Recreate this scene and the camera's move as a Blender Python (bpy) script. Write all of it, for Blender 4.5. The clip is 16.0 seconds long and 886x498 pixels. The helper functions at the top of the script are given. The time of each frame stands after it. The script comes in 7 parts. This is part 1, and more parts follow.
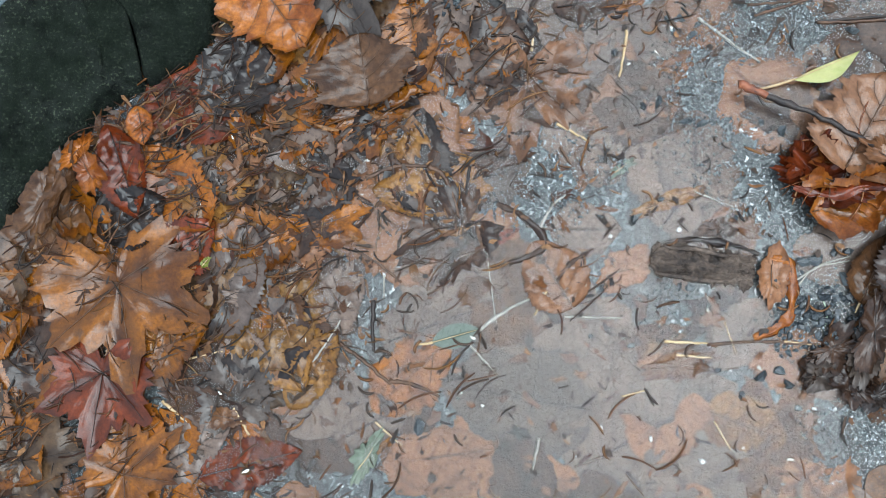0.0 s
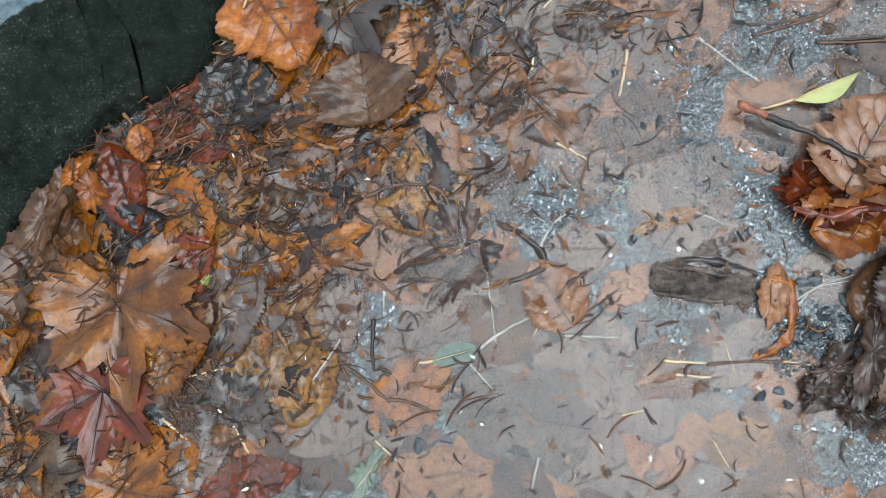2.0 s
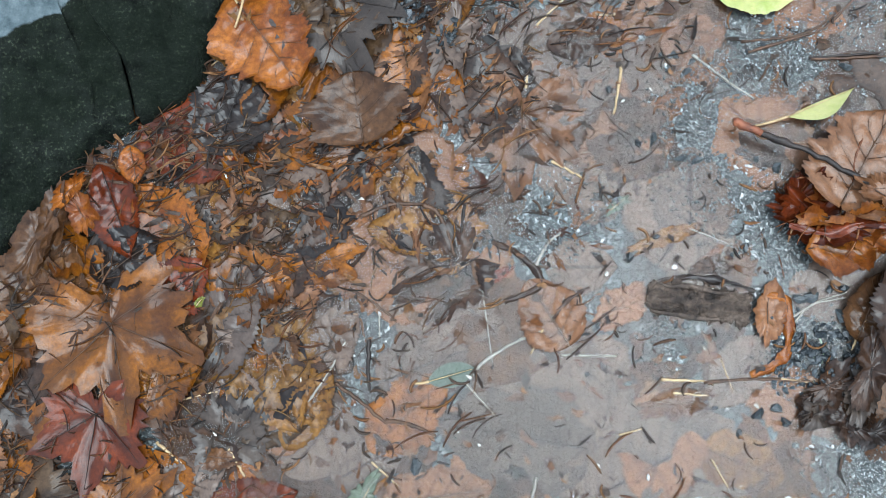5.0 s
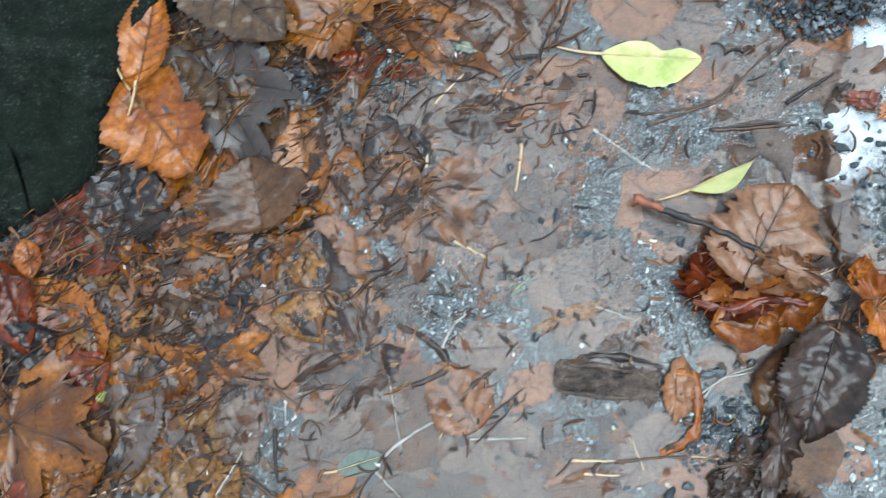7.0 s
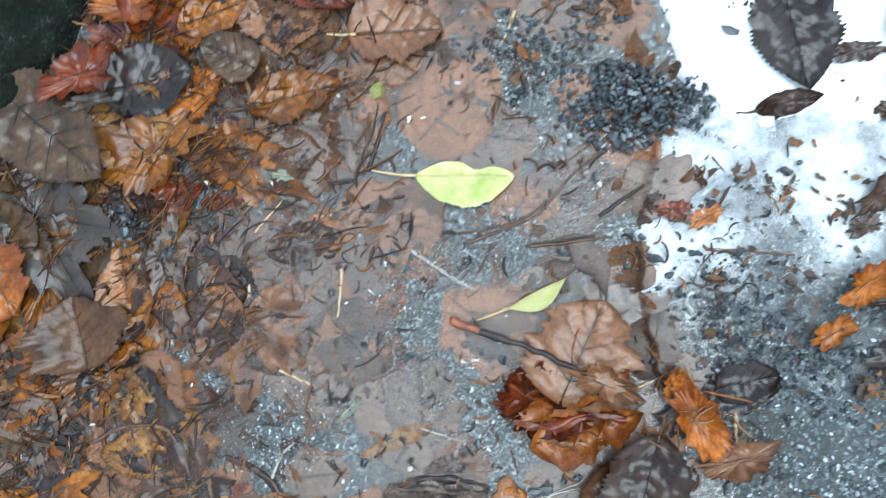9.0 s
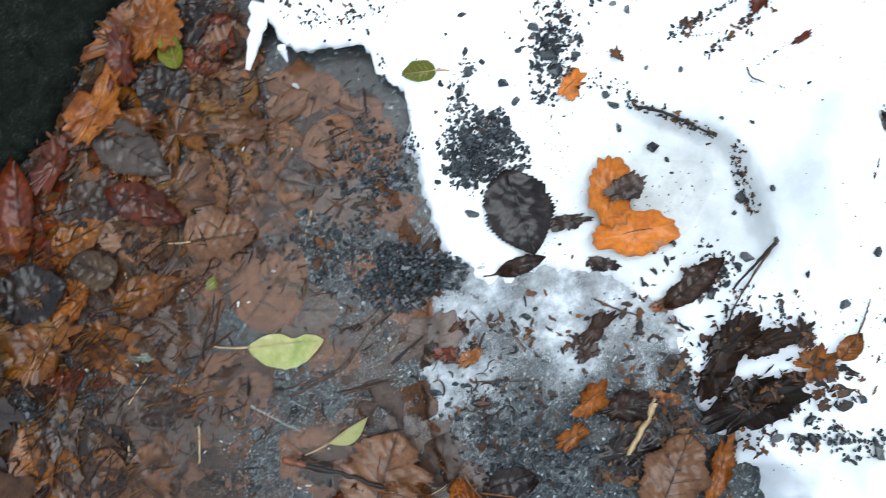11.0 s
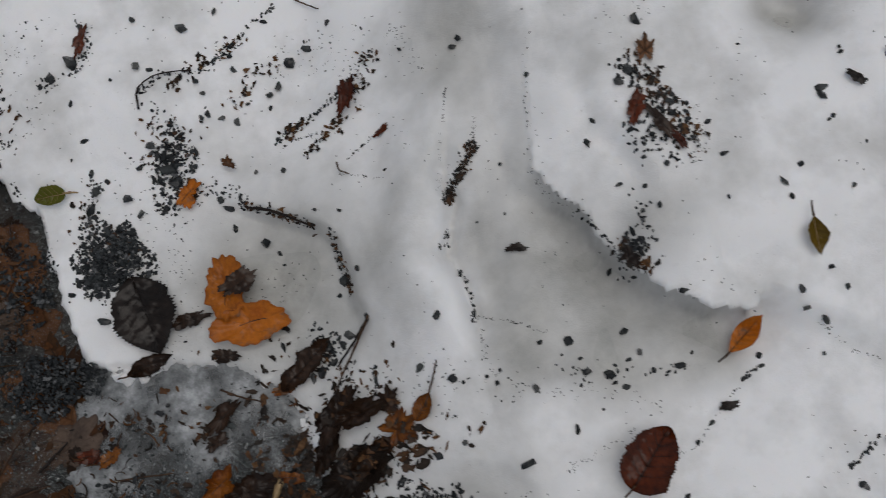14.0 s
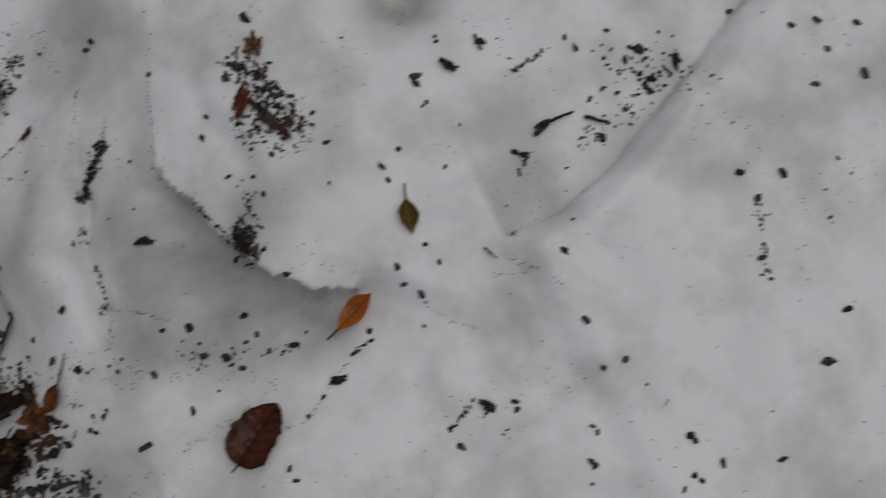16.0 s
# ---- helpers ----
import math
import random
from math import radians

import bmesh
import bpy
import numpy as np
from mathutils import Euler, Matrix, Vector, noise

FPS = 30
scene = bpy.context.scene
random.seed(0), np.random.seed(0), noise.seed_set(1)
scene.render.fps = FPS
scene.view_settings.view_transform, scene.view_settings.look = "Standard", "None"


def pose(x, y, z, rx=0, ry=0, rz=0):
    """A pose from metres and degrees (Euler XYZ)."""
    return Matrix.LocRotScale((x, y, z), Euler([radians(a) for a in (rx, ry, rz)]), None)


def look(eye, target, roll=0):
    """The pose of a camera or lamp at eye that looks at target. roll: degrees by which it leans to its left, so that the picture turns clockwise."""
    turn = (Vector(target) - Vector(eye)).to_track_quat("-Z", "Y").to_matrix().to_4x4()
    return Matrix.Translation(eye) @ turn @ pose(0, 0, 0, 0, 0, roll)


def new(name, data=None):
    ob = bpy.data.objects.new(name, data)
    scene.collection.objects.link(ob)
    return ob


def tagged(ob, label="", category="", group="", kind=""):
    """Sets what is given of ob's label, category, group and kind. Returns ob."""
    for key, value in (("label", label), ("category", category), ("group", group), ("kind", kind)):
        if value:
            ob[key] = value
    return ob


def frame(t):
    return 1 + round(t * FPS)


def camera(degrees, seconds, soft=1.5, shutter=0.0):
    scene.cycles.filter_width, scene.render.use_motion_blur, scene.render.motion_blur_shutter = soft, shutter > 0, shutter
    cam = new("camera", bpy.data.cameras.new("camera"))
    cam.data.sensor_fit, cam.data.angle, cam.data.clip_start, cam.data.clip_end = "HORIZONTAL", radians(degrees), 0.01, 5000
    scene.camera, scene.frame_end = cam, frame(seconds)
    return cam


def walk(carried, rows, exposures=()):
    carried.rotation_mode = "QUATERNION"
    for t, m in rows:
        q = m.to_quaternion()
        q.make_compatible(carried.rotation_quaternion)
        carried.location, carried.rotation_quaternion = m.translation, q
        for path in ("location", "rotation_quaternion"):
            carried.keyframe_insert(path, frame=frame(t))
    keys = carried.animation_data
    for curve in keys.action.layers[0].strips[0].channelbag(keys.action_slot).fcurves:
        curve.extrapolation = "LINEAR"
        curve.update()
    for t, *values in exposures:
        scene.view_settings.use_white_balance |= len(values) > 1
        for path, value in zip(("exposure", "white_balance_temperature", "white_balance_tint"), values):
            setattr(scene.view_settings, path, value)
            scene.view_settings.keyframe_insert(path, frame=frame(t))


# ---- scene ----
cam = camera(46.0, 16.0, 0.95, 0.5)
PATH = [
    (0, (0.062, -0.058, 0.877), (-0.129, 0.067, -1.11), -56.5),
    (0.5, (0.063, -0.055, 0.878), (-0.129, 0.071, -1.109), -56.3),
    (1, (0.062, -0.052, 0.879), (-0.128, 0.077, -1.107), -55.4),
    (1.5, (0.063, -0.047, 0.88), (-0.129, 0.079, -1.107), -56.5),
    (2, (0.063, -0.045, 0.879), (-0.13, 0.086, -1.107), -55.4),
    (2.5, (0.063, -0.043, 0.879), (-0.129, 0.093, -1.107), -54.6),
    (3, (0.062, -0.039, 0.88), (-0.128, 0.097, -1.106), -54.3),
    (5.5, (0.057, -0.023, 0.873), (-0.113, 0.112, -1.115), -51.9),
    (6, (0.074, -0.012, 0.869), (-0.097, 0.131, -1.119), -50.8),
    (6.5, (0.1, 0.006, 0.864), (-0.069, 0.158, -1.123), -49.3),
    (7, (0.123, 0.037, 0.861), (-0.015, 0.176, -1.13), -47.0),
    (7.5, (0.158, 0.053, 0.856), (0.035, 0.21, -1.134), -41.1),
    (8, (0.197, 0.079, 0.851), (0.081, 0.231, -1.139), -41.1),
    (8.5, (0.238, 0.105, 0.847), (0.117, 0.25, -1.144), -44.0),
    (8.7, (0.252, 0.11, 0.844), (0.119, 0.264, -1.146), -45.5),
    (10.8, (0.443, 0.207, 1.111), (0.366, 0.389, -0.879), -33.6),
    (11, (0.468, 0.214, 1.111), (0.392, 0.391, -0.879), -35.1),
    (11.5, (0.506, 0.22, 1.116), (0.481, 0.4, -0.876), -21.2),
    (12, (0.558, 0.204, 1.122), (0.563, 0.423, -0.866), -13.6),
    (12.5, (0.62, 0.176, 1.128), (0.647, 0.453, -0.852), -10.6),
    (13, (0.693, 0.148, 1.14), (0.728, 0.48, -0.832), -10.8),
    (13.5, (0.771, 0.099, 1.146), (0.798, 0.506, -0.812), -13.7),
    (14, (0.852, 0.043, 1.152), (0.846, 0.49, -0.797), -18.5),
    (14.5, (0.916, -0.023, 1.152), (0.901, 0.481, -0.784), -19.7),
    (15, (0.982, -0.064, 1.156), (0.983, 0.441, -0.779), -18.5),
    (15.5, (1.061, -0.086, 1.166), (1.102, 0.37, -0.781), -14.6),
    (16, (1.157, -0.071, 1.192), (1.26, 0.307, -0.77), -5.8),
]
LIGHT_STOPS = [(0.0, 2.20, 5680, 0), (6.0, 2.20, 5580, 0), (7.5, 2.32, 5420, -3), (8.7, 2.34, 5400, -3), (10.8, 1.55, 5700, 2), (11.5, 1.05, 5750, 2),
               (12.5, 0.32, 6200, 6), (13.1, -0.12, 6500, 9), (13.6, -0.36, 6650, 10), (14.5, -0.50, 6700, 10), (15.3, -0.60, 6750, 10), (16.0, -0.90, 6750, 10)]
walk(cam, [(t, look(e, g, r)) for t, e, g, r in PATH], LIGHT_STOPS)

# ---- daylight: an overcast sky with a wide, weak sun ----
world = bpy.data.worlds.new("overcast_sky")
world.use_nodes = True
scene.world = world
wt = world.node_tree
sky = wt.nodes.new("ShaderNodeTexSky")
sky.sky_type = "NISHITA"
sky.sun_disc = False
sky.sun_elevation = radians(80)
sky.sun_rotation = radians(90)
sky.air_density, sky.dust_density, sky.ozone_density = 1.0, 2.0, 1.0
pale = wt.nodes.new("ShaderNodeHueSaturation")
pale.inputs["Saturation"].default_value = 0.34
wt.links.new(sky.outputs[0], pale.inputs["Color"])
wt.links.new(pale.outputs[0], wt.nodes["Background"].inputs["Color"])
wt.nodes["Background"].inputs["Strength"].default_value = 0.115
sun_data = bpy.data.lights.new("sun", "SUN")
sun_data.energy, sun_data.angle, sun_data.color = 0.86, radians(54), (1.0, 0.985, 0.97)
sun = new("sun", sun_data)
sun.matrix_world = look((1.2, 0.05, 4.0), (0.4, 0.2, 0.0))

# ---- heights of the place ----
def smooth(a, b, v):
    t = min(1.0, max(0.0, (v - a) / (b - a)))
    return t * t * (3 - 2 * t)


def bump(x, y, cx, cy, rx, ry, turn=0.0):
    c, s = math.cos(turn), math.sin(turn)
    u, v = ((x - cx) * c + (y - cy) * s) / rx, (-(x - cx) * s + (y - cy) * c) / ry
    return math.exp(-(u * u + v * v))


def along(line, x, y):
    """Distance to a polyline, the side of it (left positive) and how far along it, 0 to 1."""
    best, side, where, n = 9.0, 1.0, 0.0, len(line) - 1
    for i in range(n):
        (ax, ay), (bx, by) = line[i], line[i + 1]
        dx, dy = bx - ax, by - ay
        t = min(1.0, max(0.0, ((x - ax) * dx + (y - ay) * dy) / (dx * dx + dy * dy)))
        d = math.hypot(x - ax - t * dx, y - ay - t * dy)
        if d < best:
            best, where = d, (i + t) / n
            side = 1.0 if dx * (y - ay) - dy * (x - ax) > 0 else -1.0
    return best, side, where


def fuzz(x, y, size, k=0.0):
    return noise.noise(Vector((x / size, y / size, k)))


SNOW_EDGE = [(0.60, 2.6), (0.46, 1.20), (0.345, 0.80), (0.335, 0.711), (0.317, 0.669), (0.274, 0.634), (0.278, 0.585), (0.290, 0.547),
             (0.311, 0.533), (0.343, 0.535), (0.380, 0.526), (0.388, 0.494), (0.404, 0.465), (0.412, 0.42), (0.420, 0.35),
             (0.429, 0.294), (0.470, 0.268), (0.516, 0.263), (0.573, 0.245), (0.622, 0.199), (0.639, 0.142), (0.652, 0.086),
             (0.690, 0.03), (0.72, -0.10), (0.70, -0.50), (0.62, -2.6)]
LIP = [(1.010, 0.56), (1.004, 0.491), (0.985, 0.429), (0.958, 0.328), (0.968, 0.293), (0.992, 0.262), (0.995, 0.238), (1.014, 0.204),
       (1.040, 0.165), (1.071, 0.136), (1.113, 0.122), (1.138, 0.150)]
BASIN = [(0.600, 0.445), (0.657, 0.405), (0.692, 0.382), (0.725, 0.357), (0.738, 0.333), (0.741, 0.298), (0.739, 0.266), (0.747, 0.225)]
CREASE = [(0.900, 0.439), (0.867, 0.350), (0.872, 0.328), (0.849, 0.279), (0.857, 0.245), (0.857, 0.207), (0.850, 0.150)]
DRIFT = [(1.270, 0.118), (1.298, 0.121), (1.342, 0.125), (1.399, 0.143), (1.481, 0.188), (1.541, 0.224), (1.602, 0.261), (1.80, 0.38), (2.2, 0.6)]
SHELF = [(0.735, 0.092), (0.79, 0.076), (0.845, 0.058), (0.868, 0.02), (0.86, -0.08)]


def snow_inside(x, y):
    d, side, _ = along(SNOW_EDGE, x, y)
    rough = 1.0 + 1.4 * smooth(0.40, 0.46, x) * (1 - smooth(0.32, 0.40, y))
    return d * side + rough * (0.007 * fuzz(x, y, 0.03, 3.0) + 0.0045 * fuzz(x, y, 0.010, 8.0))


def snow_height(x, y):
    """Top of the snow bank, or below zero outside it."""
    d = snow_inside(x, y)
    if d < -0.03:
        return -0.05
    s = x + 0.3 * (0.3 - y)
    h = 0.026 + 0.115 * smooth(0.65, 0.95, s) + 0.02 * smooth(1.0, 1.15, x) * smooth(-0.1, 0.25, y)
    h += 0.03 * smooth(0.46, 0.58, y) * smooth(0.2, 0.35, x) * (1 - smooth(0.6, 0.75, x))
    e, side, w = along(LIP, x, y)
    ends = (0.5 * smooth(0.0, 0.12, w) + 0.5 * smooth(0.18, 0.42, w)) * (1 - smooth(0.92, 1.0, w))
    if side < 0:
        h -= 0.058 * ends * math.exp(-e / 0.075) * smooth(-0.004, 0.012 + 0.03 * (1 - smooth(0.18, 0.40, w)), e + 0.003 * fuzz(x, y, 0.02, 14.0))
    else:
        h += 0.010 * ends * math.exp(-((e - 0.03) / 0.04) ** 2)
    e, side, w = along(BASIN, x, y)
    ends = smooth(0.0, 0.2, w) * (1 - smooth(0.85, 1.0, w))
    if side > 0:
        h += 0.020 * ends * math.exp(-e / 0.07) * smooth(0.0, 0.012, e)
    else:
        h -= 0.012 * ends * math.exp(-e / 0.05)
    e, side, w = along(CREASE, x, y)
    ends = smooth(0.0, 0.2, w) * (1 - smooth(0.8, 1.0, w))
    h -= 0.014 * ends * math.exp(-(e / 0.008) ** 2)
    if side > 0:
        h -= 0.010 * ends * math.exp(-e / 0.05)
    else:
        h += 0.016 * ends * math.exp(-((e - 0.03) / 0.03) ** 2)
    e, side, w = along(DRIFT, x, y)
    e += 0.006 * fuzz(x, y, 0.04, 18.0)
    if side < 0:
        h += 0.026 * smooth(0.0, 0.15, w) * smooth(-0.004, 0.030, e) * math.exp(-e / 0.30)
    else:
        h -= 0.055 * smooth(0.0, 0.12, w) * (1 - 0.6 * smooth(0.3, 0.5, w)) * math.exp(-max(0.0, e) / 0.055)
    e, side, w = along(SHELF, x, y)
    if side < 0:
        h -= 0.007 * math.exp(-e / 0.06) * smooth(-0.004, 0.012, e + 0.006 * fuzz(x, y, 0.03, 17.0))
    h -= 0.055 * bump(x, y, 1.268 + 0.01 * fuzz(x, y, 0.03, 6.0), 0.418 + 0.008 * fuzz(x, y, 0.03, 7.0), 0.046, 0.036, -0.3)
    h -= 0.018 * bump(x, y, 1.045, 0.300, 0.014, 0.042, 0.3)
    h -= 0.008 * bump(x, y, 1.141, 0.016, 0.014, 0.018) + 0.010 * bump(x, y, 1.250, 0.050, 0.020, 0.026)
    h -= 0.012 * bump(x, y, 1.320, 0.140, 0.020, 0.03, 0.4) + 0.008 * bump(x, y, 0.585, 0.586, 0.02, 0.014)
    h -= 0.020 * bump(x, y, 1.18, -0.03, 0.07, 0.05, 0.4)
    h += 0.012 * bump(x, y, 0.80, 0.30, 0.03, 0.06, -0.2) + 0.012 * bump(x, y, 1.03, -0.06, 0.09, 0.04, -0.35)
    h += 0.016 * fuzz(x, y, 0.22, 1.0) * smooth(0.45, 0.8, x) + 0.019 * fuzz(x, y, 0.085, 2.0) * (0.35 + 0.65 * smooth(0.6, 0.9, x)) + 0.0042 * fuzz(x, y, 0.036, 4.0)
    h += 0.0012 * fuzz(x, y, 0.010, 6.0)
    rise = 0.010 + 0.018 * smooth(0.30, 0.42, 0.72 - x) + 0.02 * (1 - smooth(0.2, 0.3, y))
    return -0.012 + (max(h, 0.012) + 0.012) * smooth(-rise * 0.35, rise, d) ** 0.75


def ground_height(x, y):
    """Wet asphalt; it rises a little out of the puddle towards the ice."""
    r = 0.004 * smooth(0.18, 0.40, x - 0.15 * y) + 0.009 * smooth(0.36, 0.62, x - 0.15 * y)
    return r - 0.003 + 0.0012 * fuzz(x, y, 0.06, 5.0) + 0.0003 * fuzz(x, y, 0.012, 2.0)


ICE_EDGE = [(0.429, 0.300), (0.396, 0.258), (0.385, 0.224), (0.373, 0.190), (0.372, 0.154), (0.372, 0.118), (0.376, 0.075), (0.42, 0.03), (0.53, 0.04), (0.60, 0.06), (0.66, 0.05)]


def ice_height(x, y):
    d, side, w = along(ICE_EDGE, x, y)
    q = d * side + 0.004 * fuzz(x, y, 0.012, 2.0) + (0.012 * fuzz(x, y, 0.03, 4.0) if w > 0.5 else 0)
    return ground_height(x, y) - 0.004 + 0.0085 * smooth(-0.004, 0.006, q) + 0.004 * smooth(0.0, 0.10, q) + 0.0012 * fuzz(x, y, 0.02, 3.0)


def axis(a, b, step, low, high):
    """Even steps from a to b, and growing ones out to low and high."""
    inner = [a + step * i for i in range(int(round((b - a) / step)) + 1)]
    left, right, g = [], [], step
    p, q = a, inner[-1]
    while p > low:
        g *= 1.35
        p -= g
        left.append(p)
    g = step
    while q < high:
        g *= 1.35
        q += g
        right.append(q)
    return left[::-1] + inner + right


STEP = 0.005
SX, SY = axis(0.21, 1.86, STEP, -0.1, 5.0), axis(-0.36, 0.96, STEP, -4.0, 5.0)
SNOW_TOP = [[snow_height(x, y) for x in SX] for y in SY]
IX, IY = SX.index(0.21), SY.index(-0.36)


def support(x, y):
    """Height of what lies under a thing: asphalt or snow."""
    g = ground_height(x, y)
    if 0.34 < x < 0.69 and 0.01 < y < 0.33:
        g = max(g, ice_height(x, y))
    if x <= 0.21 or x > 1.84 or y <= -0.355 or y > 0.94:
        return max(g, snow_height(x, y)) if x > 0.2 else g
    u, v = (x - 0.21) / STEP, (y + 0.36) / STEP
    i, j = int(u), int(v)
    u, v, i, j = u - i, v - j, i + IX, j + IY
    s = (SNOW_TOP[j][i] * (1 - u) + SNOW_TOP[j][i + 1] * u) * (1 - v) + (SNOW_TOP[j + 1][i] * (1 - u) + SNOW_TOP[j + 1][i + 1] * u) * v
    return max(g, s)

# ---- materials ----
def material(name, rough=0.5, spec=0.5):
    m = bpy.data.materials.new(name)
    m.use_nodes = True
    b = m.node_tree.nodes["Principled BSDF"]
    b.inputs["Roughness"].default_value = rough
    b.inputs["Specular IOR Level"].default_value = spec
    return m, m.node_tree, b


def add(nt, kind, **values):
    n = nt.nodes.new(kind)
    for key, value in values.items():
        n.inputs[key.replace("_", " ")].default_value = value
    return n


def place_coords(nt):
    return nt.nodes.new("ShaderNodeNewGeometry").outputs["Position"]


def noise_tex(nt, scale, detail=4.0, rough=0.55, vec=None):
    n = add(nt, "ShaderNodeTexNoise", Scale=scale, Detail=detail, Roughness=rough)
    nt.links.new(vec if vec else place_coords(nt), n.inputs["Vector"])
    return n.outputs["Fac"]


def ramp(nt, fac, stops):
    r = nt.nodes.new("ShaderNodeValToRGB")
    el = r.color_ramp.elements
    while len(el) < len(stops):
        el.new(0.5)
    for e, (p, c) in zip(el, stops):
        e.position, e.color = p, (*c, 1) if len(c) == 3 else c
    nt.links.new(fac, r.inputs["Fac"])
    return r.outputs["Color"]


def mixed(nt, fac, a, b, how="MIX"):
    m = nt.nodes.new("ShaderNodeMix")
    m.data_type, m.blend_type = "RGBA", how
    for value, slot in ((fac, 0), (a, 6), (b, 7)):
        if isinstance(value, (int, float)):
            m.inputs[slot].default_value = value
        elif isinstance(value, tuple):
            m.inputs[slot].default_value = (*value, 1)
        else:
            nt.links.new(value, m.inputs[slot])
    return m.outputs[2]


def relief(nt, b, height, strength, distance):
    n = add(nt, "ShaderNodeBump", Strength=strength, Distance=distance)
    nt.links.new(height, n.inputs["Height"])
    nt.links.new(n.outputs[0], b.inputs["Normal"])
    nt.links.new(n.outputs[0], b.inputs["Coat Normal"])
    return n


def wet(b, weight=0.6, rough=0.12):
    b.inputs["Coat Weight"].default_value = weight
    b.inputs["Coat Roughness"].default_value = rough
    b.inputs["Coat IOR"].default_value = 1.33


def soak(c, k=0.34, p=1.22, fade=0.16):
    """A tone darkened and deepened by water."""
    g = 0.3 * c[0] + 0.6 * c[1] + 0.1 * c[2]
    return tuple(k * (v * (1 - fade) + g * fade) ** p for v in c)


def leaf_material(name, light, dark, vein, rough=0.4, coat=0.5, patch=(0.45, 0.62), speck=0.9):
    """A leaf: two tones in blotches, a third painting sky sheen, darker veins and rims (mesh attribute), specks, and a
    film of water.
    """
    fade = 0.0 if name in ("leaf_orange", "leaf_amber", "leaf_rust", "leaf_tawny", "leaf_gold", "leaf_yellow_green", "leaf_lime", "leaf_tan", "leaf_peach", "leaf_ochre") else 0.18
    k = 0.38 if name in ("leaf_soaked", "leaf_peach", "leaf_grey") else 0.40 if speck < 0.3 else 0.50 if name == "leaf_tawny" else 0.40 if name == "leaf_orange" else 0.36 if name in ("leaf_amber", "leaf_ochre", "leaf_rust") else 0.30
    light, dark, vein = soak(light, k, fade=fade), soak(dark, k, fade=fade), soak(vein, k, fade=fade)
    # Duller third tone: the sky's grey sheen painted into the blotches.
    tint = 0.45 * light[0] + 0.55 * light[1]
    sheen_tone = light if speck < 0.4 else (tint * 0.62, tint * 0.40, tint * 0.26)
    m, nt, b = material(name, rough + 0.12, 0.06)
    vec = nt.nodes.new("ShaderNodeTexCoord").outputs["Object"]
    info = nt.nodes.new("ShaderNodeObjectInfo")
    blot = ramp(nt, noise_tex(nt, 26, 5, 0.6, vec), [(patch[0] - 0.17, sheen_tone), (patch[0] - 0.08, light), (patch[0], light), (patch[1], dark)])
    fine = ramp(nt, noise_tex(nt, 260, 3, 0.6, vec), [(0.35, (0.68, 0.66, 0.65)), (0.65, (1.18, 1.18, 1.18))])
    col = mixed(nt, speck, blot, fine, "MULTIPLY")
    att = nt.nodes.new("ShaderNodeAttribute")
    att.attribute_name = "vein"
    fade = nt.nodes.new("ShaderNodeMath")
    fade.operation = "MULTIPLY"
    fade.inputs[1].default_value = 0.62
    nt.links.new(att.outputs["Fac"], fade.inputs[0])
    col = mixed(nt, fade.outputs[0], col, vein)
    own = ramp(nt, info.outputs["Random"], [(0.0, (0.72, 0.72, 0.74)), (1.0, (1.15, 1.1, 1.05))])
    col = mixed(nt, 1.0, col, own, "MULTIPLY")
    nt.links.new(col, b.inputs["Base Color"])
    rise = mixed(nt, 0.32, noise_tex(nt, 75, 4, 0.6, vec), noise_tex(nt, 340, 4, 0.65, vec))
    relief(nt, b, rise, 0.8, 0.0034)
    film = add(nt, "ShaderNodeBump", Strength=0.35, Distance=0.003)
    nt.links.new(noise_tex(nt, 32, 3, 0.5, vec), film.inputs["Height"])
    nt.links.new(film.outputs[0], b.inputs["Coat Normal"])
    wet(b, 1.0, 0.15)
    height = nt.nodes.new("ShaderNodeSeparateXYZ")
    nt.links.new(place_coords(nt), height.inputs[0])
    out = nt.nodes.new("ShaderNodeMapRange")
    out.inputs["From Min"].default_value, out.inputs["From Max"].default_value = 0.0025, 0.0037
    nt.links.new(height.outputs["Z"], out.inputs["Value"])
    out.inputs["To Max"].default_value = 0.45 + 0.45 * coat
    nt.links.new(out.outputs[0], b.inputs["Coat Weight"])
    b.inputs["Subsurface Weight"].default_value = 0.0
    return m


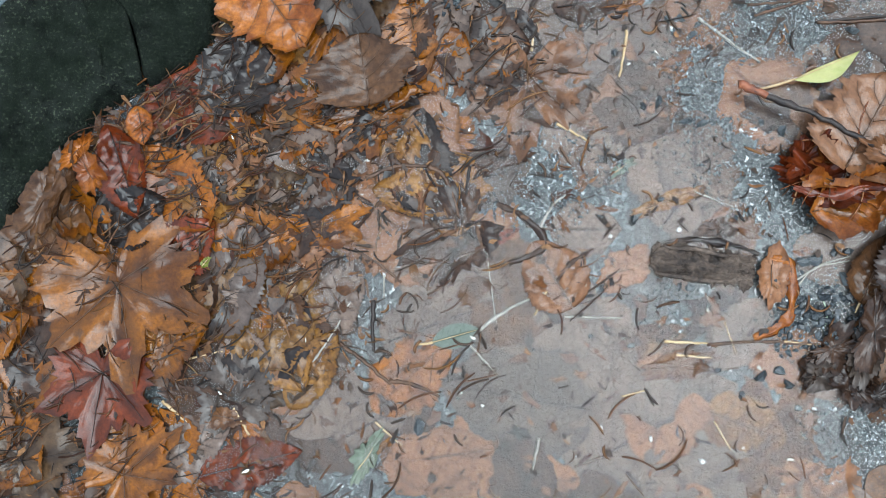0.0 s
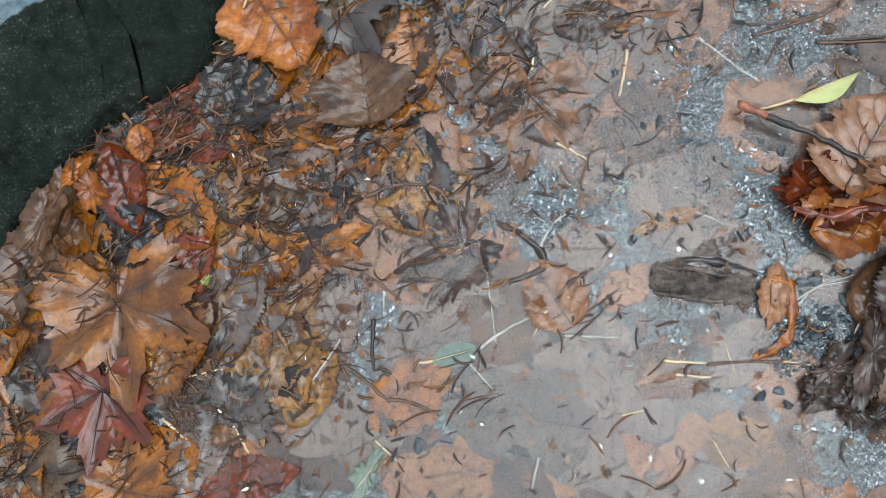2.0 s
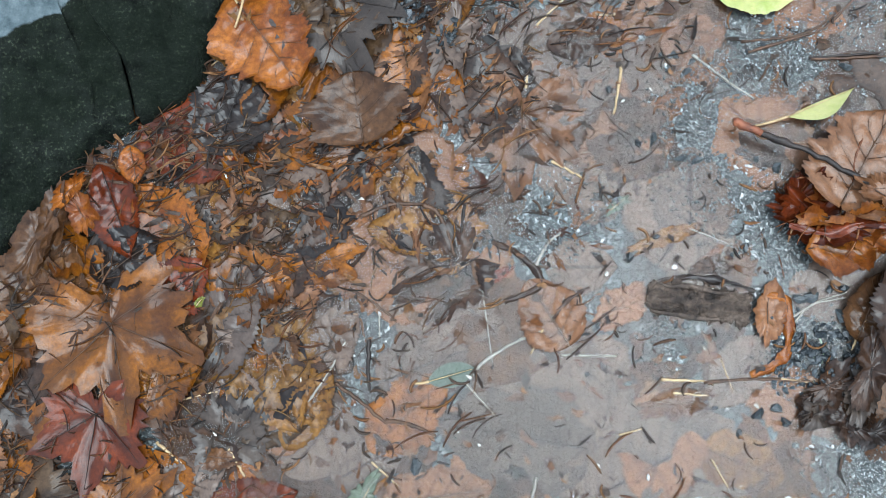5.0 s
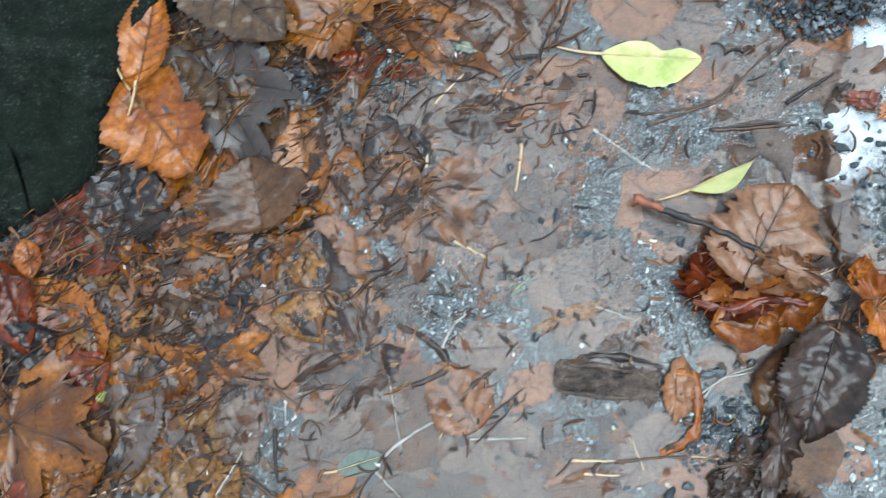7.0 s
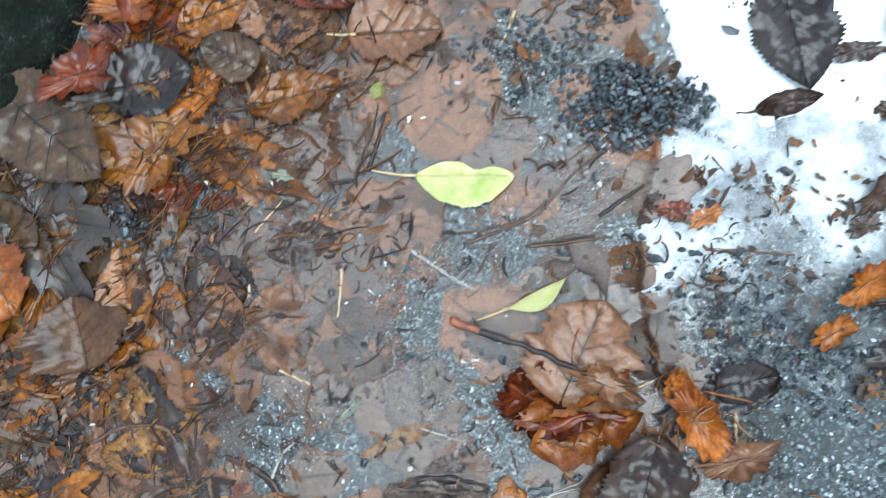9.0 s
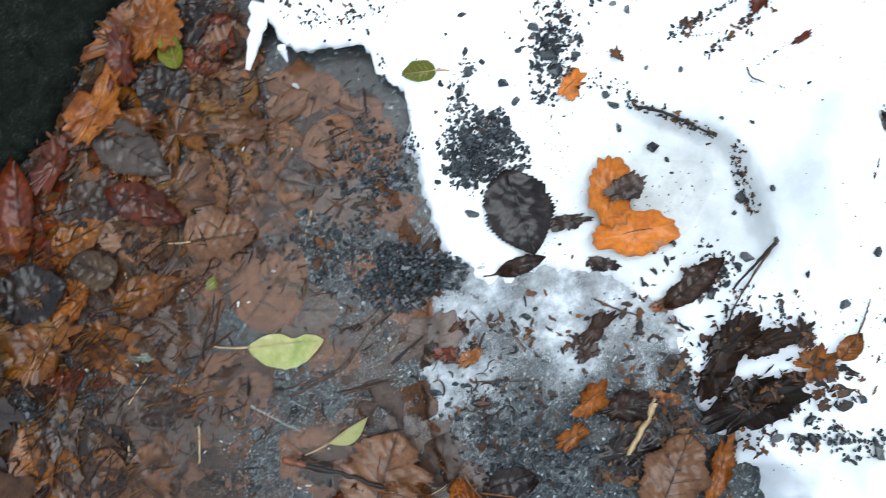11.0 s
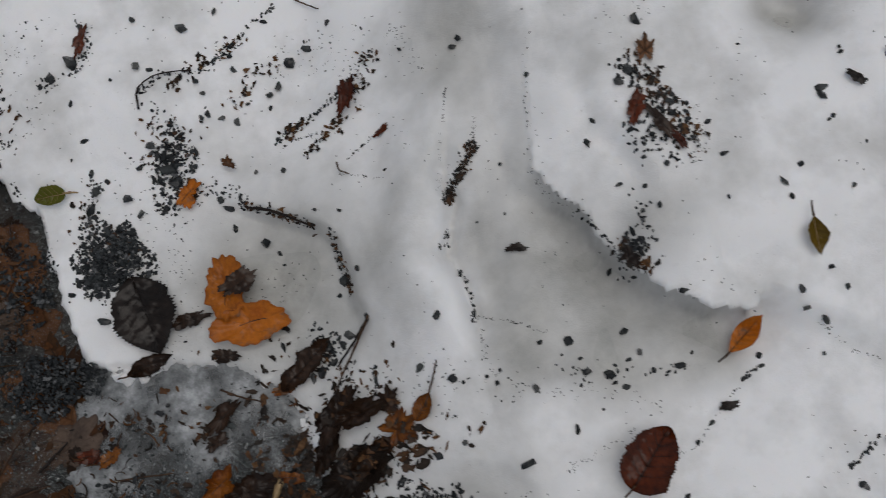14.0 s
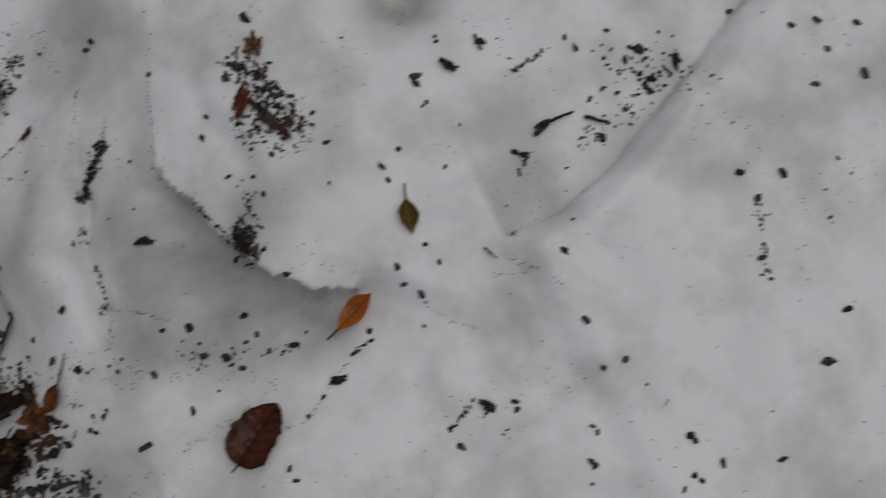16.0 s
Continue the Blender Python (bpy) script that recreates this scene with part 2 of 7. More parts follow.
TONES = {
    "orange": leaf_material("leaf_orange", (0.62, 0.250, 0.045), (0.36, 0.12, 0.02), (0.16, 0.06, 0.02), 0.42, 0.45),
    "tawny": leaf_material("leaf_tawny", (0.90, 0.34, 0.05), (0.60, 0.19, 0.03), (0.34, 0.13, 0.04), 0.45, 0.3, (0.5, 0.72), 0.5),
    "amber": leaf_material("leaf_amber", (0.46, 0.190, 0.016), (0.22, 0.085, 0.012), (0.10, 0.045, 0.02), 0.35, 0.7),
    "tan": leaf_material("leaf_tan", (0.31, 0.165, 0.075), (0.14, 0.07, 0.034), (0.16, 0.09, 0.05), 0.5, 0.35),
    "soaked": leaf_material("leaf_soaked", (0.32, 0.235, 0.185), (0.23, 0.17, 0.137), (0.06, 0.036, 0.024), 0.4, 0.5, (0.42, 0.66), 0.42),
    "peach": leaf_material("leaf_peach", (0.45, 0.245, 0.130), (0.31, 0.165, 0.088), (0.08, 0.04, 0.02), 0.4, 0.5, (0.42, 0.66), 0.5),
    "brown": leaf_material("leaf_brown", (0.19, 0.105, 0.06), (0.095, 0.052, 0.032), (0.045, 0.025, 0.018), 0.4, 0.5),
    "dark": leaf_material("leaf_dark", (0.115, 0.08, 0.062), (0.058, 0.041, 0.034), (0.02, 0.016, 0.015), 0.38, 0.6),
    "rust": leaf_material("leaf_rust", (0.34, 0.085, 0.020), (0.18, 0.045, 0.012), (0.06, 0.02, 0.012), 0.36, 0.55),
    "ochre": leaf_material("leaf_ochre", (0.42, 0.235, 0.07), (0.25, 0.12, 0.036), (0.12, 0.065, 0.03), 0.4, 0.5),
    "olive": leaf_material("leaf_olive", (0.25, 0.15, 0.065), (0.15, 0.085, 0.04), (0.06, 0.035, 0.02), 0.4, 0.5),
    "grey": leaf_material("leaf_grey", (0.24, 0.185, 0.145), (0.15, 0.115, 0.092), (0.09, 0.07, 0.06), 0.4, 0.5, (0.42, 0.66), 0.45),
    "yellow": leaf_material("leaf_yellow_green", (0.88, 0.86, 0.40), (0.60, 0.70, 0.22), (0.84, 0.82, 0.44), 0.4, 0.35, (0.5, 0.7), 0.15),
    "gold": leaf_material("leaf_gold", (0.50, 0.34, 0.04), (0.36, 0.25, 0.04), (0.30, 0.18, 0.05), 0.4, 0.35, (0.5, 0.7), 0.3),
    "lime": leaf_material("leaf_lime", (0.40, 0.42, 0.05), (0.28, 0.33, 0.05), (0.46, 0.44, 0.12), 0.4, 0.35, (0.5, 0.7), 0.3),
    "pale": leaf_material("leaf_pale_green", (0.33, 0.40, 0.30), (0.26, 0.33, 0.25), (0.38, 0.42, 0.33), 0.4, 0.5, (0.5, 0.7), 0.3),
}


def bits_material(name, stops, rough=0.45, coat=0.5, scale=300, by="island", deep=False):
    """Loose bits of many tones: one tone for each bit."""
    m, nt, b = material(name, rough + 0.1, 0.08)
    if by == "island":
        pick = nt.nodes.new("ShaderNodeNewGeometry").outputs["Random Per Island"]
    else:
        pick = nt.nodes.new("ShaderNodeObjectInfo").outputs["Random"]
    col = ramp(nt, pick, [(p, soak(c, fade=0.04)) for p, c in stops] if deep else stops)
    fine = ramp(nt, noise_tex(nt, scale, 4, 0.65), [(0.32, (0.5, 0.5, 0.5)), (0.68, (1.3, 1.3, 1.3))])
    nt.links.new(mixed(nt, 1.0, col, fine, "MULTIPLY"), b.inputs["Base Color"])
    relief(nt, b, noise_tex(nt, scale * 1.5, 3), 0.5, 0.0008)
    wet(b, coat * 1.1, 0.09)
    return m


ROT = bits_material("rotten_scraps", [(0.0, (0.012, 0.010, 0.009)), (0.55, (0.04, 0.026, 0.018)), (0.8, (0.075, 0.032, 0.012)), (1.0, (0.13, 0.065, 0.026))], coat=0.15)
LITTER = bits_material("leaf_litter", [(0.0, (0.36, 0.145, 0.032)), (0.12, (0.05, 0.032, 0.024)), (0.28, (0.30, 0.125, 0.032)), (0.38, (0.022, 0.017, 0.015)), (0.52, (0.38, 0.16, 0.035)),
                                       (0.62, (0.13, 0.075, 0.042)), (0.74, (0.13, 0.045, 0.017)), (0.86, (0.03, 0.021, 0.017)), (1.0, (0.40, 0.195, 0.055))], coat=0.3, deep=True)
NEEDLES = bits_material("needle", [(0.0, (0.30, 0.16, 0.06)), (0.2, (0.05, 0.035, 0.024)), (0.45, (0.22, 0.09, 0.03)), (0.6, (0.025, 0.02, 0.016)), (0.85, (0.13, 0.06, 0.025)), (1.0, (0.42, 0.26, 0.11))], coat=0.25, deep=True)
SHRED = bits_material("orange_shreds", [(0.0, (0.30, 0.10, 0.03)), (0.5, (0.42, 0.18, 0.06)), (0.8, (0.50, 0.30, 0.14)), (1.0, (0.16, 0.06, 0.025))], deep=True)
GRIT = bits_material("dark_grit", [(0.0, (0.010, 0.012, 0.014)), (0.5, (0.024, 0.028, 0.030)), (0.85, (0.045, 0.05, 0.053)), (1.0, (0.12, 0.125, 0.13))], 0.4, 0.5, 700)
GRIT_ONE = bits_material("dark_stone", [(0.0, (0.009, 0.011, 0.012)), (0.6, (0.022, 0.025, 0.027)), (0.9, (0.045, 0.05, 0.05)), (1.0, (0.10, 0.10, 0.10))], 0.35, 0.9, 500, "object")
CHIPS = bits_material("asphalt_chips", [(0.0, (0.022, 0.026, 0.028)), (0.4, (0.05, 0.058, 0.06)), (0.7, (0.10, 0.11, 0.11)), (0.90, (0.19, 0.21, 0.215)), (1.0, (0.36, 0.39, 0.40))], 0.4, 0.12, 500)
PALE = bits_material("pale_husks", [(0.0, (0.26, 0.235, 0.19)), (1.0, (0.44, 0.42, 0.37))], coat=0.2)
WHITE_STONE = bits_material("white_stone", [(0.0, (0.30, 0.29, 0.27)), (1.0, (0.50, 0.49, 0.46))], 0.4, 0.4, 400, "object")


def twig_material(name, a, c, film=0.3):
    m, nt, b = material(name, 0.5, 0.2)
    nt.links.new(ramp(nt, noise_tex(nt, 120, 5, 0.65), [(0.35, soak(a, 0.8, 1.2)), (0.65, soak(c, 0.8, 1.2))]), b.inputs["Base Color"])
    relief(nt, b, noise_tex(nt, 500, 3), 0.6, 0.001)
    wet(b, film)
    return m


TWIGS = {
    "black": twig_material("twig_black", (0.020, 0.014, 0.012), (0.05, 0.034, 0.026), 0.12),
    "red": twig_material("twig_red", (0.34, 0.12, 0.045), (0.14, 0.045, 0.020), 0.15),
    "straw": twig_material("twig_straw", (0.55, 0.40, 0.20), (0.36, 0.24, 0.11)),
    "grey": twig_material("twig_grey", (0.38, 0.35, 0.29), (0.20, 0.18, 0.15)),
    "green": twig_material("twig_green", (0.42, 0.50, 0.36), (0.30, 0.38, 0.26)),
    "brown": twig_material("twig_brown", (0.15, 0.080, 0.040), (0.065, 0.036, 0.020), 0.15),
}


def asphalt_material():
    m, nt, b = material("wet_asphalt", 0.5, 0.12)
    pos = place_coords(nt)
    vor = add(nt, "ShaderNodeTexVoronoi", Scale=430.0, Randomness=1.0)
    bent = nt.nodes.new("ShaderNodeVectorMath")
    bent.operation = "MULTIPLY_ADD"
    warp = add(nt, "ShaderNodeTexNoise", Scale=90.0, Detail=3.0)
    nt.links.new(pos, warp.inputs["Vector"])
    nt.links.new(warp.outputs["Color"], bent.inputs[0])
    bent.inputs[1].default_value = (0.009, 0.009, 0.009)
    nt.links.new(pos, bent.inputs[2])
    nt.links.new(bent.outputs[0], vor.inputs["Vector"])
    chips = ramp(nt, vor.outputs["Color"], [(0.1, (0.020, 0.024, 0.024)), (0.5, (0.034, 0.040, 0.041)), (0.70, (0.060, 0.072, 0.074)), (0.86, (0.16, 0.18, 0.18)), (1.0, (0.6, 0.62, 0.61))])
    dirt = ramp(nt, noise_tex(nt, 14, 6, 0.65), [(0.42, (0.55, 0.55, 0.55)), (0.60, (1.05, 1.05, 1.05))])
    brown = ramp(nt, noise_tex(nt, 9, 5, 0.6), [(0.45, (0, 0, 0)), (0.62, (1, 1, 1))])
    col = mixed(nt, 1.0, chips, dirt, "MULTIPLY")
    silt = nt.nodes.new("ShaderNodeMath")
    silt.operation = "MULTIPLY"
    silt.inputs[1].default_value = 0.6
    nt.links.new(brown, silt.inputs[0])
    nt.links.new(mixed(nt, silt.outputs[0], col, (0.040, 0.031, 0.025)), b.inputs["Base Color"])
    relief(nt, b, mixed(nt, 0.6, vor.outputs["Distance"], noise_tex(nt, 210, 5, 0.65)), 0.5, 0.0015)
    wet(b, 0.05, 0.2)
    return m


def stone_material(name, a, c, moss, amount):
    m, nt, b = material(name, 0.8, 0.06)
    base = ramp(nt, noise_tex(nt, 60, 6, 0.7), [(0.35, a), (0.66, c)])
    speck = ramp(nt, noise_tex(nt, 420, 2, 0.5), [(0.57, (1, 1, 1)), (0.69, (4.5, 4.4, 3.6))])
    col = mixed(nt, 1.0, base, speck, "MULTIPLY")
    where = ramp(nt, noise_tex(nt, 17, 6, 0.7), [(0.5 - amount * 0.2, (0, 0, 0)), (0.7 - amount * 0.2, (amount, amount, amount))])
    nt.links.new(mixed(nt, where, col, moss), b.inputs["Base Color"])
    n = mixed(nt, 0.5, noise_tex(nt, 45, 6, 0.7), noise_tex(nt, 300, 4, 0.6))
    relief(nt, b, n, 0.9, 0.010)
    return m


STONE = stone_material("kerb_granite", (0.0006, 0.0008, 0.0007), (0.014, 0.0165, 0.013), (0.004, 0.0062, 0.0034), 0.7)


def pale_top_dark_side(m):
    """The walked-on top is bare granite, pale as under open sky, the side black with damp, moss and painted shade."""
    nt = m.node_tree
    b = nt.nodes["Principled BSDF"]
    # side colour: damp and moss, with the steep face's shade painted in
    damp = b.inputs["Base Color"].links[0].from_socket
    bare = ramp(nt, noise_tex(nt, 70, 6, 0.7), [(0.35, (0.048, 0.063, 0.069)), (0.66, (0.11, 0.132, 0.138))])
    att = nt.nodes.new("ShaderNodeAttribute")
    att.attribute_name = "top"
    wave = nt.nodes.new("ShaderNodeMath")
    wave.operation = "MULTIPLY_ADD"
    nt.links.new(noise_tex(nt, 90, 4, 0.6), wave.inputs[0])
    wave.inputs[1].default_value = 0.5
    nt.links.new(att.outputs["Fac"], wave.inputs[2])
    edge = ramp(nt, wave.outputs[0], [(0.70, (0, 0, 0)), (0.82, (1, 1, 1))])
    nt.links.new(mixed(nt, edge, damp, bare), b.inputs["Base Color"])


pale_top_dark_side(STONE)


def snow_material():
    """Old snow: white and grainy, grey and glassy where it has turned to ice, greyed alike for shade in hollows, with
    fine soot.
    """
    m, nt, b = material("old_snow", 0.5)
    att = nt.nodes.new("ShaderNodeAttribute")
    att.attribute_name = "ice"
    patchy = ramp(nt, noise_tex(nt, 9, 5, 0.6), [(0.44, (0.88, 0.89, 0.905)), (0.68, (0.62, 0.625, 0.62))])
    icy_shaded = ramp(nt, noise_tex(nt, 30, 6, 0.65), [(0.35, (0.30, 0.30, 0.28)), (0.65, (0.44, 0.44, 0.415))])
    col = mixed(nt, att.outputs["Fac"], patchy, icy_shaded)
    soot = ramp(nt, noise_tex(nt, 330, 3, 0.6), [(0.68, (1, 1, 1)), (0.78, (0.35, 0.34, 0.33))])
    where = ramp(nt, noise_tex(nt, 11, 4, 0.6), [(0.5, (0, 0, 0)), (0.7, (1, 1, 1))])
    col = mixed(nt, where, col, mixed(nt, 1.0, col, soot, "MULTIPLY"))
    nt.links.new(col, b.inputs["Base Color"])
    rough = nt.nodes.new("ShaderNodeMapRange")
    rough.inputs["To Min"].default_value, rough.inputs["To Max"].default_value = 0.55, 0.22
    nt.links.new(att.outputs["Fac"], rough.inputs["Value"])
    nt.links.new(rough.outputs[0], b.inputs["Roughness"])
    n = mixed(nt, 0.35, noise_tex(nt, 70, 5, 0.6), noise_tex(nt, 600, 3, 0.6))
    relief(nt, b, n, 0.35, 0.004)
    b.inputs["Subsurface Weight"].default_value = 0.25
    b.inputs["Subsurface Radius"].default_value = (0.012, 0.014, 0.016)
    b.inputs["Subsurface Scale"].default_value = 0.5
    return m


def ice_material():
    m, nt, b = material("grey_ice", 0.25)
    nt.links.new(ramp(nt, noise_tex(nt, 22, 6, 0.7), [(0.36, (0.07, 0.075, 0.077)), (0.50, (0.21, 0.222, 0.228)), (0.66, (0.50, 0.52, 0.535))]), b.inputs["Base Color"])
    seen = ramp(nt, noise_tex(nt, 16, 6, 0.7), [(0.34, (0.35, 0.35, 0.35)), (0.62, (0.95, 0.95, 0.95))])
    att = nt.nodes.new("ShaderNodeAttribute")
    att.attribute_name = "cover"
    nt.links.new(mixed(nt, 1.0, seen, att.outputs["Color"], "MULTIPLY"), b.inputs["Alpha"])
    relief(nt, b, noise_tex(nt, 140, 5), 0.5, 0.002)
    return m


def water_material():
    """Shallow meltwater, a little cloudy with silt."""
    m, nt, b = material("puddle_water")
    nt.nodes.remove(b)
    out = nt.nodes["Material Output"]
    clear = nt.nodes.new("ShaderNodeBsdfTransparent")
    silt = nt.nodes.new("ShaderNodeBsdfDiffuse")
    silt.inputs["Color"].default_value = (0.085, 0.066, 0.053, 1)
    gloss = nt.nodes.new("ShaderNodeBsdfGlossy")
    gloss.inputs["Roughness"].default_value = 0.20
    fres = add(nt, "ShaderNodeFresnel", IOR=1.33)
    n = add(nt, "ShaderNodeBump", Strength=0.3, Distance=0.002)
    nt.links.new(noise_tex(nt, 38, 3), n.inputs["Height"])
    grain = add(nt, "ShaderNodeBump", Distance=0.0008)
    bare = nt.nodes.new("ShaderNodeAttribute")
    bare.attribute_name = "bare"
    nt.links.new(bare.outputs["Fac"], grain.inputs["Strength"])
    nt.links.new(noise_tex(nt, 320, 3, 0.6), grain.inputs["Height"])
    nt.links.new(n.outputs[0], grain.inputs["Normal"])
    nt.links.new(grain.outputs[0], gloss.inputs["Normal"])
    cloud = nt.nodes.new("ShaderNodeMapRange")
    cloud.inputs["From Min"].default_value, cloud.inputs["From Max"].default_value = 0.35, 0.65
    cloud.inputs["To Min"].default_value, cloud.inputs["To Max"].default_value = 0.35, 1.15
    nt.links.new(noise_tex(nt, 6, 4), cloud.inputs["Value"])
    one, two = nt.nodes.new("ShaderNodeMixShader"), nt.nodes.new("ShaderNodeMixShader")
    silty = nt.nodes.new("ShaderNodeAttribute")
    silty.attribute_name = "silt"
    much = nt.nodes.new("ShaderNodeMath")
    much.operation = "MULTIPLY"
    nt.links.new(cloud.outputs[0], much.inputs[0])
    nt.links.new(silty.outputs["Fac"], much.inputs[1])
    nt.links.new(much.outputs[0], one.inputs[0])
    nt.links.new(clear.outputs[0], one.inputs[1])
    nt.links.new(silt.outputs[0], one.inputs[2])
    nt.links.new(fres.outputs[0], two.inputs[0])
    nt.links.new(one.outputs[0], two.inputs[1])
    nt.links.new(gloss.outputs[0], two.inputs[2])
    nt.links.new(two.outputs[0], out.inputs["Surface"])
    return m


ASPHALT, SNOW, ICE, WATER = asphalt_material(), snow_material(), ice_material(), water_material()


def bark_material():
    m, nt, b = material("bark", 0.75, 0.25)
    tex = nt.nodes.new("ShaderNodeTexCoord").outputs["Object"]
    grain = noise_tex(nt, 130, 6, 0.7, tex)
    col = ramp(nt, noise_tex(nt, 55, 6, 0.7, tex), [(0.34, (0.016, 0.012, 0.010)), (0.52, (0.066, 0.046, 0.034)), (0.70, (0.135, 0.10, 0.076))])
    nt.links.new(mixed(nt, 0.8, col, ramp(nt, grain, [(0.35, (0.4, 0.4, 0.4)), (0.65, (1.3, 1.3, 1.3))]), "MULTIPLY"), b.inputs["Base Color"])
    relief(nt, b, mixed(nt, 0.4, grain, noise_tex(nt, 480, 4, 0.6, tex)), 1.0, 0.006)
    wet(b, 0.22, 0.2)
    return m


BARK = bark_material()

# ---- mesh helpers ----
def mesh_of(name, verts, faces, mat, smooth_faces=True):
    me = bpy.data.meshes.new(name)
    me.from_pydata(verts, [], faces)
    me.materials.append(mat)
    if smooth_faces:
        me.polygons.foreach_set("use_smooth", [True] * len(me.polygons))
    me.update()
    return me


def part(name, me, parent, label=""):
    ob = new(name, me)
    ob.parent = parent
    return tagged(ob, label)


def value_on_points(me, name, values):
    me.attributes.new(name, "FLOAT", "POINT").data.foreach_set("value", values)


def tube(points, radii, sides=6, seed=0):
    rnd = random.Random(seed)
    verts, faces = [], []
    pts = [Vector(p) for p in points]
    for i, p in enumerate(pts):
        d = (pts[min(i + 1, len(pts) - 1)] - pts[max(i - 1, 0)]).normalized()
        a = d.cross(Vector((0, 0, 1)))
        a = a.normalized() if a.length > 1e-4 else Vector((1, 0, 0))
        b = a.cross(d)
        for k in range(sides):
            w = 2 * math.pi * k / sides
            r = radii[i] * rnd.uniform(0.82, 1.15)
            verts.append(p + a * (math.cos(w) * r) + b * (math.sin(w) * r))
    for i in range(len(pts) - 1):
        for k in range(sides):
            j = (k + 1) % sides
            faces.append((i * sides + k, i * sides + j, (i + 1) * sides + j, (i + 1) * sides + k))
    faces.append(tuple(range(sides))[::-1])
    faces.append(tuple((len(pts) - 1) * sides + k for k in range(sides)))
    return verts, faces


def spline(points, steps):
    """Points along a smooth line through the given ones."""
    if len(points) == 2:
        (ax, ay), (bx, by) = points
        return [(ax + (bx - ax) * i / steps, ay + (by - ay) * i / steps) for i in range(steps + 1)]
    out, n = [], len(points)
    for i in range(n - 1):
        p0, p1, p2, p3 = (points[max(0, min(n - 1, k))] for k in (i - 1, i, i + 1, i + 2))
        for s in range(steps):
            t = s / steps
            out.append(tuple(0.5 * (2 * b + (c - a) * t + (2 * a - 5 * b + 4 * c - d) * t * t + (3 * b - a - 3 * c + d) * t ** 3)
                             for a, b, c, d in zip(p0, p1, p2, p3)))
    return out + [tuple(points[-1])]


# ---- kinds of things ----
PINNATE = {"elm": (0.80, 0.85, 9, 0.05), "round": (0.70, 0.60, 6, 0.035), "lance": (0.95, 1.15, 8, 0.012), "oval": (1.0, 0.7, 7, 0.008)}
LOBES = ((0.0, 0.95), (0.95, 0.88), (-0.95, 0.88), (1.95, 0.55), (-1.95, 0.55))


def blade_points(kind, length, width, rnd, rag):
    """Flat outline grid of a blade: rows of (along, across, vein, edge) and faces. The leaf starts at 0 and points along x."""
    rows, faces = [], []
    k = rnd.uniform(0, 50)
    if kind in PINNATE:
        skew, full, ribs, saw = PINNATE[kind]
        n, m = 44, 22
        for i in range(n + 1):
            t = i / n
            w = max(0.004, math.sin(math.pi * t ** skew)) ** full
            for j in range(m + 1):
                s = 2 * j / m - 1
                edge = abs(s)
                w_here = w * (1 + (saw * (1 if i % 2 else -1) + rag * (1.3 * noise.noise(Vector((t * 5, s * 1.2, k))) + 0.7 * noise.noise(Vector((t * 17, s * 1.2, k))))) * edge)
                u = t * length + 0.10 * length * edge * (1 - t) * (0.6 if kind in ("round", "elm") else 0.0) * (-1 if t < 0.3 else 1)
                phase = (t - 0.30 * edge * width / length) * ribs
                v = max(math.exp(-(s / 0.045) ** 2), 0.75 * math.exp(-((phase - round(phase)) / 0.10) ** 2) * (1 - 0.4 * edge))
                rows.append((u, s * w_here * width * 0.5, v, edge))
        for i in range(n):
            for j in range(m):
                a = i * (m + 1) + j
                faces.append((a, a + m + 1, a + m + 2, a + 1))
        return rows, faces
    n, m = 84, 9
    for j in range(m + 1):
        q = j / m
        for i in range(n):
            a = 2 * math.pi * i / n - math.pi
            if kind == "maple":
                r = max(le * math.exp(-abs((a - at) / 0.50) ** 1.7) for at, le in LOBES)
                r = max(r, 0.64 * (1 - 0.75 * smooth(2.3, 3.1, abs(a)))) * (1 + 0.07 * math.sin(a * 26 + k) + 0.05 * math.sin(a * 43))
                v = max(math.exp(-((a - at) * q * 9 / (0.5 + le)) ** 2) for at, le in LOBES) if q > 0 else 1.0
                x0 = 0.25
            else:
                r = 0.55 * (1 + 1.1 * rag * 1.5 * noise.noise(Vector((math.cos(a) * 1.1, math.sin(a) * 1.1, k))) + 0.22 * noise.noise(Vector((math.cos(a) * 4, math.sin(a) * 4, k))))
                v = 0.8 * math.exp(-(noise.noise(Vector((math.cos(a) * 2 * q, math.sin(a) * 2 * q, k + 9))) / 0.05) ** 2)
                x0 = 0.5
            r *= 1 + rag * (noise.noise(Vector((math.cos(a) * 3, math.sin(a) * 3, k))) + 0.6 * noise.noise(Vector((math.cos(a) * 9, math.sin(a) * 9, k))))
            rows.append((length * (x0 + 0.78 * q * r * math.cos(a)), width * 0.62 * q * r * math.sin(a), v, q))
    for j in range(m):
        for i in range(n):
            a, b = j * n + i, j * n + (i + 1) % n
            faces.append((a, b, b + n, a + n))
    return rows, faces


WORDS = {"tawny": "bright tawny orange", "orange": "bright orange-brown", "amber": "amber-brown", "tan": "pale tan", "soaked": "soaked pinkish brown", "peach": "peach-brown", "brown": "dull brown",
         "dark": "blackish brown", "rust": "rust-red", "ochre": "ochre", "olive": "olive-brown", "grey": "grey-brown", "yellow": "fresh yellow-green",
         "gold": "golden yellow", "lime": "lime-green", "pale": "pale green"}
SHAPES = {"elm": "ribbed", "round": "broad", "lance": "narrow", "oval": "small oval", "maple": "lobed", "scrap": "torn"}
COUNT = [0]


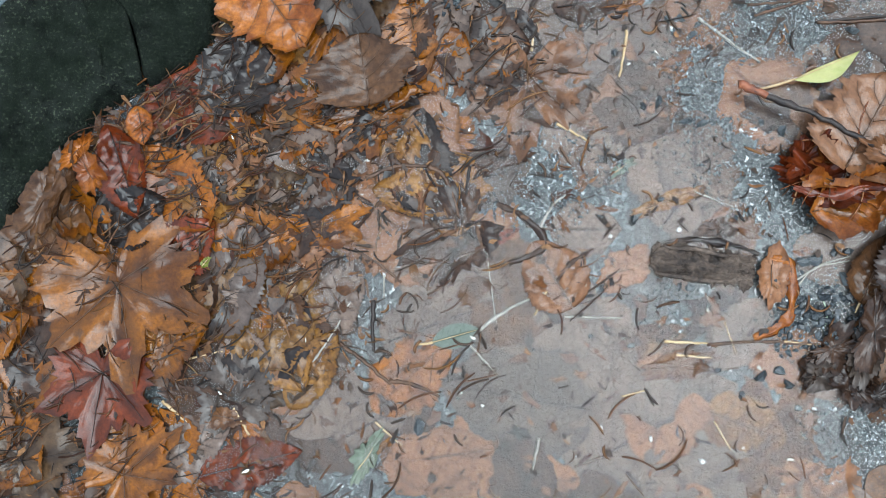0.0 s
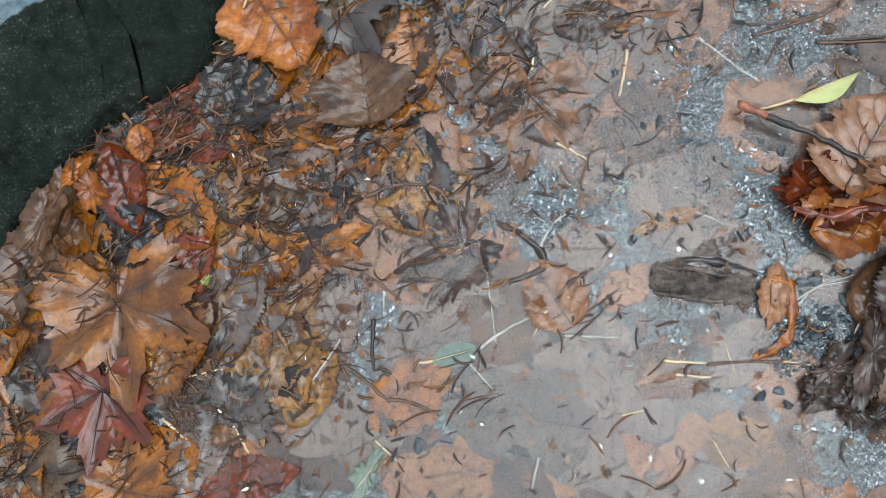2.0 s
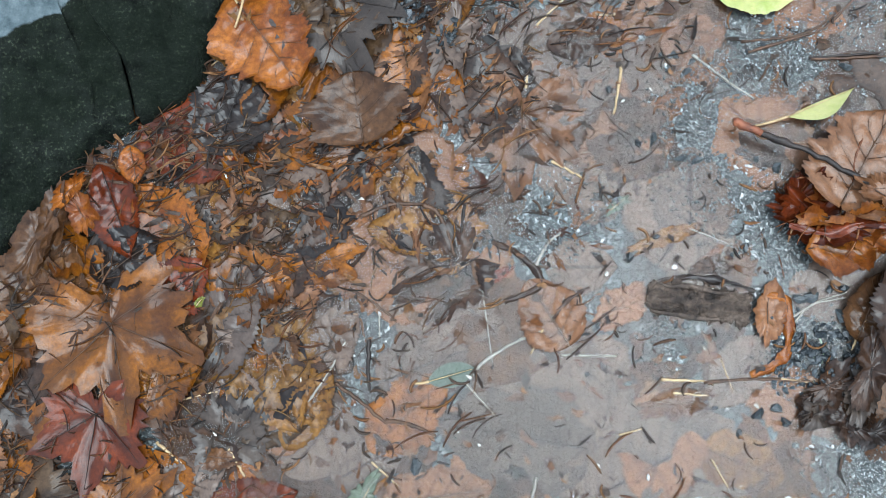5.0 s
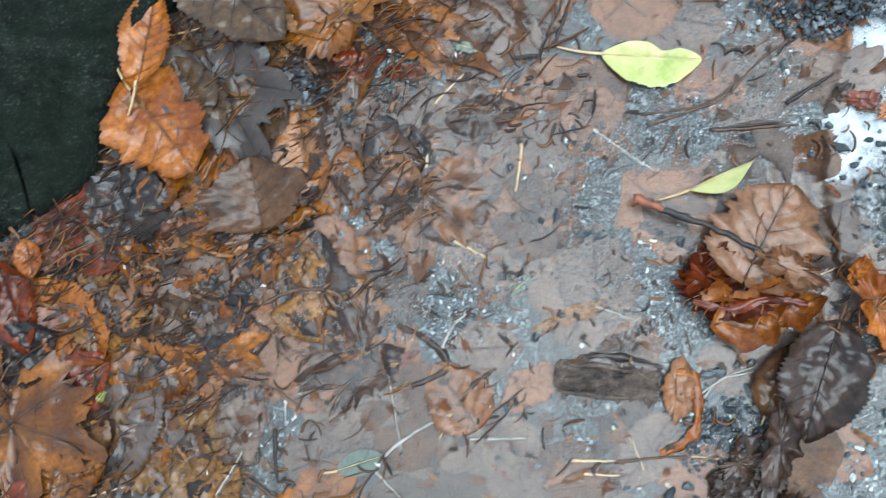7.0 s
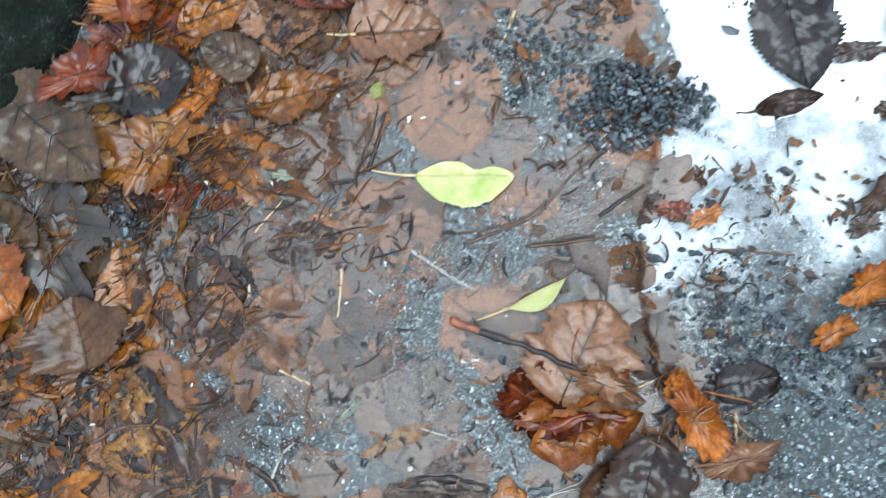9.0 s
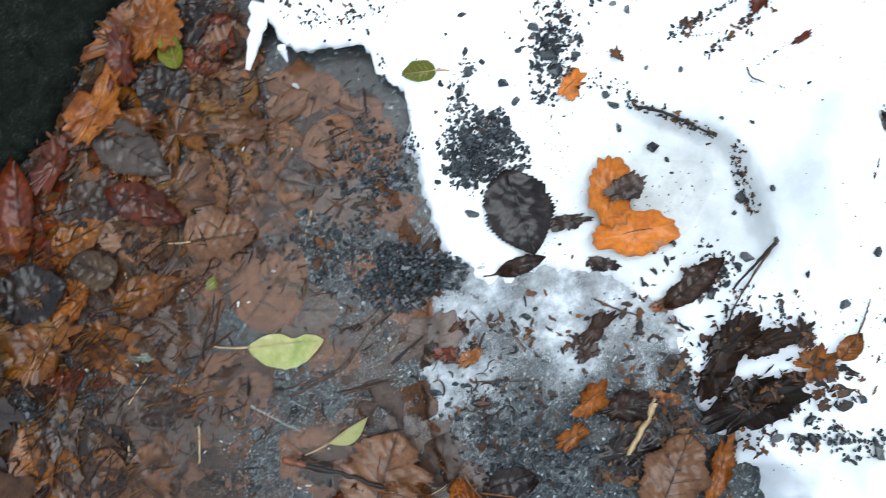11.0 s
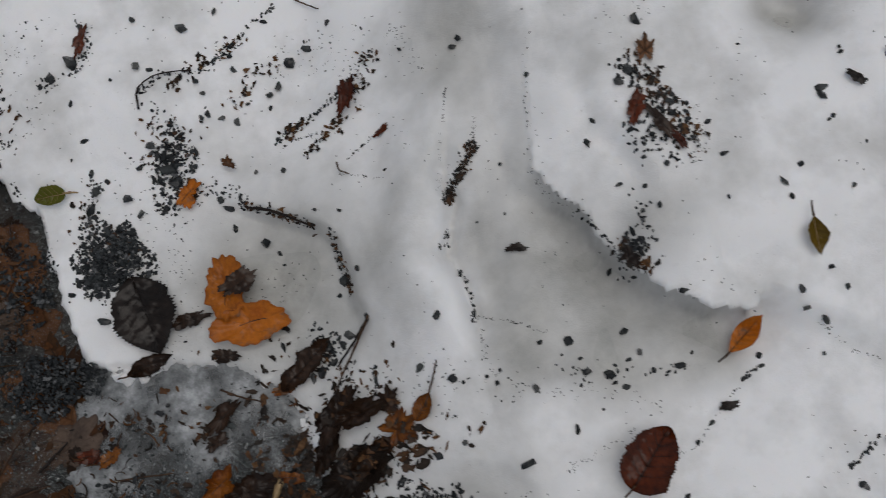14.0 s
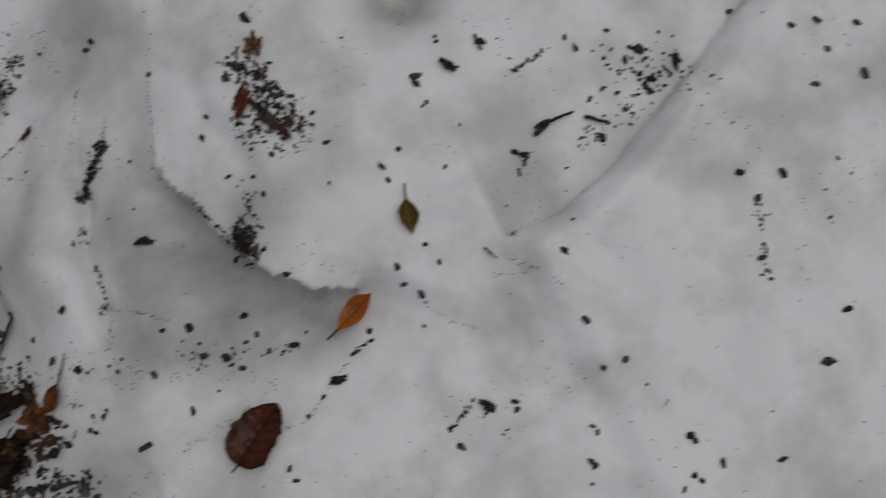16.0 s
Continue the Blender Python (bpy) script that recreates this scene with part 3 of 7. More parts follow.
def clear_of_water(z):
    """A height kept a little off the water's surface, so that leaves end cleanly at it."""
    if z < 0.0025:
        return min(z, 0.0015 + (z - 0.0015) * 0.5)
    return max(z, 0.0030 + (z - 0.0025) * 0.5)


def sunk(z, under, layer):
    """A height kept wholly under the water, where the ground lies low enough, in one of ten layers."""
    low = under + 0.0010 + 0.00020 * (layer % 10)
    return low + max(0.0, z - low) * 0.06


def leaf(kind, x, y, heading, length, width, tone, z=0.003, curl=0.0, fold=0.0, rag=0.10, stalk=0.0, bend=0.0, crumple=1.0, lop=1.0, dip=0.0, where=""):
    """A fallen leaf, its blade draped over what lies under it. heading: degrees; curl: how far the rim rises; fold: how far both halves rise; bend: how far the tip rises; lop: width of one half; dip: depth of a notch in it."""
    COUNT[0] += 1
    rnd = random.Random(COUNT[0] * 17 + 3)
    rows, faces = blade_points(kind, length, width, rnd, rag)
    if lop != 1.0:
        rows = [(u, v * lop * (1 - dip * math.exp(-((u / length - 0.62) / 0.15) ** 2)) if v > 0 else v, vein, edge) for u, v, vein, edge in rows]
    c, s = math.cos(radians(heading)), math.sin(radians(heading))
    bx, by = x - c * length * 0.5, y - s * length * 0.5
    bz = support(bx, by) + z
    verts, k = [], rnd.uniform(0, 90)

    def at(u, v, vein, edge):
        wx, wy = bx + c * u - s * v, by + s * u + c * v
        t = u / length
        up = curl * edge ** 3 * (0.6 + 0.6 * noise.noise(Vector((u * 30, v * 30, k)))) + fold * (abs(v) / (width * 0.5)) ** 1.2 + bend * max(0.0, t) ** 2
        up += crumple * 0.055 * min(length, width) * (noise.noise(Vector((u * 38, v * 38, k))) + 0.5) * (0.4 + edge)
        up += crumple * (0.0016 * noise.noise(Vector((u * 150, v * 150, k))) + 0.0026 * abs(noise.noise(Vector((u * 70, v * 70, k + 7))))) - 0.0007 * vein
        under = support(wx, wy)
        top = max(under + 0.0008, under * 0.75 + (bz - z) * 0.25 + z) + max(up, -z * 0.5)
        return wx - bx, wy - by, (sunk(top, under, COUNT[0]) if z < 0.002 and COUNT[0] % 5 < 3 else clear_of_water(top)) - bz

    for row in rows:
        verts.append(at(*row))
    place = where or ("snow" if snow_inside(x, y) > 0.01 else "puddle" if z < 0.009 else "litter")
    on = {"snow": "lying on old snow", "puddle": "lying in the puddle", "litter": "on wet leaf litter", "ice": "frozen on grey ice"}[place]
    thing = new("leaf")
    thing.location = (bx, by, bz)
    tagged(thing, f"{WORDS[tone]} {SHAPES[kind]} leaf {on}", "leaf", "fallen leaves")
    me = mesh_of("blade", verts, faces, TONES[tone])
    # Besides the veins, the dark water line round the margin is painted in.
    value_on_points(me, "vein", [max(r[2], smooth(0.86, 1.0, r[3]) * (0.75 + 0.5 * noise.noise(Vector((r[0] * 90, r[1] * 90, k))))) for r in rows])
    part("blade", me, thing)
    rib = TWIGS["straw"] if tone in ("yellow", "lime", "pale", "gold") else TWIGS["black"] if tone in ("dark", "soaked", "grey", "brown", "olive", "rust") else TWIGS["brown"]
    thick = (0.0004 + 0.0036 * min(length, width)) * (0.6 if z < 0.003 or kind == "maple" else 1.0)
    if kind in PINNATE:
        ribs = [[(length * q, 0.0, 0.1) for q in (0.0, 0.15, 0.3, 0.45, 0.6, 0.75, 0.93)]]
        skew, full, pairs, saw = PINNATE[kind]
        if kind != "lance":
            for n in range(1, pairs):
                for sgn in (1, -1):
                    line = []
                    for q in (0.02, 0.3, 0.55, 0.8):
                        t = min(0.97, n / pairs + 0.30 * q * width / length)
                        line.append((t * length, sgn * q * width * 0.5 * math.sin(math.pi * t ** skew) ** full, q))
                    ribs.append(line)
    elif kind == "maple":
        ribs = [[(length * (0.25 + 0.78 * q * le * 0.9 * math.cos(a)), width * 0.62 * q * le * 0.9 * math.sin(a), q) for q in (0.0, 0.25, 0.5, 0.75, 1.0)] for a, le in LOBES]
    else:
        ribs = [[(length * (0.2 + 0.55 * q), width * 0.06 * math.sin(q * 3 + k), 0.4) for q in (0.0, 0.25, 0.5, 0.75, 1.0)]]
    for n, line in enumerate(ribs if kind == "maple" else ribs[:1]):
        pts = [Vector(at(u, v, 0.0, e)) + Vector((0, 0, thick * 0.15)) for u, v, e in line]
        v, f = tube(pts, [thick * (1 - 0.7 * i / len(pts)) for i in range(len(pts))], 5, n)
        part("vein" if kind == "maple" else "midrib", mesh_of("midrib", v, f, rib), thing)
    if len(ribs) > 1 and kind not in ("maple", "oval") and not (tone in ("soaked", "grey", "peach") and z < 0.003):
        allv, allf = [], []
        for n, line in enumerate(ribs[1:]):
            pts = [Vector(at(u, v, 0.0, e)) + Vector((0, 0, thick * 0.02)) for u, v, e in line]
            v, f = tube(pts, [thick * 0.42 * (1 - 0.6 * i / len(pts)) for i in range(len(pts))], 3, n)
            allf.extend(tuple(i + len(allv) for i in p) for p in f)
            allv.extend(v)
        part("venation", mesh_of("venation", allv, allf, rib), thing)
    if stalk > 0:
        n = 7
        pts = []
        for i in range(n + 1):
            t = i / n
            px, py = bx + c * (0.02 * length - stalk * t) - s * 0.12 * stalk * t * t, by + s * (0.02 * length - stalk * t) + c * 0.12 * stalk * t * t
            pts.append((px - bx, py - by, max(support(px, py) + 0.0015, bz + (z * 0.6) * (1 - t) * 0.5) - bz))
        v, f = tube(pts, [0.0014 - 0.0004 * i / n for i in range(n + 1)], 5, COUNT[0])
        part("stalk", mesh_of("stalk", v, f, TWIGS["straw" if tone in ("yellow", "lime", "pale", "orange", "peach") else "brown"]), thing, "thin leaf stalk")
    return thing


TWIG_WORDS = {"black": "thin black wet twig", "red": "reddish brown wet twig", "straw": "pale straw-coloured stem", "grey": "grey weathered thin stem", "brown": "thin brown wet twig", "green": "pale green grass blade"}


def twig(points, radius, tone, lift=0.0045, label=""):
    """A twig or stem along points on the ground."""
    COUNT[0] += 1
    rnd = random.Random(COUNT[0])
    line = spline(points, 10 if len(points) == 2 else 7)
    ox, oy = line[0]
    oz = support(ox, oy)
    tops = [support(px, py) + radius * 0.6 + lift for px, py in line]
    n = len(line)
    level = [sum(tops[max(0, i - 3):i + 4]) / len(tops[max(0, i - 3):i + 4]) for i in range(n)]
    pts = [(px - ox + rnd.uniform(-0.3, 0.3) * radius, py - oy + rnd.uniform(-0.3, 0.3) * radius, max(lv, tp - lift * 0.6) - oz) for (px, py), lv, tp in zip(line, level, tops)]
    v, f = tube(pts, [radius * (1 - 0.45 * i / n) * rnd.uniform(0.85, 1.15) for i in range(n)], 6, COUNT[0])
    ob = new("twig", mesh_of("twig", v, f, TWIGS[tone]))
    ob.location = (ox, oy, oz)
    on = "on old snow" if snow_inside(*line[n // 2]) > 0.01 else "on wet ground"
    return tagged(ob, label or f"{TWIG_WORDS[tone]} lying {on}", "twig", "twigs and stems")


def curled_strip(points, width, tone, rise=0.004):
    """A torn leaf rolled up along its length: an arched, ragged ribbon with a thick rim."""
    COUNT[0] += 1
    k = COUNT[0] * 3.1
    line = spline(points, 9)
    ox, oy = line[0]
    oz = support(ox, oy)
    n, m = len(line), 9
    verts, faces, vein = [], [], []
    for layer in (0, 1):
        for i, (px, py) in enumerate(line):
            qx, qy = line[min(i + 1, n - 1)]
            rx, ry = line[max(i - 1, 0)]
            d = math.atan2(qy - ry, qx - rx)
            t = i / (n - 1)
            w = width * (0.35 + 0.65 * math.sin(math.pi * (0.06 + 0.88 * t)) ** 0.6) * (1 + 0.45 * noise.noise(Vector((t * 7, 0, k))))
            for j in range(m):
                a = math.pi * (j / (m - 1) * (0.75 + 0.4 * noise.noise(Vector((t * 6, 3.0, k)))) + 0.1)
                r = w * 0.5 * (1 + 0.5 * noise.noise(Vector((t * 11, a * 2, k))) + 0.3 * noise.noise(Vector((t * 31, a * 5, k)))) - layer * 0.0007
                off, up = math.cos(a) * r, max(0.0, math.sin(a)) * r * 0.85
                verts.append((px - ox - math.sin(d) * off, py - oy + math.cos(d) * off, support(px, py) + rise + up - oz))
                vein.append(0.8 if j in (0, m - 1) else 0.0)
    size = n * m
    for i in range(n - 1):
        for j in range(m - 1):
            a = i * m + j
            faces.append((a, a + m, a + m + 1, a + 1))
            faces.append((a + size, a + size + 1, a + size + m + 1, a + size + m))
        for a in (i * m, i * m + m - 1):
            faces.append((a, a + size, a + size + m, a + m))
    me = mesh_of("leaf", verts, faces, TONES[tone])
    value_on_points(me, "vein", vein)
    ob = new("leaf", me)
    ob.location = (ox, oy, oz)
    return tagged(ob, f"{WORDS[tone]} leaf rolled into a curled strip", "leaf", "fallen leaves")


def rock_shape(seed, flat=0.7, rough=0.28, sub=2):
    bm = bmesh.new()
    bmesh.ops.create_icosphere(bm, subdivisions=sub, radius=1.0)
    k = seed * 7.3
    for v in bm.verts:
        p = v.co
        q = Vector((round(p.x * 1.6) / 1.6, round(p.y * 1.6) / 1.6, round(p.z * 1.6) / 1.6))
        r = 1 + rough * noise.noise(p * 1.1 + Vector((k, 0, 0))) + 0.5 * rough * noise.noise(q * 2.3 + Vector((0, k, 0)))
        v.co = Vector((p.x * (1.0 + 0.25 * math.sin(k)), p.y * 0.82, p.z * flat)) * r
    out = [tuple(v.co) for v in bm.verts], [tuple(v.index for v in f.verts) for f in bm.faces]
    bm.free()
    return out


ROCKS = [rock_shape(i, 0.75, 0.75, 1) for i in range(9)]
LOW_ROCKS = [rock_shape(i + 20, 0.7, 0.45, 1) for i in range(6)]
ROCK_MESHES = {}


def grit(x, y, r, white=False):
    """One dark (or white) chip of stone."""
    COUNT[0] += 1
    rnd = random.Random(COUNT[0] * 5 + 1)
    key = (rnd.randrange(len(ROCKS)), white)
    if key not in ROCK_MESHES:
        v, f = ROCKS[key[0]]
        ROCK_MESHES[key] = mesh_of("grit_stone", v, f, WHITE_STONE if white else GRIT_ONE, False)
    ob = new("grit_stone", ROCK_MESHES[key])
    ob.matrix_world = Matrix.LocRotScale((x, y, support(x, y) + r * 0.35 + (0.0 if snow_inside(x, y) > 0.0 else 0.003)), Euler((rnd.uniform(-0.4, 0.4), rnd.uniform(-0.4, 0.4), rnd.uniform(0, 6.28))),
                                         (r * rnd.uniform(0.85, 1.3), r * rnd.uniform(0.7, 1.0), r * rnd.uniform(0.6, 0.9)))
    on = "on old snow" if snow_inside(x, y) > 0.01 else "on wet asphalt"
    return tagged(ob, ("small white pebble lying " if white else "small dark angular stone chip lying ") + on, "pebble", "white pebbles" if white else "dark stone chips")


def streak(points, width, count, seed, size=(0.0008, 0.0024)):
    """Grit and soot washed together along a line on the snow."""
    r2 = random.Random(seed)
    line = spline(points, 12)
    out = []
    for _ in range(count):
        q = (r2.random() + 0.25 * math.sin(r2.random() * 9)) % 1.0
        i = min(len(line) - 2, int(q * (len(line) - 1)))
        x, y = line[i]
        out.append((x + r2.gauss(0, width), y + r2.gauss(0, width), None, r2.uniform(*size)))
    return heap("grit_streak", out, GRIT, "black grit washed into a streak on snow", "grit", seed=seed)


def heap(name, places, mat, label, category, rocks=LOW_ROCKS, sink=0.3, seed=1):
    """Many small stones in one mesh: places of (x, y, z or None, radius)."""
    rnd = random.Random(seed)
    shapes = [(np.array(v), f) for v, f in rocks]
    verts, faces, at = [], [], 0
    for x, y, z, r in places:
        v, f = shapes[rnd.randrange(len(shapes))]
        m = np.array(Euler((rnd.uniform(-0.6, 0.6), rnd.uniform(-0.6, 0.6), rnd.uniform(0, 6.28))).to_matrix())
        w = (v * [rnd.uniform(0.8, 1.3), rnd.uniform(0.7, 1.0), rnd.uniform(0.7, 1.0)]) @ m.T * r
        w = w + [x, y, (support(x, y) if z is None else z) + r * sink]
        verts.extend(map(tuple, w))
        faces.extend(tuple(i + at for i in p) for p in f)
        at += len(v)
    ob = new(name, mesh_of(name, verts, faces, mat, False))
    return tagged(ob, label, category, kind="stuff")


def spread(rnd, cx, cy, rx, ry, turn=0.0):
    a, q = rnd.uniform(0, 6.283), math.sqrt(rnd.random())
    q = q ** 1.25 * (0.95 + 0.55 * noise.noise(Vector((math.cos(a) * 1.7, math.sin(a) * 1.7, cx * 40))))
    u, v = rx * q * math.cos(a), ry * q * math.sin(a)
    c, s = math.cos(turn), math.sin(turn)
    return cx + u * c - v * s, cy + u * s + v * c

# ---- ground, puddle, snow, ice, kerb ----
def sheet(name, xs, ys, height, mat, keep=None):
    n = len(xs)
    z = [[height(x, y) for x in xs] for y in ys]
    verts = [(x, y, z[j][i]) for j, y in enumerate(ys) for i, x in enumerate(xs)]
    faces = []
    for j in range(len(ys) - 1):
        for i in range(n - 1):
            if keep is None or keep(z[j][i], z[j][i + 1], z[j + 1][i], z[j + 1][i + 1]):
                a = j * n + i
                faces.append((a, a + 1, a + n + 1, a + n))
    return new(name, mesh_of(name, verts, faces, mat))


ground = sheet("ground", axis(-0.48, 0.90, 0.006, -60, 60), axis(-0.36, 0.80, 0.006, -60, 60), ground_height, ASPHALT)
tagged(ground, "wet grey asphalt with worn chips", "asphalt", kind="structure")


KERB_FOOT = [(-0.80, -0.44), (-0.412, -0.006), (-0.305, 0.122), (-0.214, 0.215), (-0.104, 0.372), (0.048, 0.548), (0.150, 0.664), (0.36, 0.92)]


def water_height(x, y):
    """The puddle's level inside its uneven outline, far below outside it."""
    d, side, _ = along(KERB_FOOT, x, y)
    out = math.hypot((x - 0.02) / 0.72, (y - 0.15) / 0.86) + 0.10 * fuzz(x, y, 0.22, 81.0)
    return -1.0 if out > 1.0 or (side > 0 and d > 0.06) else 0.0025


puddle = sheet("water", axis(-0.50, 0.56, 0.008, -0.6, 0.6), axis(-0.40, 0.84, 0.008, -0.9, 1.2), water_height, WATER, lambda *z: min(z) > -0.5)
BARE = ((0.085, 0.056, 0.036), (0.052, 0.047, 0.025), (0.192, 0.156, 0.030), (0.183, 0.113, 0.030), (0.215, 0.070, 0.034), (0.234, 0.189, 0.030), (0.288, 0.178, 0.035), (0.266, 0.193, 0.030), (0.168, -0.047, 0.026), (0.277, -0.059, 0.030), (0.255, 0.042, 0.030), (0.320, -0.149, 0.035), (0.300, 0.300, 0.030), (0.360, 0.200, 0.030), (0.340, 0.240, 0.025))
value_on_points(puddle.data, "bare", [min(1.0, 1.3 * max(bump(v.co.x + 0.012 * fuzz(v.co.x, v.co.y, 0.02, 71.0), v.co.y + 0.012 * fuzz(v.co.x, v.co.y, 0.02, 72.0), a, b, r, r) for a, b, r in BARE)) for v in puddle.data.vertices])
value_on_points(puddle.data, "silt", [0.02 + 0.11 * smooth(0.16, 0.40, along(KERB_FOOT, v.co.x, v.co.y)[0]) * (1 - 0.75 * smooth(0.12, 0.36, v.co.y)) * (1 - 0.97 * max(bump(v.co.x, v.co.y, a, b, 1.3 * r, 1.3 * r) for a, b, r in BARE)) for v in puddle.data.vertices])
tagged(puddle, "shallow cloudy meltwater over leaves", "puddle", kind="structure")

verts, faces, icy_shaded = [], [], []
nx = len(SX)
for j, y in enumerate(SY):
    for i, x in enumerate(SX):
        d, z = (snow_inside(x, y) if SNOW_TOP[j][i] < 0.08 else 1.0), SNOW_TOP[j][i]
        if d < 0.03 and y > 0.44 and x < 0.42:
            low = 1 - smooth(0.006, 0.036, z)
            verts.append((x + 0.020 * low, y + 0.024 * low, z))
        else:
            verts.append((x, y, z))
        e, side, w = along(LIP, x, y)
        if side < 0 and e < 0.022 and 0.2 < w < 0.97:
            gx, gy = along(LIP, x + 1e-4, y)[0] - e, along(LIP, x, y + 1e-4)[0] - e
            g = math.hypot(gx, gy) or 1.0
            push = 0.020 * (1 - e / 0.022) * smooth(0.2, 0.4, w) * (1 - smooth(0.85, 0.97, w))
            verts[-1] = (x - gx / g * push, y - gy / g * push, SNOW_TOP[j][i])
        # One grey for ice and for the shade painted in under the lip.
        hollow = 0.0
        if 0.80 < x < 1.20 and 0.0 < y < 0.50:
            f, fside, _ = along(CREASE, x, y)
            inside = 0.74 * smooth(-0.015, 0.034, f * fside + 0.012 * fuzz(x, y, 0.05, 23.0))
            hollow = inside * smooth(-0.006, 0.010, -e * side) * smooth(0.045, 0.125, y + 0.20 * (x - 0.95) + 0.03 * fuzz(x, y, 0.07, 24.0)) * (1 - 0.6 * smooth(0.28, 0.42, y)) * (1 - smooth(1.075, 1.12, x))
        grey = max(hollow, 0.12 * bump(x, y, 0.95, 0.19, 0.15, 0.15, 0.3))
        # Patches of ice; the last bump paints the shade inside the small hole.
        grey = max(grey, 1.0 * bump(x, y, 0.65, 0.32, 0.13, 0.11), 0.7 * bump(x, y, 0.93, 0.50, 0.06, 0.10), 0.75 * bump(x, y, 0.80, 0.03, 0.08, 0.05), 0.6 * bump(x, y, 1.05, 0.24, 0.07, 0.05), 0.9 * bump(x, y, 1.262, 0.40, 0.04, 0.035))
        icy_shaded.append(min(1.0, max(0.0, grey + 0.25 * fuzz(x, y, 0.05, 9.0) * grey)))
for j in range(len(SY) - 1):
    for i in range(nx - 1):
        if max(SNOW_TOP[j][i], SNOW_TOP[j][i + 1], SNOW_TOP[j + 1][i], SNOW_TOP[j + 1][i + 1]) > -0.011:
            a = j * nx + i
            faces.append((a, a + 1, a + nx + 1, a + nx))
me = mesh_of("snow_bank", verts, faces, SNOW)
value_on_points(me, "ice", icy_shaded)
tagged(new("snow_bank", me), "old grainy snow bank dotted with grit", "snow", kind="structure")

def ice_side(x, y):
    return ice_height(x, y) if ice_height(x, y) > ground_height(x, y) else -1.0


ice = sheet("ice_plate", axis(0.36, 0.68, 0.005, 0.35, 0.69), axis(0.02, 0.32, 0.005, 0.01, 0.33), ice_side, ICE, lambda *z: min(z) > -0.5)
value_on_points(ice.data, "cover", [min(1.0, 0.15 + 0.95 * smooth(0.11, 0.20, v.co.y + 0.25 * fuzz(v.co.x, v.co.y, 0.05, 7.0) * 0.2)) for v in ice.data.vertices])
tagged(ice, "thin grey ice sheet rimming the snow", "ice", kind="structure")


def kerb(name, line, profile, dark_rows, seed, label):
    """A rough natural kerb block: a profile of (inward, up) swept along its foot."""
    path = spline(line, 26)
    n, m = len(path), 0
    steps = []
    for (a, za), (b, zb) in zip(profile, profile[1:]):
        k = max(2, int((b - a) / 0.008))
        steps += [(a + (b - a) * i / k, za + (zb - za) * i / k) for i in range(k)]
    steps.append(profile[-1])
    m = len(steps)
    verts, faces = [], []
    for i, (x, y) in enumerate(path):
        (ax, ay), (bx, by) = path[max(0, i - 1)], path[min(n - 1, i + 1)]
        le = math.hypot(bx - ax, by - ay)
        tx, ty = (bx - ax) / le, (by - ay) / le
        if math.hypot(x + 0.281, y - 0.134) < 0.002:
            tx, ty = 0.804, 0.594
        nx_, ny_ = -ty, tx
        back = 0.0035 if i == 0 else -0.0035 if i == n - 1 else 0.0
        for d, z in steps:
            low = 1 - smooth(0.035, 0.055, d)
            slide = 0.55 * min(d, 0.055) + back * low
            ends = 1 - 0.3 * low * (1 - math.sin(min(1.0, min(i, n - 1 - i) / 2.5) * math.pi / 2))
            wob = 0.007 * noise.noise(Vector((x * 18, y * 18, seed + d * 20))) + 0.003 * noise.noise(Vector((x * 60, y * 60, seed + d * 60)))
            zz = (z * ends if z > 0 else z) + 0.005 * noise.noise(Vector((x * 25 + d * 9, y * 25, seed + 5))) + 0.0016 * noise.noise(Vector((x * 110, y * 110 + d * 90, seed)))
            verts.append((x + nx_ * (d + wob) + tx * slide, y + ny_ * (d + wob) + ty * slide, zz))
    for i in range(n - 1):
        for j in range(m - 1):
            a = i * m + j
            faces.append((a, a + m, a + m + 1, a + 1))
    for i in (0, n - 1):
        ring = [i * m + j for j in range(m)]
        faces.append(tuple(ring if i == 0 else ring[::-1]))
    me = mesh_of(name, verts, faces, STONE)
    # beyond dark_rows the colour turns pale, as open sky would make it
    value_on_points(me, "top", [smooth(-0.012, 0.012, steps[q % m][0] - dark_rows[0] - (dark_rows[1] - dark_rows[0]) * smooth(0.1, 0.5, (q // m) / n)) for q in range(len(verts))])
    return tagged(new(name, me), label, "kerb stone", "kerb stones")


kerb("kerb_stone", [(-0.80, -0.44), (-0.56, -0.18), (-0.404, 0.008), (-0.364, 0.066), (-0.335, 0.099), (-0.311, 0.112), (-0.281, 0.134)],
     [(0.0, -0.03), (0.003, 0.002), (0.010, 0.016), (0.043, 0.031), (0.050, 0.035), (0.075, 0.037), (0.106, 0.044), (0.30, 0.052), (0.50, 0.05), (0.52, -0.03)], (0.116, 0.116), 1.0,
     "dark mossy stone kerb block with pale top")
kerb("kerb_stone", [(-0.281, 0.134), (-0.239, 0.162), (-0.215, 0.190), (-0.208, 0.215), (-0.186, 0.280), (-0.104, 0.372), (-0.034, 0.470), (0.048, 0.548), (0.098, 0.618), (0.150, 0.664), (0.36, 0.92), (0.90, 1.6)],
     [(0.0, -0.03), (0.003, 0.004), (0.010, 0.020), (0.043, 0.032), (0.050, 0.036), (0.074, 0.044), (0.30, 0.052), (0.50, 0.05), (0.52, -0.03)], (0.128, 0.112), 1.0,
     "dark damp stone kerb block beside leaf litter")

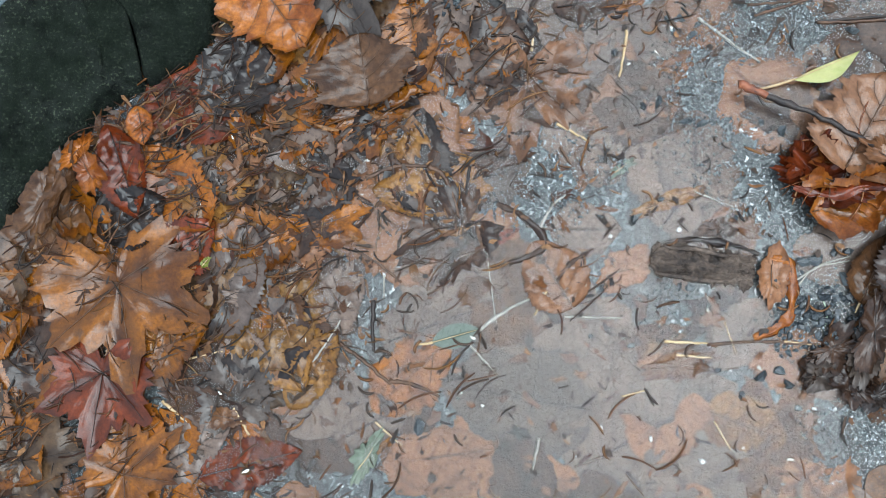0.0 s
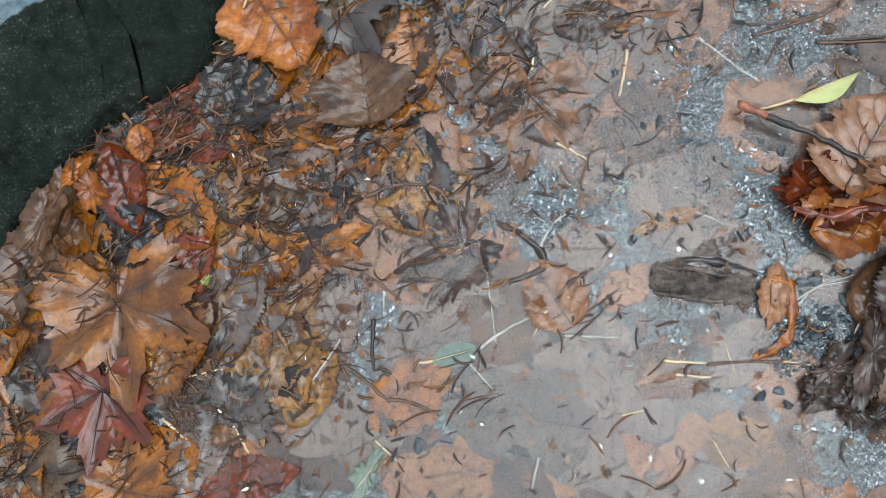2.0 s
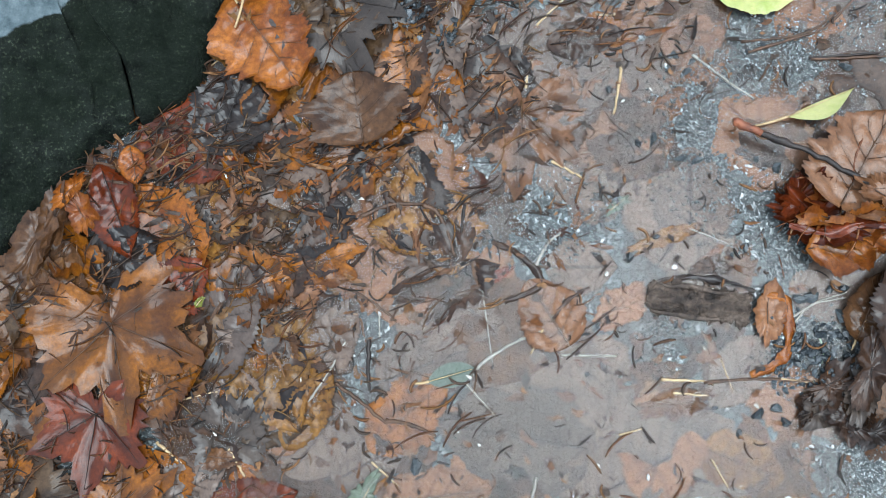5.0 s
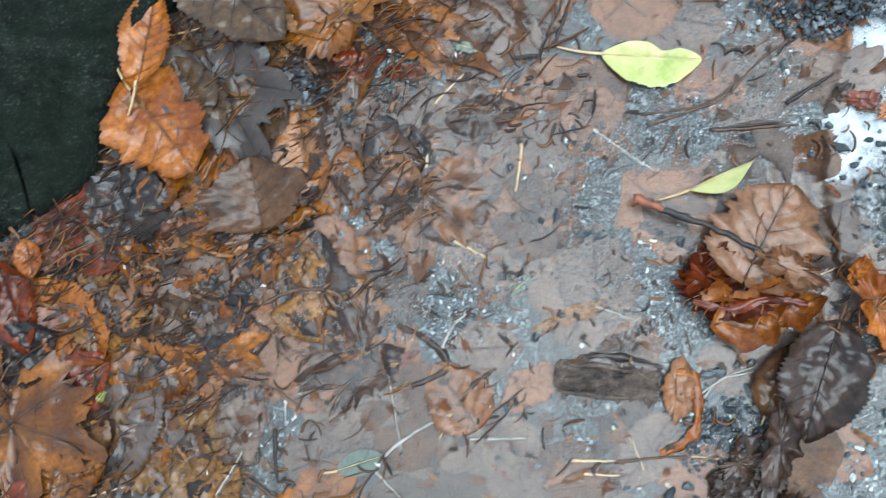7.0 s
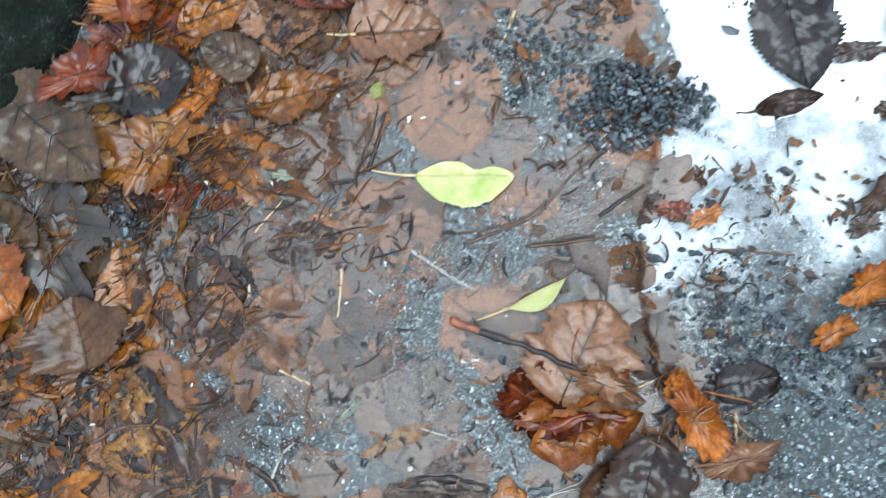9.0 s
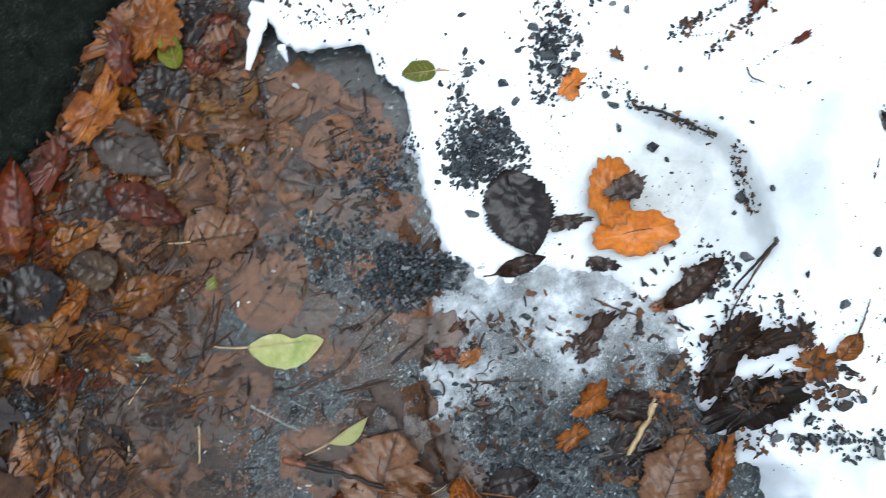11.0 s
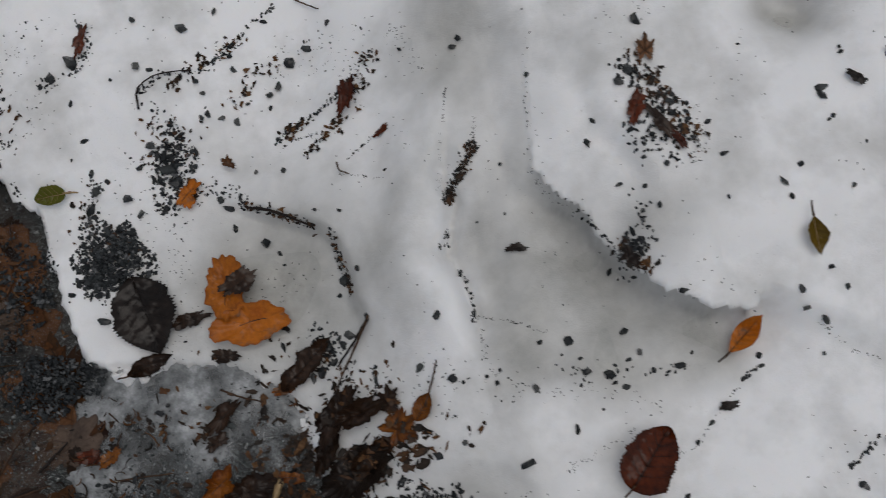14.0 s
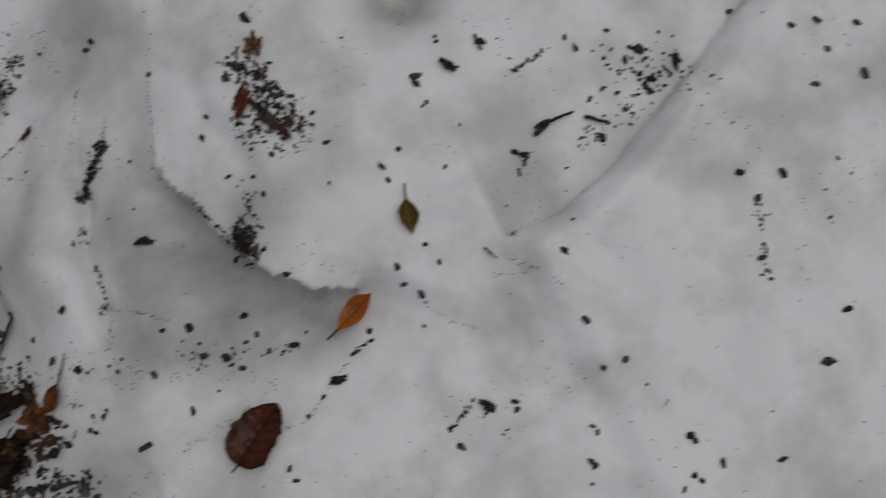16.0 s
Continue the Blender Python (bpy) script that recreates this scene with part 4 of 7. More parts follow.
# ---- more soaked leaves, matted together under the water ----
r3 = random.Random(21)
laid, MATTED = 0, {}
while laid < 300:
    x, y = r3.uniform(-0.42, 0.40), r3.uniform(-0.30, 0.66)
    d, side, w = along(KERB_FOOT, x, y)
    if (side > 0 and d > 0.0) or d < 0.02 or snow_inside(x, y) > -0.03 or any(math.hypot(x - a, y - b) < r + 0.004 for a, b, r in BARE):
        continue
    near = math.exp(-(d / 0.22) ** 2)
    tone = r3.choice(["orange", "amber", "amber", "amber", "ochre", "ochre", "tan", "brown", "dark", "olive"] if r3.random() < near else ["soaked", "soaked", "peach", "peach", "peach", "tan", "brown"])
    size = r3.uniform(0.045, 0.095)
    kind, high = r3.choice(["elm", "elm", "round", "maple", "scrap"]), 0.0008 + 0.0008 * (laid % 3) + 0.007 * near * r3.random()
    rows, faces = blade_points(kind, size, size * r3.uniform(0.55, 1.0), r3, r3.uniform(0.12, 0.3))
    turn, lump, k = r3.uniform(0, 6.28), r3.uniform(0.02, 0.03) + 0.03 * near, r3.uniform(0, 90)
    c, s = math.cos(turn), math.sin(turn)
    mv, mf, mw = MATTED.setdefault(tone, ([], [], []))
    mf.extend(tuple(i + len(mv) for i in p) for p in faces)
    for u, v, vein, edge in rows:
        u -= size * 0.5
        px, py = x + c * u - s * v, y + s * u + c * v
        under = support(px, py)
        lie = (under + high + max(-high * 0.7, lump * size * (noise.noise(Vector((u * 38, v * 38, k))) + 0.4) * (0.4 + edge)) + 0.006 * near * edge ** 3)
        mv.append((px, py, sunk(lie, under, laid) if near < 0.30 and laid % 5 < 3 else clear_of_water(lie)))
        # veins, and a painted dark water line along the rim
        mw.append(max(vein, smooth(0.86, 1.0, edge) * 0.8))
    laid += 1
for tone, (mv, mf, mw) in MATTED.items():
    me = mesh_of("leaf_mat", mv, mf, TONES[tone])
    value_on_points(me, "vein", mw)
    tagged(new("leaf_mat", me), f"{WORDS[tone]} leaves matted together in shallow water", "leaf litter", kind="stuff")

# ---- flat soaked leaves under the water ----
leaf("round", 0.062, -0.076, 81, 0.119, 0.114, "soaked", z=0.0018, rag=0.2, crumple=0.55, stalk=0)
leaf("round", 0.039, -0.126, 171, 0.125, 0.087, "grey", z=0.0018, rag=0.2, crumple=0.55, stalk=0)
leaf("round", -0.028, -0.066, 21, 0.087, 0.058, "soaked", z=0.0018, rag=0.2, crumple=0.55, stalk=0)
leaf("round", 0.132, 0.121, -161, 0.081, 0.063, "peach", z=0.0018, rag=0.2, crumple=0.55, stalk=0)
leaf("round", 0.188, 0.076, 90, 0.076, 0.067, "soaked", z=0.0018, rag=0.2, crumple=0.55, stalk=0)
leaf("elm", 0.164, -0.144, 29, 0.129, 0.092, "soaked", z=0.0018, rag=0.2, crumple=0.55, stalk=0.023)
leaf("round", 0.228, -0.147, -21, 0.064, 0.054, "ochre", z=0.0018, rag=0.2, crumple=0.55, stalk=0)
leaf("round", -0.018, -0.176, 9, 0.082, 0.050, "peach", z=0.0018, rag=0.2, crumple=0.55, stalk=0)
leaf("scrap", 0.118, -0.103, 61, 0.055, 0.064, "soaked", z=0.0018, rag=0.2, crumple=0.55, stalk=0)
leaf("round", 0.109, -0.155, 72, 0.076, 0.059, "soaked", z=0.0018, rag=0.2, crumple=0.55, stalk=0)
leaf("round", -0.064, 0.062, 150, 0.079, 0.058, "soaked", z=0.0018, rag=0.2, crumple=0.55, stalk=0)
leaf("elm", 0.014, 0.057, 21, 0.082, 0.058, "grey", z=0.0018, rag=0.2, crumple=0.55, stalk=0.024)
leaf("elm", 0.085, 0.158, 32, 0.090, 0.064, "soaked", z=0.0018, rag=0.2, crumple=0.55, stalk=0.024)
leaf("elm", 0.017, 0.198, 168, 0.083, 0.058, "brown", z=0.0018, rag=0.2, crumple=0.55, stalk=0.024)
leaf("round", 0.109, 0.066, -29, 0.041, 0.038, "soaked", z=0.0018, rag=0.2, crumple=0.55, stalk=0)
leaf("round", 0.151, 0.177, 58, 0.066, 0.057, "soaked", z=0.0018, rag=0.2, crumple=0.55, stalk=0)
leaf("round", -0.080, -0.149, 29, 0.064, 0.047, "soaked", z=0.0018, rag=0.2, crumple=0.55, stalk=0)
leaf("elm", 0.099, 0.014, 0, 0.057, 0.048, "soaked", z=0.0018, rag=0.2, crumple=0.55, stalk=0.024)
leaf("round", 0.191, -0.185, 13, 0.092, 0.050, "soaked", z=0.0018, rag=0.2, crumple=0.55, stalk=0)
leaf("elm", -0.131, -0.006, 29, 0.073, 0.049, "ochre", z=0.0018, rag=0.2, crumple=0.55, stalk=0.023)
leaf("round", 0.257, 0.282, -13, 0.101, 0.069, "soaked", z=0.0018, rag=0.2, crumple=0.55, stalk=0)
leaf("round", 0.336, 0.229, 38, 0.116, 0.074, "soaked", z=0.0018, rag=0.2, crumple=0.55, stalk=0)
leaf("elm", 0.064, 0.202, 25, 0.103, 0.066, "soaked", z=0.0018, rag=0.2, crumple=0.55, stalk=0.023)
leaf("round", 0.136, 0.297, 77, 0.078, 0.070, "grey", z=0.0018, rag=0.2, crumple=0.55, stalk=0)
leaf("elm", 0.174, 0.232, 6, 0.081, 0.048, "peach", z=0.0018, rag=0.2, crumple=0.55, stalk=0.024)
leaf("elm", 0.015, 0.177, -32, 0.090, 0.063, "brown", z=0.0018, rag=0.2, crumple=0.55, stalk=0.024)
leaf("round", 0.119, 0.165, -3, 0.077, 0.062, "soaked", z=0.0018, rag=0.2, crumple=0.55, stalk=0)
leaf("round", 0.195, 0.193, -65, 0.061, 0.056, "peach", z=0.0018, rag=0.2, crumple=0.55, stalk=0)
leaf("round", 0.067, 0.331, 28, 0.087, 0.055, "soaked", z=0.0018, rag=0.2, crumple=0.55, stalk=0)
leaf("elm", 0.190, 0.321, 145, 0.078, 0.042, "grey", z=0.0018, rag=0.2, crumple=0.55, stalk=0.024)
leaf("round", 0.185, 0.050, 54, 0.079, 0.072, "soaked", z=0.0018, rag=0.2, crumple=0.55, stalk=0)
leaf("round", 0.309, -0.003, 10, 0.078, 0.050, "soaked", z=0.0018, rag=0.2, crumple=0.55, stalk=0)
leaf("round", 0.136, 0.388, 18, 0.095, 0.070, "soaked", z=0.0018, rag=0.2, crumple=0.55, stalk=0)
leaf("elm", 0.232, 0.425, 90, 0.090, 0.069, "brown", z=0.0018, rag=0.2, crumple=0.55, stalk=0.03)
leaf("round", 0.289, 0.457, 7, 0.085, 0.067, "soaked", z=0.0018, rag=0.2, crumple=0.55, stalk=0)
leaf("elm", 0.324, 0.506, -32, 0.105, 0.056, "peach", z=0.0018, rag=0.2, crumple=0.55, stalk=0.031)
leaf("round", 0.340, 0.458, -12, 0.074, 0.055, "brown", z=0.0018, rag=0.2, crumple=0.55, stalk=0)
leaf("elm", 0.241, 0.538, 27, 0.086, 0.056, "soaked", z=0.0018, rag=0.2, crumple=0.55, stalk=0.031)
leaf("round", 0.204, 0.475, -61, 0.081, 0.067, "grey", z=0.0018, rag=0.2, crumple=0.55, stalk=0)
leaf("round", 0.240, 0.366, -2, 0.078, 0.069, "soaked", z=0.0018, rag=0.2, crumple=0.55, stalk=0)
leaf("elm", 0.305, 0.409, 69, 0.056, 0.043, "peach", z=0.0018, rag=0.2, crumple=0.55, stalk=0.031)
leaf("round", 0.384, 0.366, 9, 0.055, 0.038, "peach", z=0.0018, rag=0.2, crumple=0.55, stalk=0)
leaf("elm", 0.264, 0.591, 54, 0.077, 0.046, "soaked", z=0.0018, rag=0.2, crumple=0.55, stalk=0.03)
leaf("round", 0.093, 0.360, -14, 0.074, 0.055, "soaked", z=0.0018, rag=0.2, crumple=0.55, stalk=0)

# ---- leaves that stand out of the water, from the kerb inwards ----
leaf("round", -0.167, 0.205, -53, 0.092, 0.080, "orange", z=0.016, curl=0.012, rag=0.3, stalk=0.03)
leaf("round", -0.236, 0.122, -35, 0.088, 0.080, "rust", z=0.006, curl=0.004, rag=0.22, crumple=0.6, stalk=0.02)
leaf("round", -0.090, 0.150, 100, 0.060, 0.086, "tan", z=0.016, curl=0.006, fold=0.004, rag=0.25, crumple=0.6, stalk=0.0)
leaf("elm", -0.200, 0.151, 70, 0.076, 0.072, "dark", z=0.008, stalk=0.02, crumple=1.2)
leaf("elm", 0.023, 0.159, -114, 0.084, 0.067, "dark", z=0.003, stalk=0.03)
leaf("maple", 0.047, 0.120, -96, 0.095, 0.115, "peach", z=0.003, stalk=0.03)
leaf("elm", -0.110, 0.097, 105, 0.059, 0.064, "dark", z=0.004)
leaf("scrap", -0.058, 0.097, -60, 0.064, 0.042, "ochre", z=0.004, rag=0.2)
leaf("round", -0.047, 0.045, 177, 0.071, 0.040, "ochre", z=0.003, curl=0.004)
leaf("maple", -0.027, 0.006, -151, 0.087, 0.090, "brown", z=0.002)
leaf("scrap", -0.127, 0.020, 21, 0.101, 0.061, "amber", z=0.004, rag=0.45, stalk=0.019)
leaf("maple", -0.296, -0.062, -78, 0.118, 0.165, "amber", z=0.011, curl=0.003, rag=0.3, crumple=0.9, stalk=0.043)
leaf("round", -0.366, -0.006, 60, 0.100, 0.095, "tan", z=0.009, curl=0.006, rag=0.18, crumple=0.7)
leaf("scrap", -0.366, 0.036, 70, 0.074, 0.050, "tan", z=0.022, curl=0.014, rag=0.2)
leaf("scrap", -0.350, 0.057, 81, 0.066, 0.038, "tan", z=0.02, curl=0.012, rag=0.25)
leaf("scrap", -0.326, 0.062, -57, 0.051, 0.030, "orange", z=0.02, curl=0.01, rag=0.25)
leaf("elm", -0.299, 0.060, -70, 0.081, 0.045, "rust", z=0.012, curl=0.008)
leaf("elm", -0.284, 0.101, -79, 0.033, 0.024, "orange", z=0.014, curl=0.005)
leaf("scrap", -0.279, 0.074, 20, 0.046, 0.031, "orange", z=0.01, rag=0.2)
leaf("scrap", -0.336, 0.080, 45, 0.049, 0.026, "orange", z=0.02, curl=0.012, rag=0.2)
leaf("elm", -0.288, 0.025, 29, 0.062, 0.056, "dark", z=0.009, curl=0.008, crumple=1.6)
leaf("maple", -0.317, -0.134, -97, 0.096, 0.110, "rust", z=0.010, stalk=0.034, curl=0.003, crumple=0.8)
leaf("oval", -0.011, -0.076, 16, 0.041, 0.021, "pale", z=0.006, rag=0.02, crumple=0.2, stalk=0.012)
leaf("round", 0.069, -0.023, 122, 0.061, 0.054, "peach", z=0.003, curl=0.003)
leaf("scrap", 0.130, -0.019, 32, 0.057, 0.046, "peach", z=0.003, rag=0.2)
leaf("scrap", 0.249, -0.023, 81, 0.058, 0.041, "peach", z=0.005, curl=0.006, rag=0.15, crumple=1.2)
curled_strip([(0.243, -0.011), (0.260, -0.013), (0.264, -0.034), (0.261, -0.055), (0.249, -0.068), (0.233, -0.075)], 0.0095, "orange")
curled_strip([(-0.135, 0.126), (-0.094, 0.131), (-0.065, 0.124), (-0.046, 0.136)], 0.0150, "amber")
curled_strip([(0.074, -0.029), (0.085, -0.015), (0.104, -0.003)], 0.0054, "brown")
curled_strip([(0.155, 0.000), (0.181, 0.004), (0.215, 0.001), (0.238, -0.007)], 0.0066, "dark")
curled_strip([(0.160, -0.007), (0.167, -0.021), (0.188, -0.027)], 0.0057, "dark")
curled_strip([(-0.065, 0.150), (-0.055, 0.143), (-0.044, 0.144)], 0.0110, "orange")
curled_strip([(-0.290, -0.076), (-0.259, -0.086), (-0.229, -0.080)], 0.0090, "amber")
curled_strip([(0.023, 0.035), (0.047, 0.023), (0.064, -0.000), (0.033, -0.015)], 0.0080, "brown")
twig([(0.289, -0.045), (0.292, -0.055), (0.290, -0.065)], 0.0007, "green", lift=0.003)
twig([(0.280, -0.058), (0.287, -0.061), (0.296, -0.055)], 0.0007, "green", lift=0.003)
leaf("scrap", 0.171, -0.098, 13, 0.069, 0.036, "tan", z=0.003, rag=0.25)
leaf("scrap", 0.295, -0.084, 29, 0.055, 0.039, "brown", z=0.003, rag=0.4, crumple=1.8, curl=0.006)
leaf("scrap", 0.319, -0.086, 77, 0.051, 0.035, "grey", z=0.003, rag=0.4, crumple=1.8, curl=0.006)
leaf("scrap", 0.286, -0.105, 13, 0.039, 0.027, "grey", z=0.003, rag=0.4, crumple=1.8, curl=0.006)
leaf("scrap", 0.308, -0.111, -43, 0.053, 0.036, "brown", z=0.003, rag=0.4, crumple=1.8, curl=0.006)
leaf("scrap", 0.328, -0.120, 24, 0.039, 0.032, "dark", z=0.003, rag=0.4, crumple=1.8, curl=0.006)
leaf("scrap", 0.275, -0.101, 72, 0.028, 0.018, "brown", z=0.003, rag=0.4, crumple=1.8, curl=0.006)
leaf("scrap", 0.304, -0.100, 52, 0.036, 0.018, "olive", z=0.003, rag=0.4, crumple=1.8, curl=0.006)
leaf("scrap", 0.321, -0.104, 118, 0.034, 0.018, "brown", z=0.003, rag=0.4, crumple=1.8, curl=0.006)
leaf("scrap", 0.326, -0.068, 77, 0.069, 0.047, "brown", z=0.008, rag=0.3, crumple=1.8, curl=0.01)
leaf("elm", 0.329, -0.017, 68, 0.060, 0.038, "tan", z=0.006, curl=0.008)
leaf("round", 0.322, 0.098, 61, 0.084, 0.096, "peach", z=0.024, curl=0.008, rag=0.35, crumple=0.9)
leaf("scrap", 0.318, 0.060, 30, 0.100, 0.075, "orange", z=0.010, curl=0.012, rag=0.30, crumple=1.3)
leaf("scrap", 0.285, 0.052, -16, 0.085, 0.050, "rust", z=0.014, curl=0.016, rag=0.35, crumple=1.5)
leaf("elm", 0.320, 0.036, 12, 0.088, 0.044, "orange", z=0.018, curl=0.016, rag=0.35, crumple=1.6)
leaf("scrap", 0.272, 0.068, 60, 0.050, 0.040, "rust", z=0.014, curl=0.014, rag=0.35, crumple=1.5)
leaf("scrap", 0.338, 0.070, -30, 0.064, 0.040, "peach", z=0.022, curl=0.014, rag=0.35, crumple=1.6)
curled_strip([(0.262, 0.046), (0.290, 0.040), (0.322, 0.046), (0.350, 0.040)], 0.009, "rust", 0.022)
curled_strip([(0.285, 0.030), (0.318, 0.022), (0.346, 0.028)], 0.010, "amber", 0.018)
leaf("lance", 0.290, 0.146, 22, 0.054, 0.028, "yellow", z=0.01, fold=0.009, bend=0.012, lop=0.10, rag=0.03, crumple=0.6, stalk=0.027)
leaf("scrap", -0.085, -0.176, 60, 0.054, 0.029, "pale", z=0.004, rag=0.4, curl=0.006)
leaf("elm", -0.156, -0.122, 18, 0.062, 0.028, "olive", z=0.004)
leaf("scrap", -0.208, -0.147, 0, 0.045, 0.028, "tan", z=0.006, rag=0.2)
leaf("round", -0.377, -0.087, 123, 0.086, 0.064, "brown", z=0.008, stalk=0.025)
leaf("maple", -0.203, -0.114, 102, 0.073, 0.081, "grey", z=0.004, stalk=0.029)
leaf("maple", -0.374, -0.166, 60, 0.099, 0.103, "olive", z=0.006, stalk=0.03)
leaf("elm", -0.242, -0.177, 30, 0.094, 0.047, "soaked", z=0.005, stalk=0.02)
leaf("round", -0.211, -0.027, 60, 0.099, 0.079, "soaked", z=0.004)
leaf("elm", -0.160, -0.065, 45, 0.099, 0.064, "ochre", z=0.004, stalk=0.02)
leaf("elm", -0.182, -0.185, 15, 0.088, 0.042, "rust", z=0.004)
leaf("elm", -0.111, -0.045, 62, 0.077, 0.044, "soaked", z=0.003)
leaf("maple", -0.174, 0.106, -29, 0.103, 0.093, "olive", z=0.004)
leaf("elm", -0.243, 0.042, 20, 0.086, 0.066, "grey", z=0.005)
leaf("round", -0.106, 0.215, -162, 0.081, 0.066, "olive", z=0.008)
leaf("elm", 0.104, 0.207, 9, 0.063, 0.034, "brown", z=0.004, crumple=1.4)
leaf("scrap", 0.202, 0.014, 3, 0.041, 0.024, "brown", z=0.004, rag=0.3)
leaf("scrap", 0.165, 0.038, 16, 0.065, 0.023, "ochre", z=0.003, rag=0.35)
leaf("scrap", 0.128, 0.066, 32, 0.028, 0.013, "pale", z=0.004, rag=0.4, crumple=1.5)
leaf("scrap", -0.225, -0.015, 60, 0.014, 0.009, "lime", z=0.012, rag=0.3)
leaf("elm", 0.028, 0.007, 28, 0.034, 0.010, "rust", z=0.004, stalk=0.024)

# ---- leaves further along the kerb ----
leaf("round", -0.101, 0.316, -45, 0.114, 0.078, "olive", z=0.02, curl=0.008, stalk=0.025)
leaf("elm", -0.177, 0.287, 78, 0.087, 0.044, "orange", z=0.022, curl=0.01, stalk=0.029)
leaf("maple", -0.110, 0.222, -62, 0.130, 0.127, "grey", z=0.008, curl=0.004, stalk=0.034)
leaf("round", -0.146, 0.232, 108, 0.076, 0.060, "olive", z=0.012)
leaf("scrap", -0.016, 0.300, 36, 0.105, 0.080, "amber", z=0.009, curl=0.006, rag=0.34, crumple=1.3)
leaf("scrap", -0.072, 0.362, 16, 0.079, 0.060, "rust", z=0.022, curl=0.012, rag=0.3, crumple=1.6)
leaf("round", -0.014, 0.355, 6, 0.076, 0.062, "dark", z=0.014, curl=0.006)
leaf("scrap", -0.064, 0.339, 3, 0.043, 0.020, "grey", z=0.026, rag=0.3, curl=0.006)
leaf("elm", -0.002, 0.257, 16, 0.051, 0.030, "rust", z=0.006)
leaf("elm", 0.038, 0.247, 0, 0.038, 0.014, "rust", z=0.005)
leaf("oval", 0.241, 0.248, -6, 0.082, 0.052, "yellow", z=0.008, fold=0.006, lop=0.50, dip=0.60, rag=0.10, crumple=0.8, stalk=0.038)
leaf("scrap", 0.175, 0.327, 36, 0.016, 0.015, "lime", z=0.008, rag=0.3)
leaf("scrap", 0.087, 0.265, -6, 0.019, 0.012, "pale", z=0.008, rag=0.5)
leaf("scrap", 0.405, 0.037, -66, 0.083, 0.048, "orange", z=0.012, curl=0.012, rag=0.35, crumple=1.8)
leaf("scrap", 0.436, -0.001, 6, 0.068, 0.036, "peach", z=0.008, curl=0.01, rag=0.35, crumple=1.6)
leaf("scrap", 0.389, 0.065, 56, 0.027, 0.017, "orange", z=0.018, curl=0.01, rag=0.3)
leaf("elm", 0.358, -0.023, -109, 0.095, 0.068, "brown", z=0.014, curl=0.012, stalk=0.023, crumple=1.4)
leaf("round", 0.449, 0.061, 7, 0.047, 0.032, "dark", z=0.008, curl=0.006)
leaf("scrap", 0.407, 0.202, -10, 0.035, 0.021, "rust", z=0.004, rag=0.35, where='ice')
leaf("scrap", 0.432, 0.195, 27, 0.036, 0.022, "orange", z=0.004, rag=0.35, where='ice')
leaf("round", 0.053, 0.369, 148, 0.052, 0.040, "olive", z=0.016, curl=0.006)
leaf("elm", -0.014, 0.452, 85, 0.107, 0.044, "rust", z=0.02, curl=0.012)
leaf("scrap", 0.168, 0.612, 48, 0.083, 0.072, "orange", z=0.016, curl=0.01, rag=0.3, crumple=1.5)
leaf("round", 0.181, 0.587, 95, 0.041, 0.026, "lime", z=0.016, fold=0.01)
leaf("round", 0.166, 0.548, 7, 0.057, 0.051, "dark", z=0.012)
leaf("round", 0.208, 0.620, 48, 0.070, 0.045, "dark", z=0.012)
leaf("elm", 0.119, 0.484, -42, 0.096, 0.053, "grey", z=0.014, curl=0.008)
leaf("scrap", 0.237, 0.486, -2, 0.081, 0.038, "peach", z=0.009, curl=0.008, rag=0.3)
leaf("scrap", 0.090, 0.539, 48, 0.102, 0.070, "orange", z=0.016, curl=0.012, rag=0.3, crumple=1.6)
leaf("scrap", 0.125, 0.515, -12, 0.074, 0.044, "amber", z=0.014, curl=0.01, rag=0.3, crumple=1.6)
leaf("elm", 0.124, 0.423, -34, 0.088, 0.042, "rust", z=0.012, curl=0.008)
leaf("elm", 0.069, 0.441, 7, 0.088, 0.049, "brown", z=0.012)
leaf("scrap", 0.032, 0.487, 48, 0.076, 0.045, "rust", z=0.014, curl=0.01, rag=0.3)
leaf("scrap", -0.031, 0.417, -11, 0.070, 0.044, "orange", z=0.018, curl=0.01, rag=0.3)
leaf("elm", 0.044, 0.408, 16, 0.063, 0.038, "amber", z=0.012)
leaf("elm", 0.203, 0.572, -42, 0.076, 0.037, "peach", z=0.008)
leaf("scrap", 0.128, 0.589, 79, 0.076, 0.051, "rust", z=0.016, curl=0.01, rag=0.3)

# ---- leaves on the ice and the snow ----
leaf("elm", 0.513, 0.328, -83, 0.088, 0.072, "dark", z=0.006, curl=0.004, rag=0.08, where='snow')
leaf("scrap", 0.607, 0.331, 83, 0.084, 0.070, "tawny", z=0.008, curl=0.008, rag=0.10, where='snow')
leaf("scrap", 0.622, 0.284, 172, 0.094, 0.066, "tawny", z=0.009, curl=0.008, rag=0.08, where='snow')
leaf("scrap", 0.622, 0.330, 7, 0.052, 0.040, "brown", z=0.018, rag=0.3, where='snow')
leaf("scrap", 0.559, 0.311, -2, 0.052, 0.026, "brown", z=0.005, rag=0.3, where='snow')
leaf("scrap", 0.587, 0.260, -23, 0.034, 0.021, "brown", z=0.004, rag=0.3, where='snow')
leaf("round", 0.439, 0.497, 175, 0.034, 0.021, "lime", z=0.006, fold=0.004, stalk=0.017)
leaf("scrap", 0.592, 0.451, 43, 0.042, 0.036, "tawny", z=0.006, curl=0.005, rag=0.3)
leaf("scrap", 0.646, 0.471, -48, 0.020, 0.016, "peach", z=0.005, curl=0.004, rag=0.35)
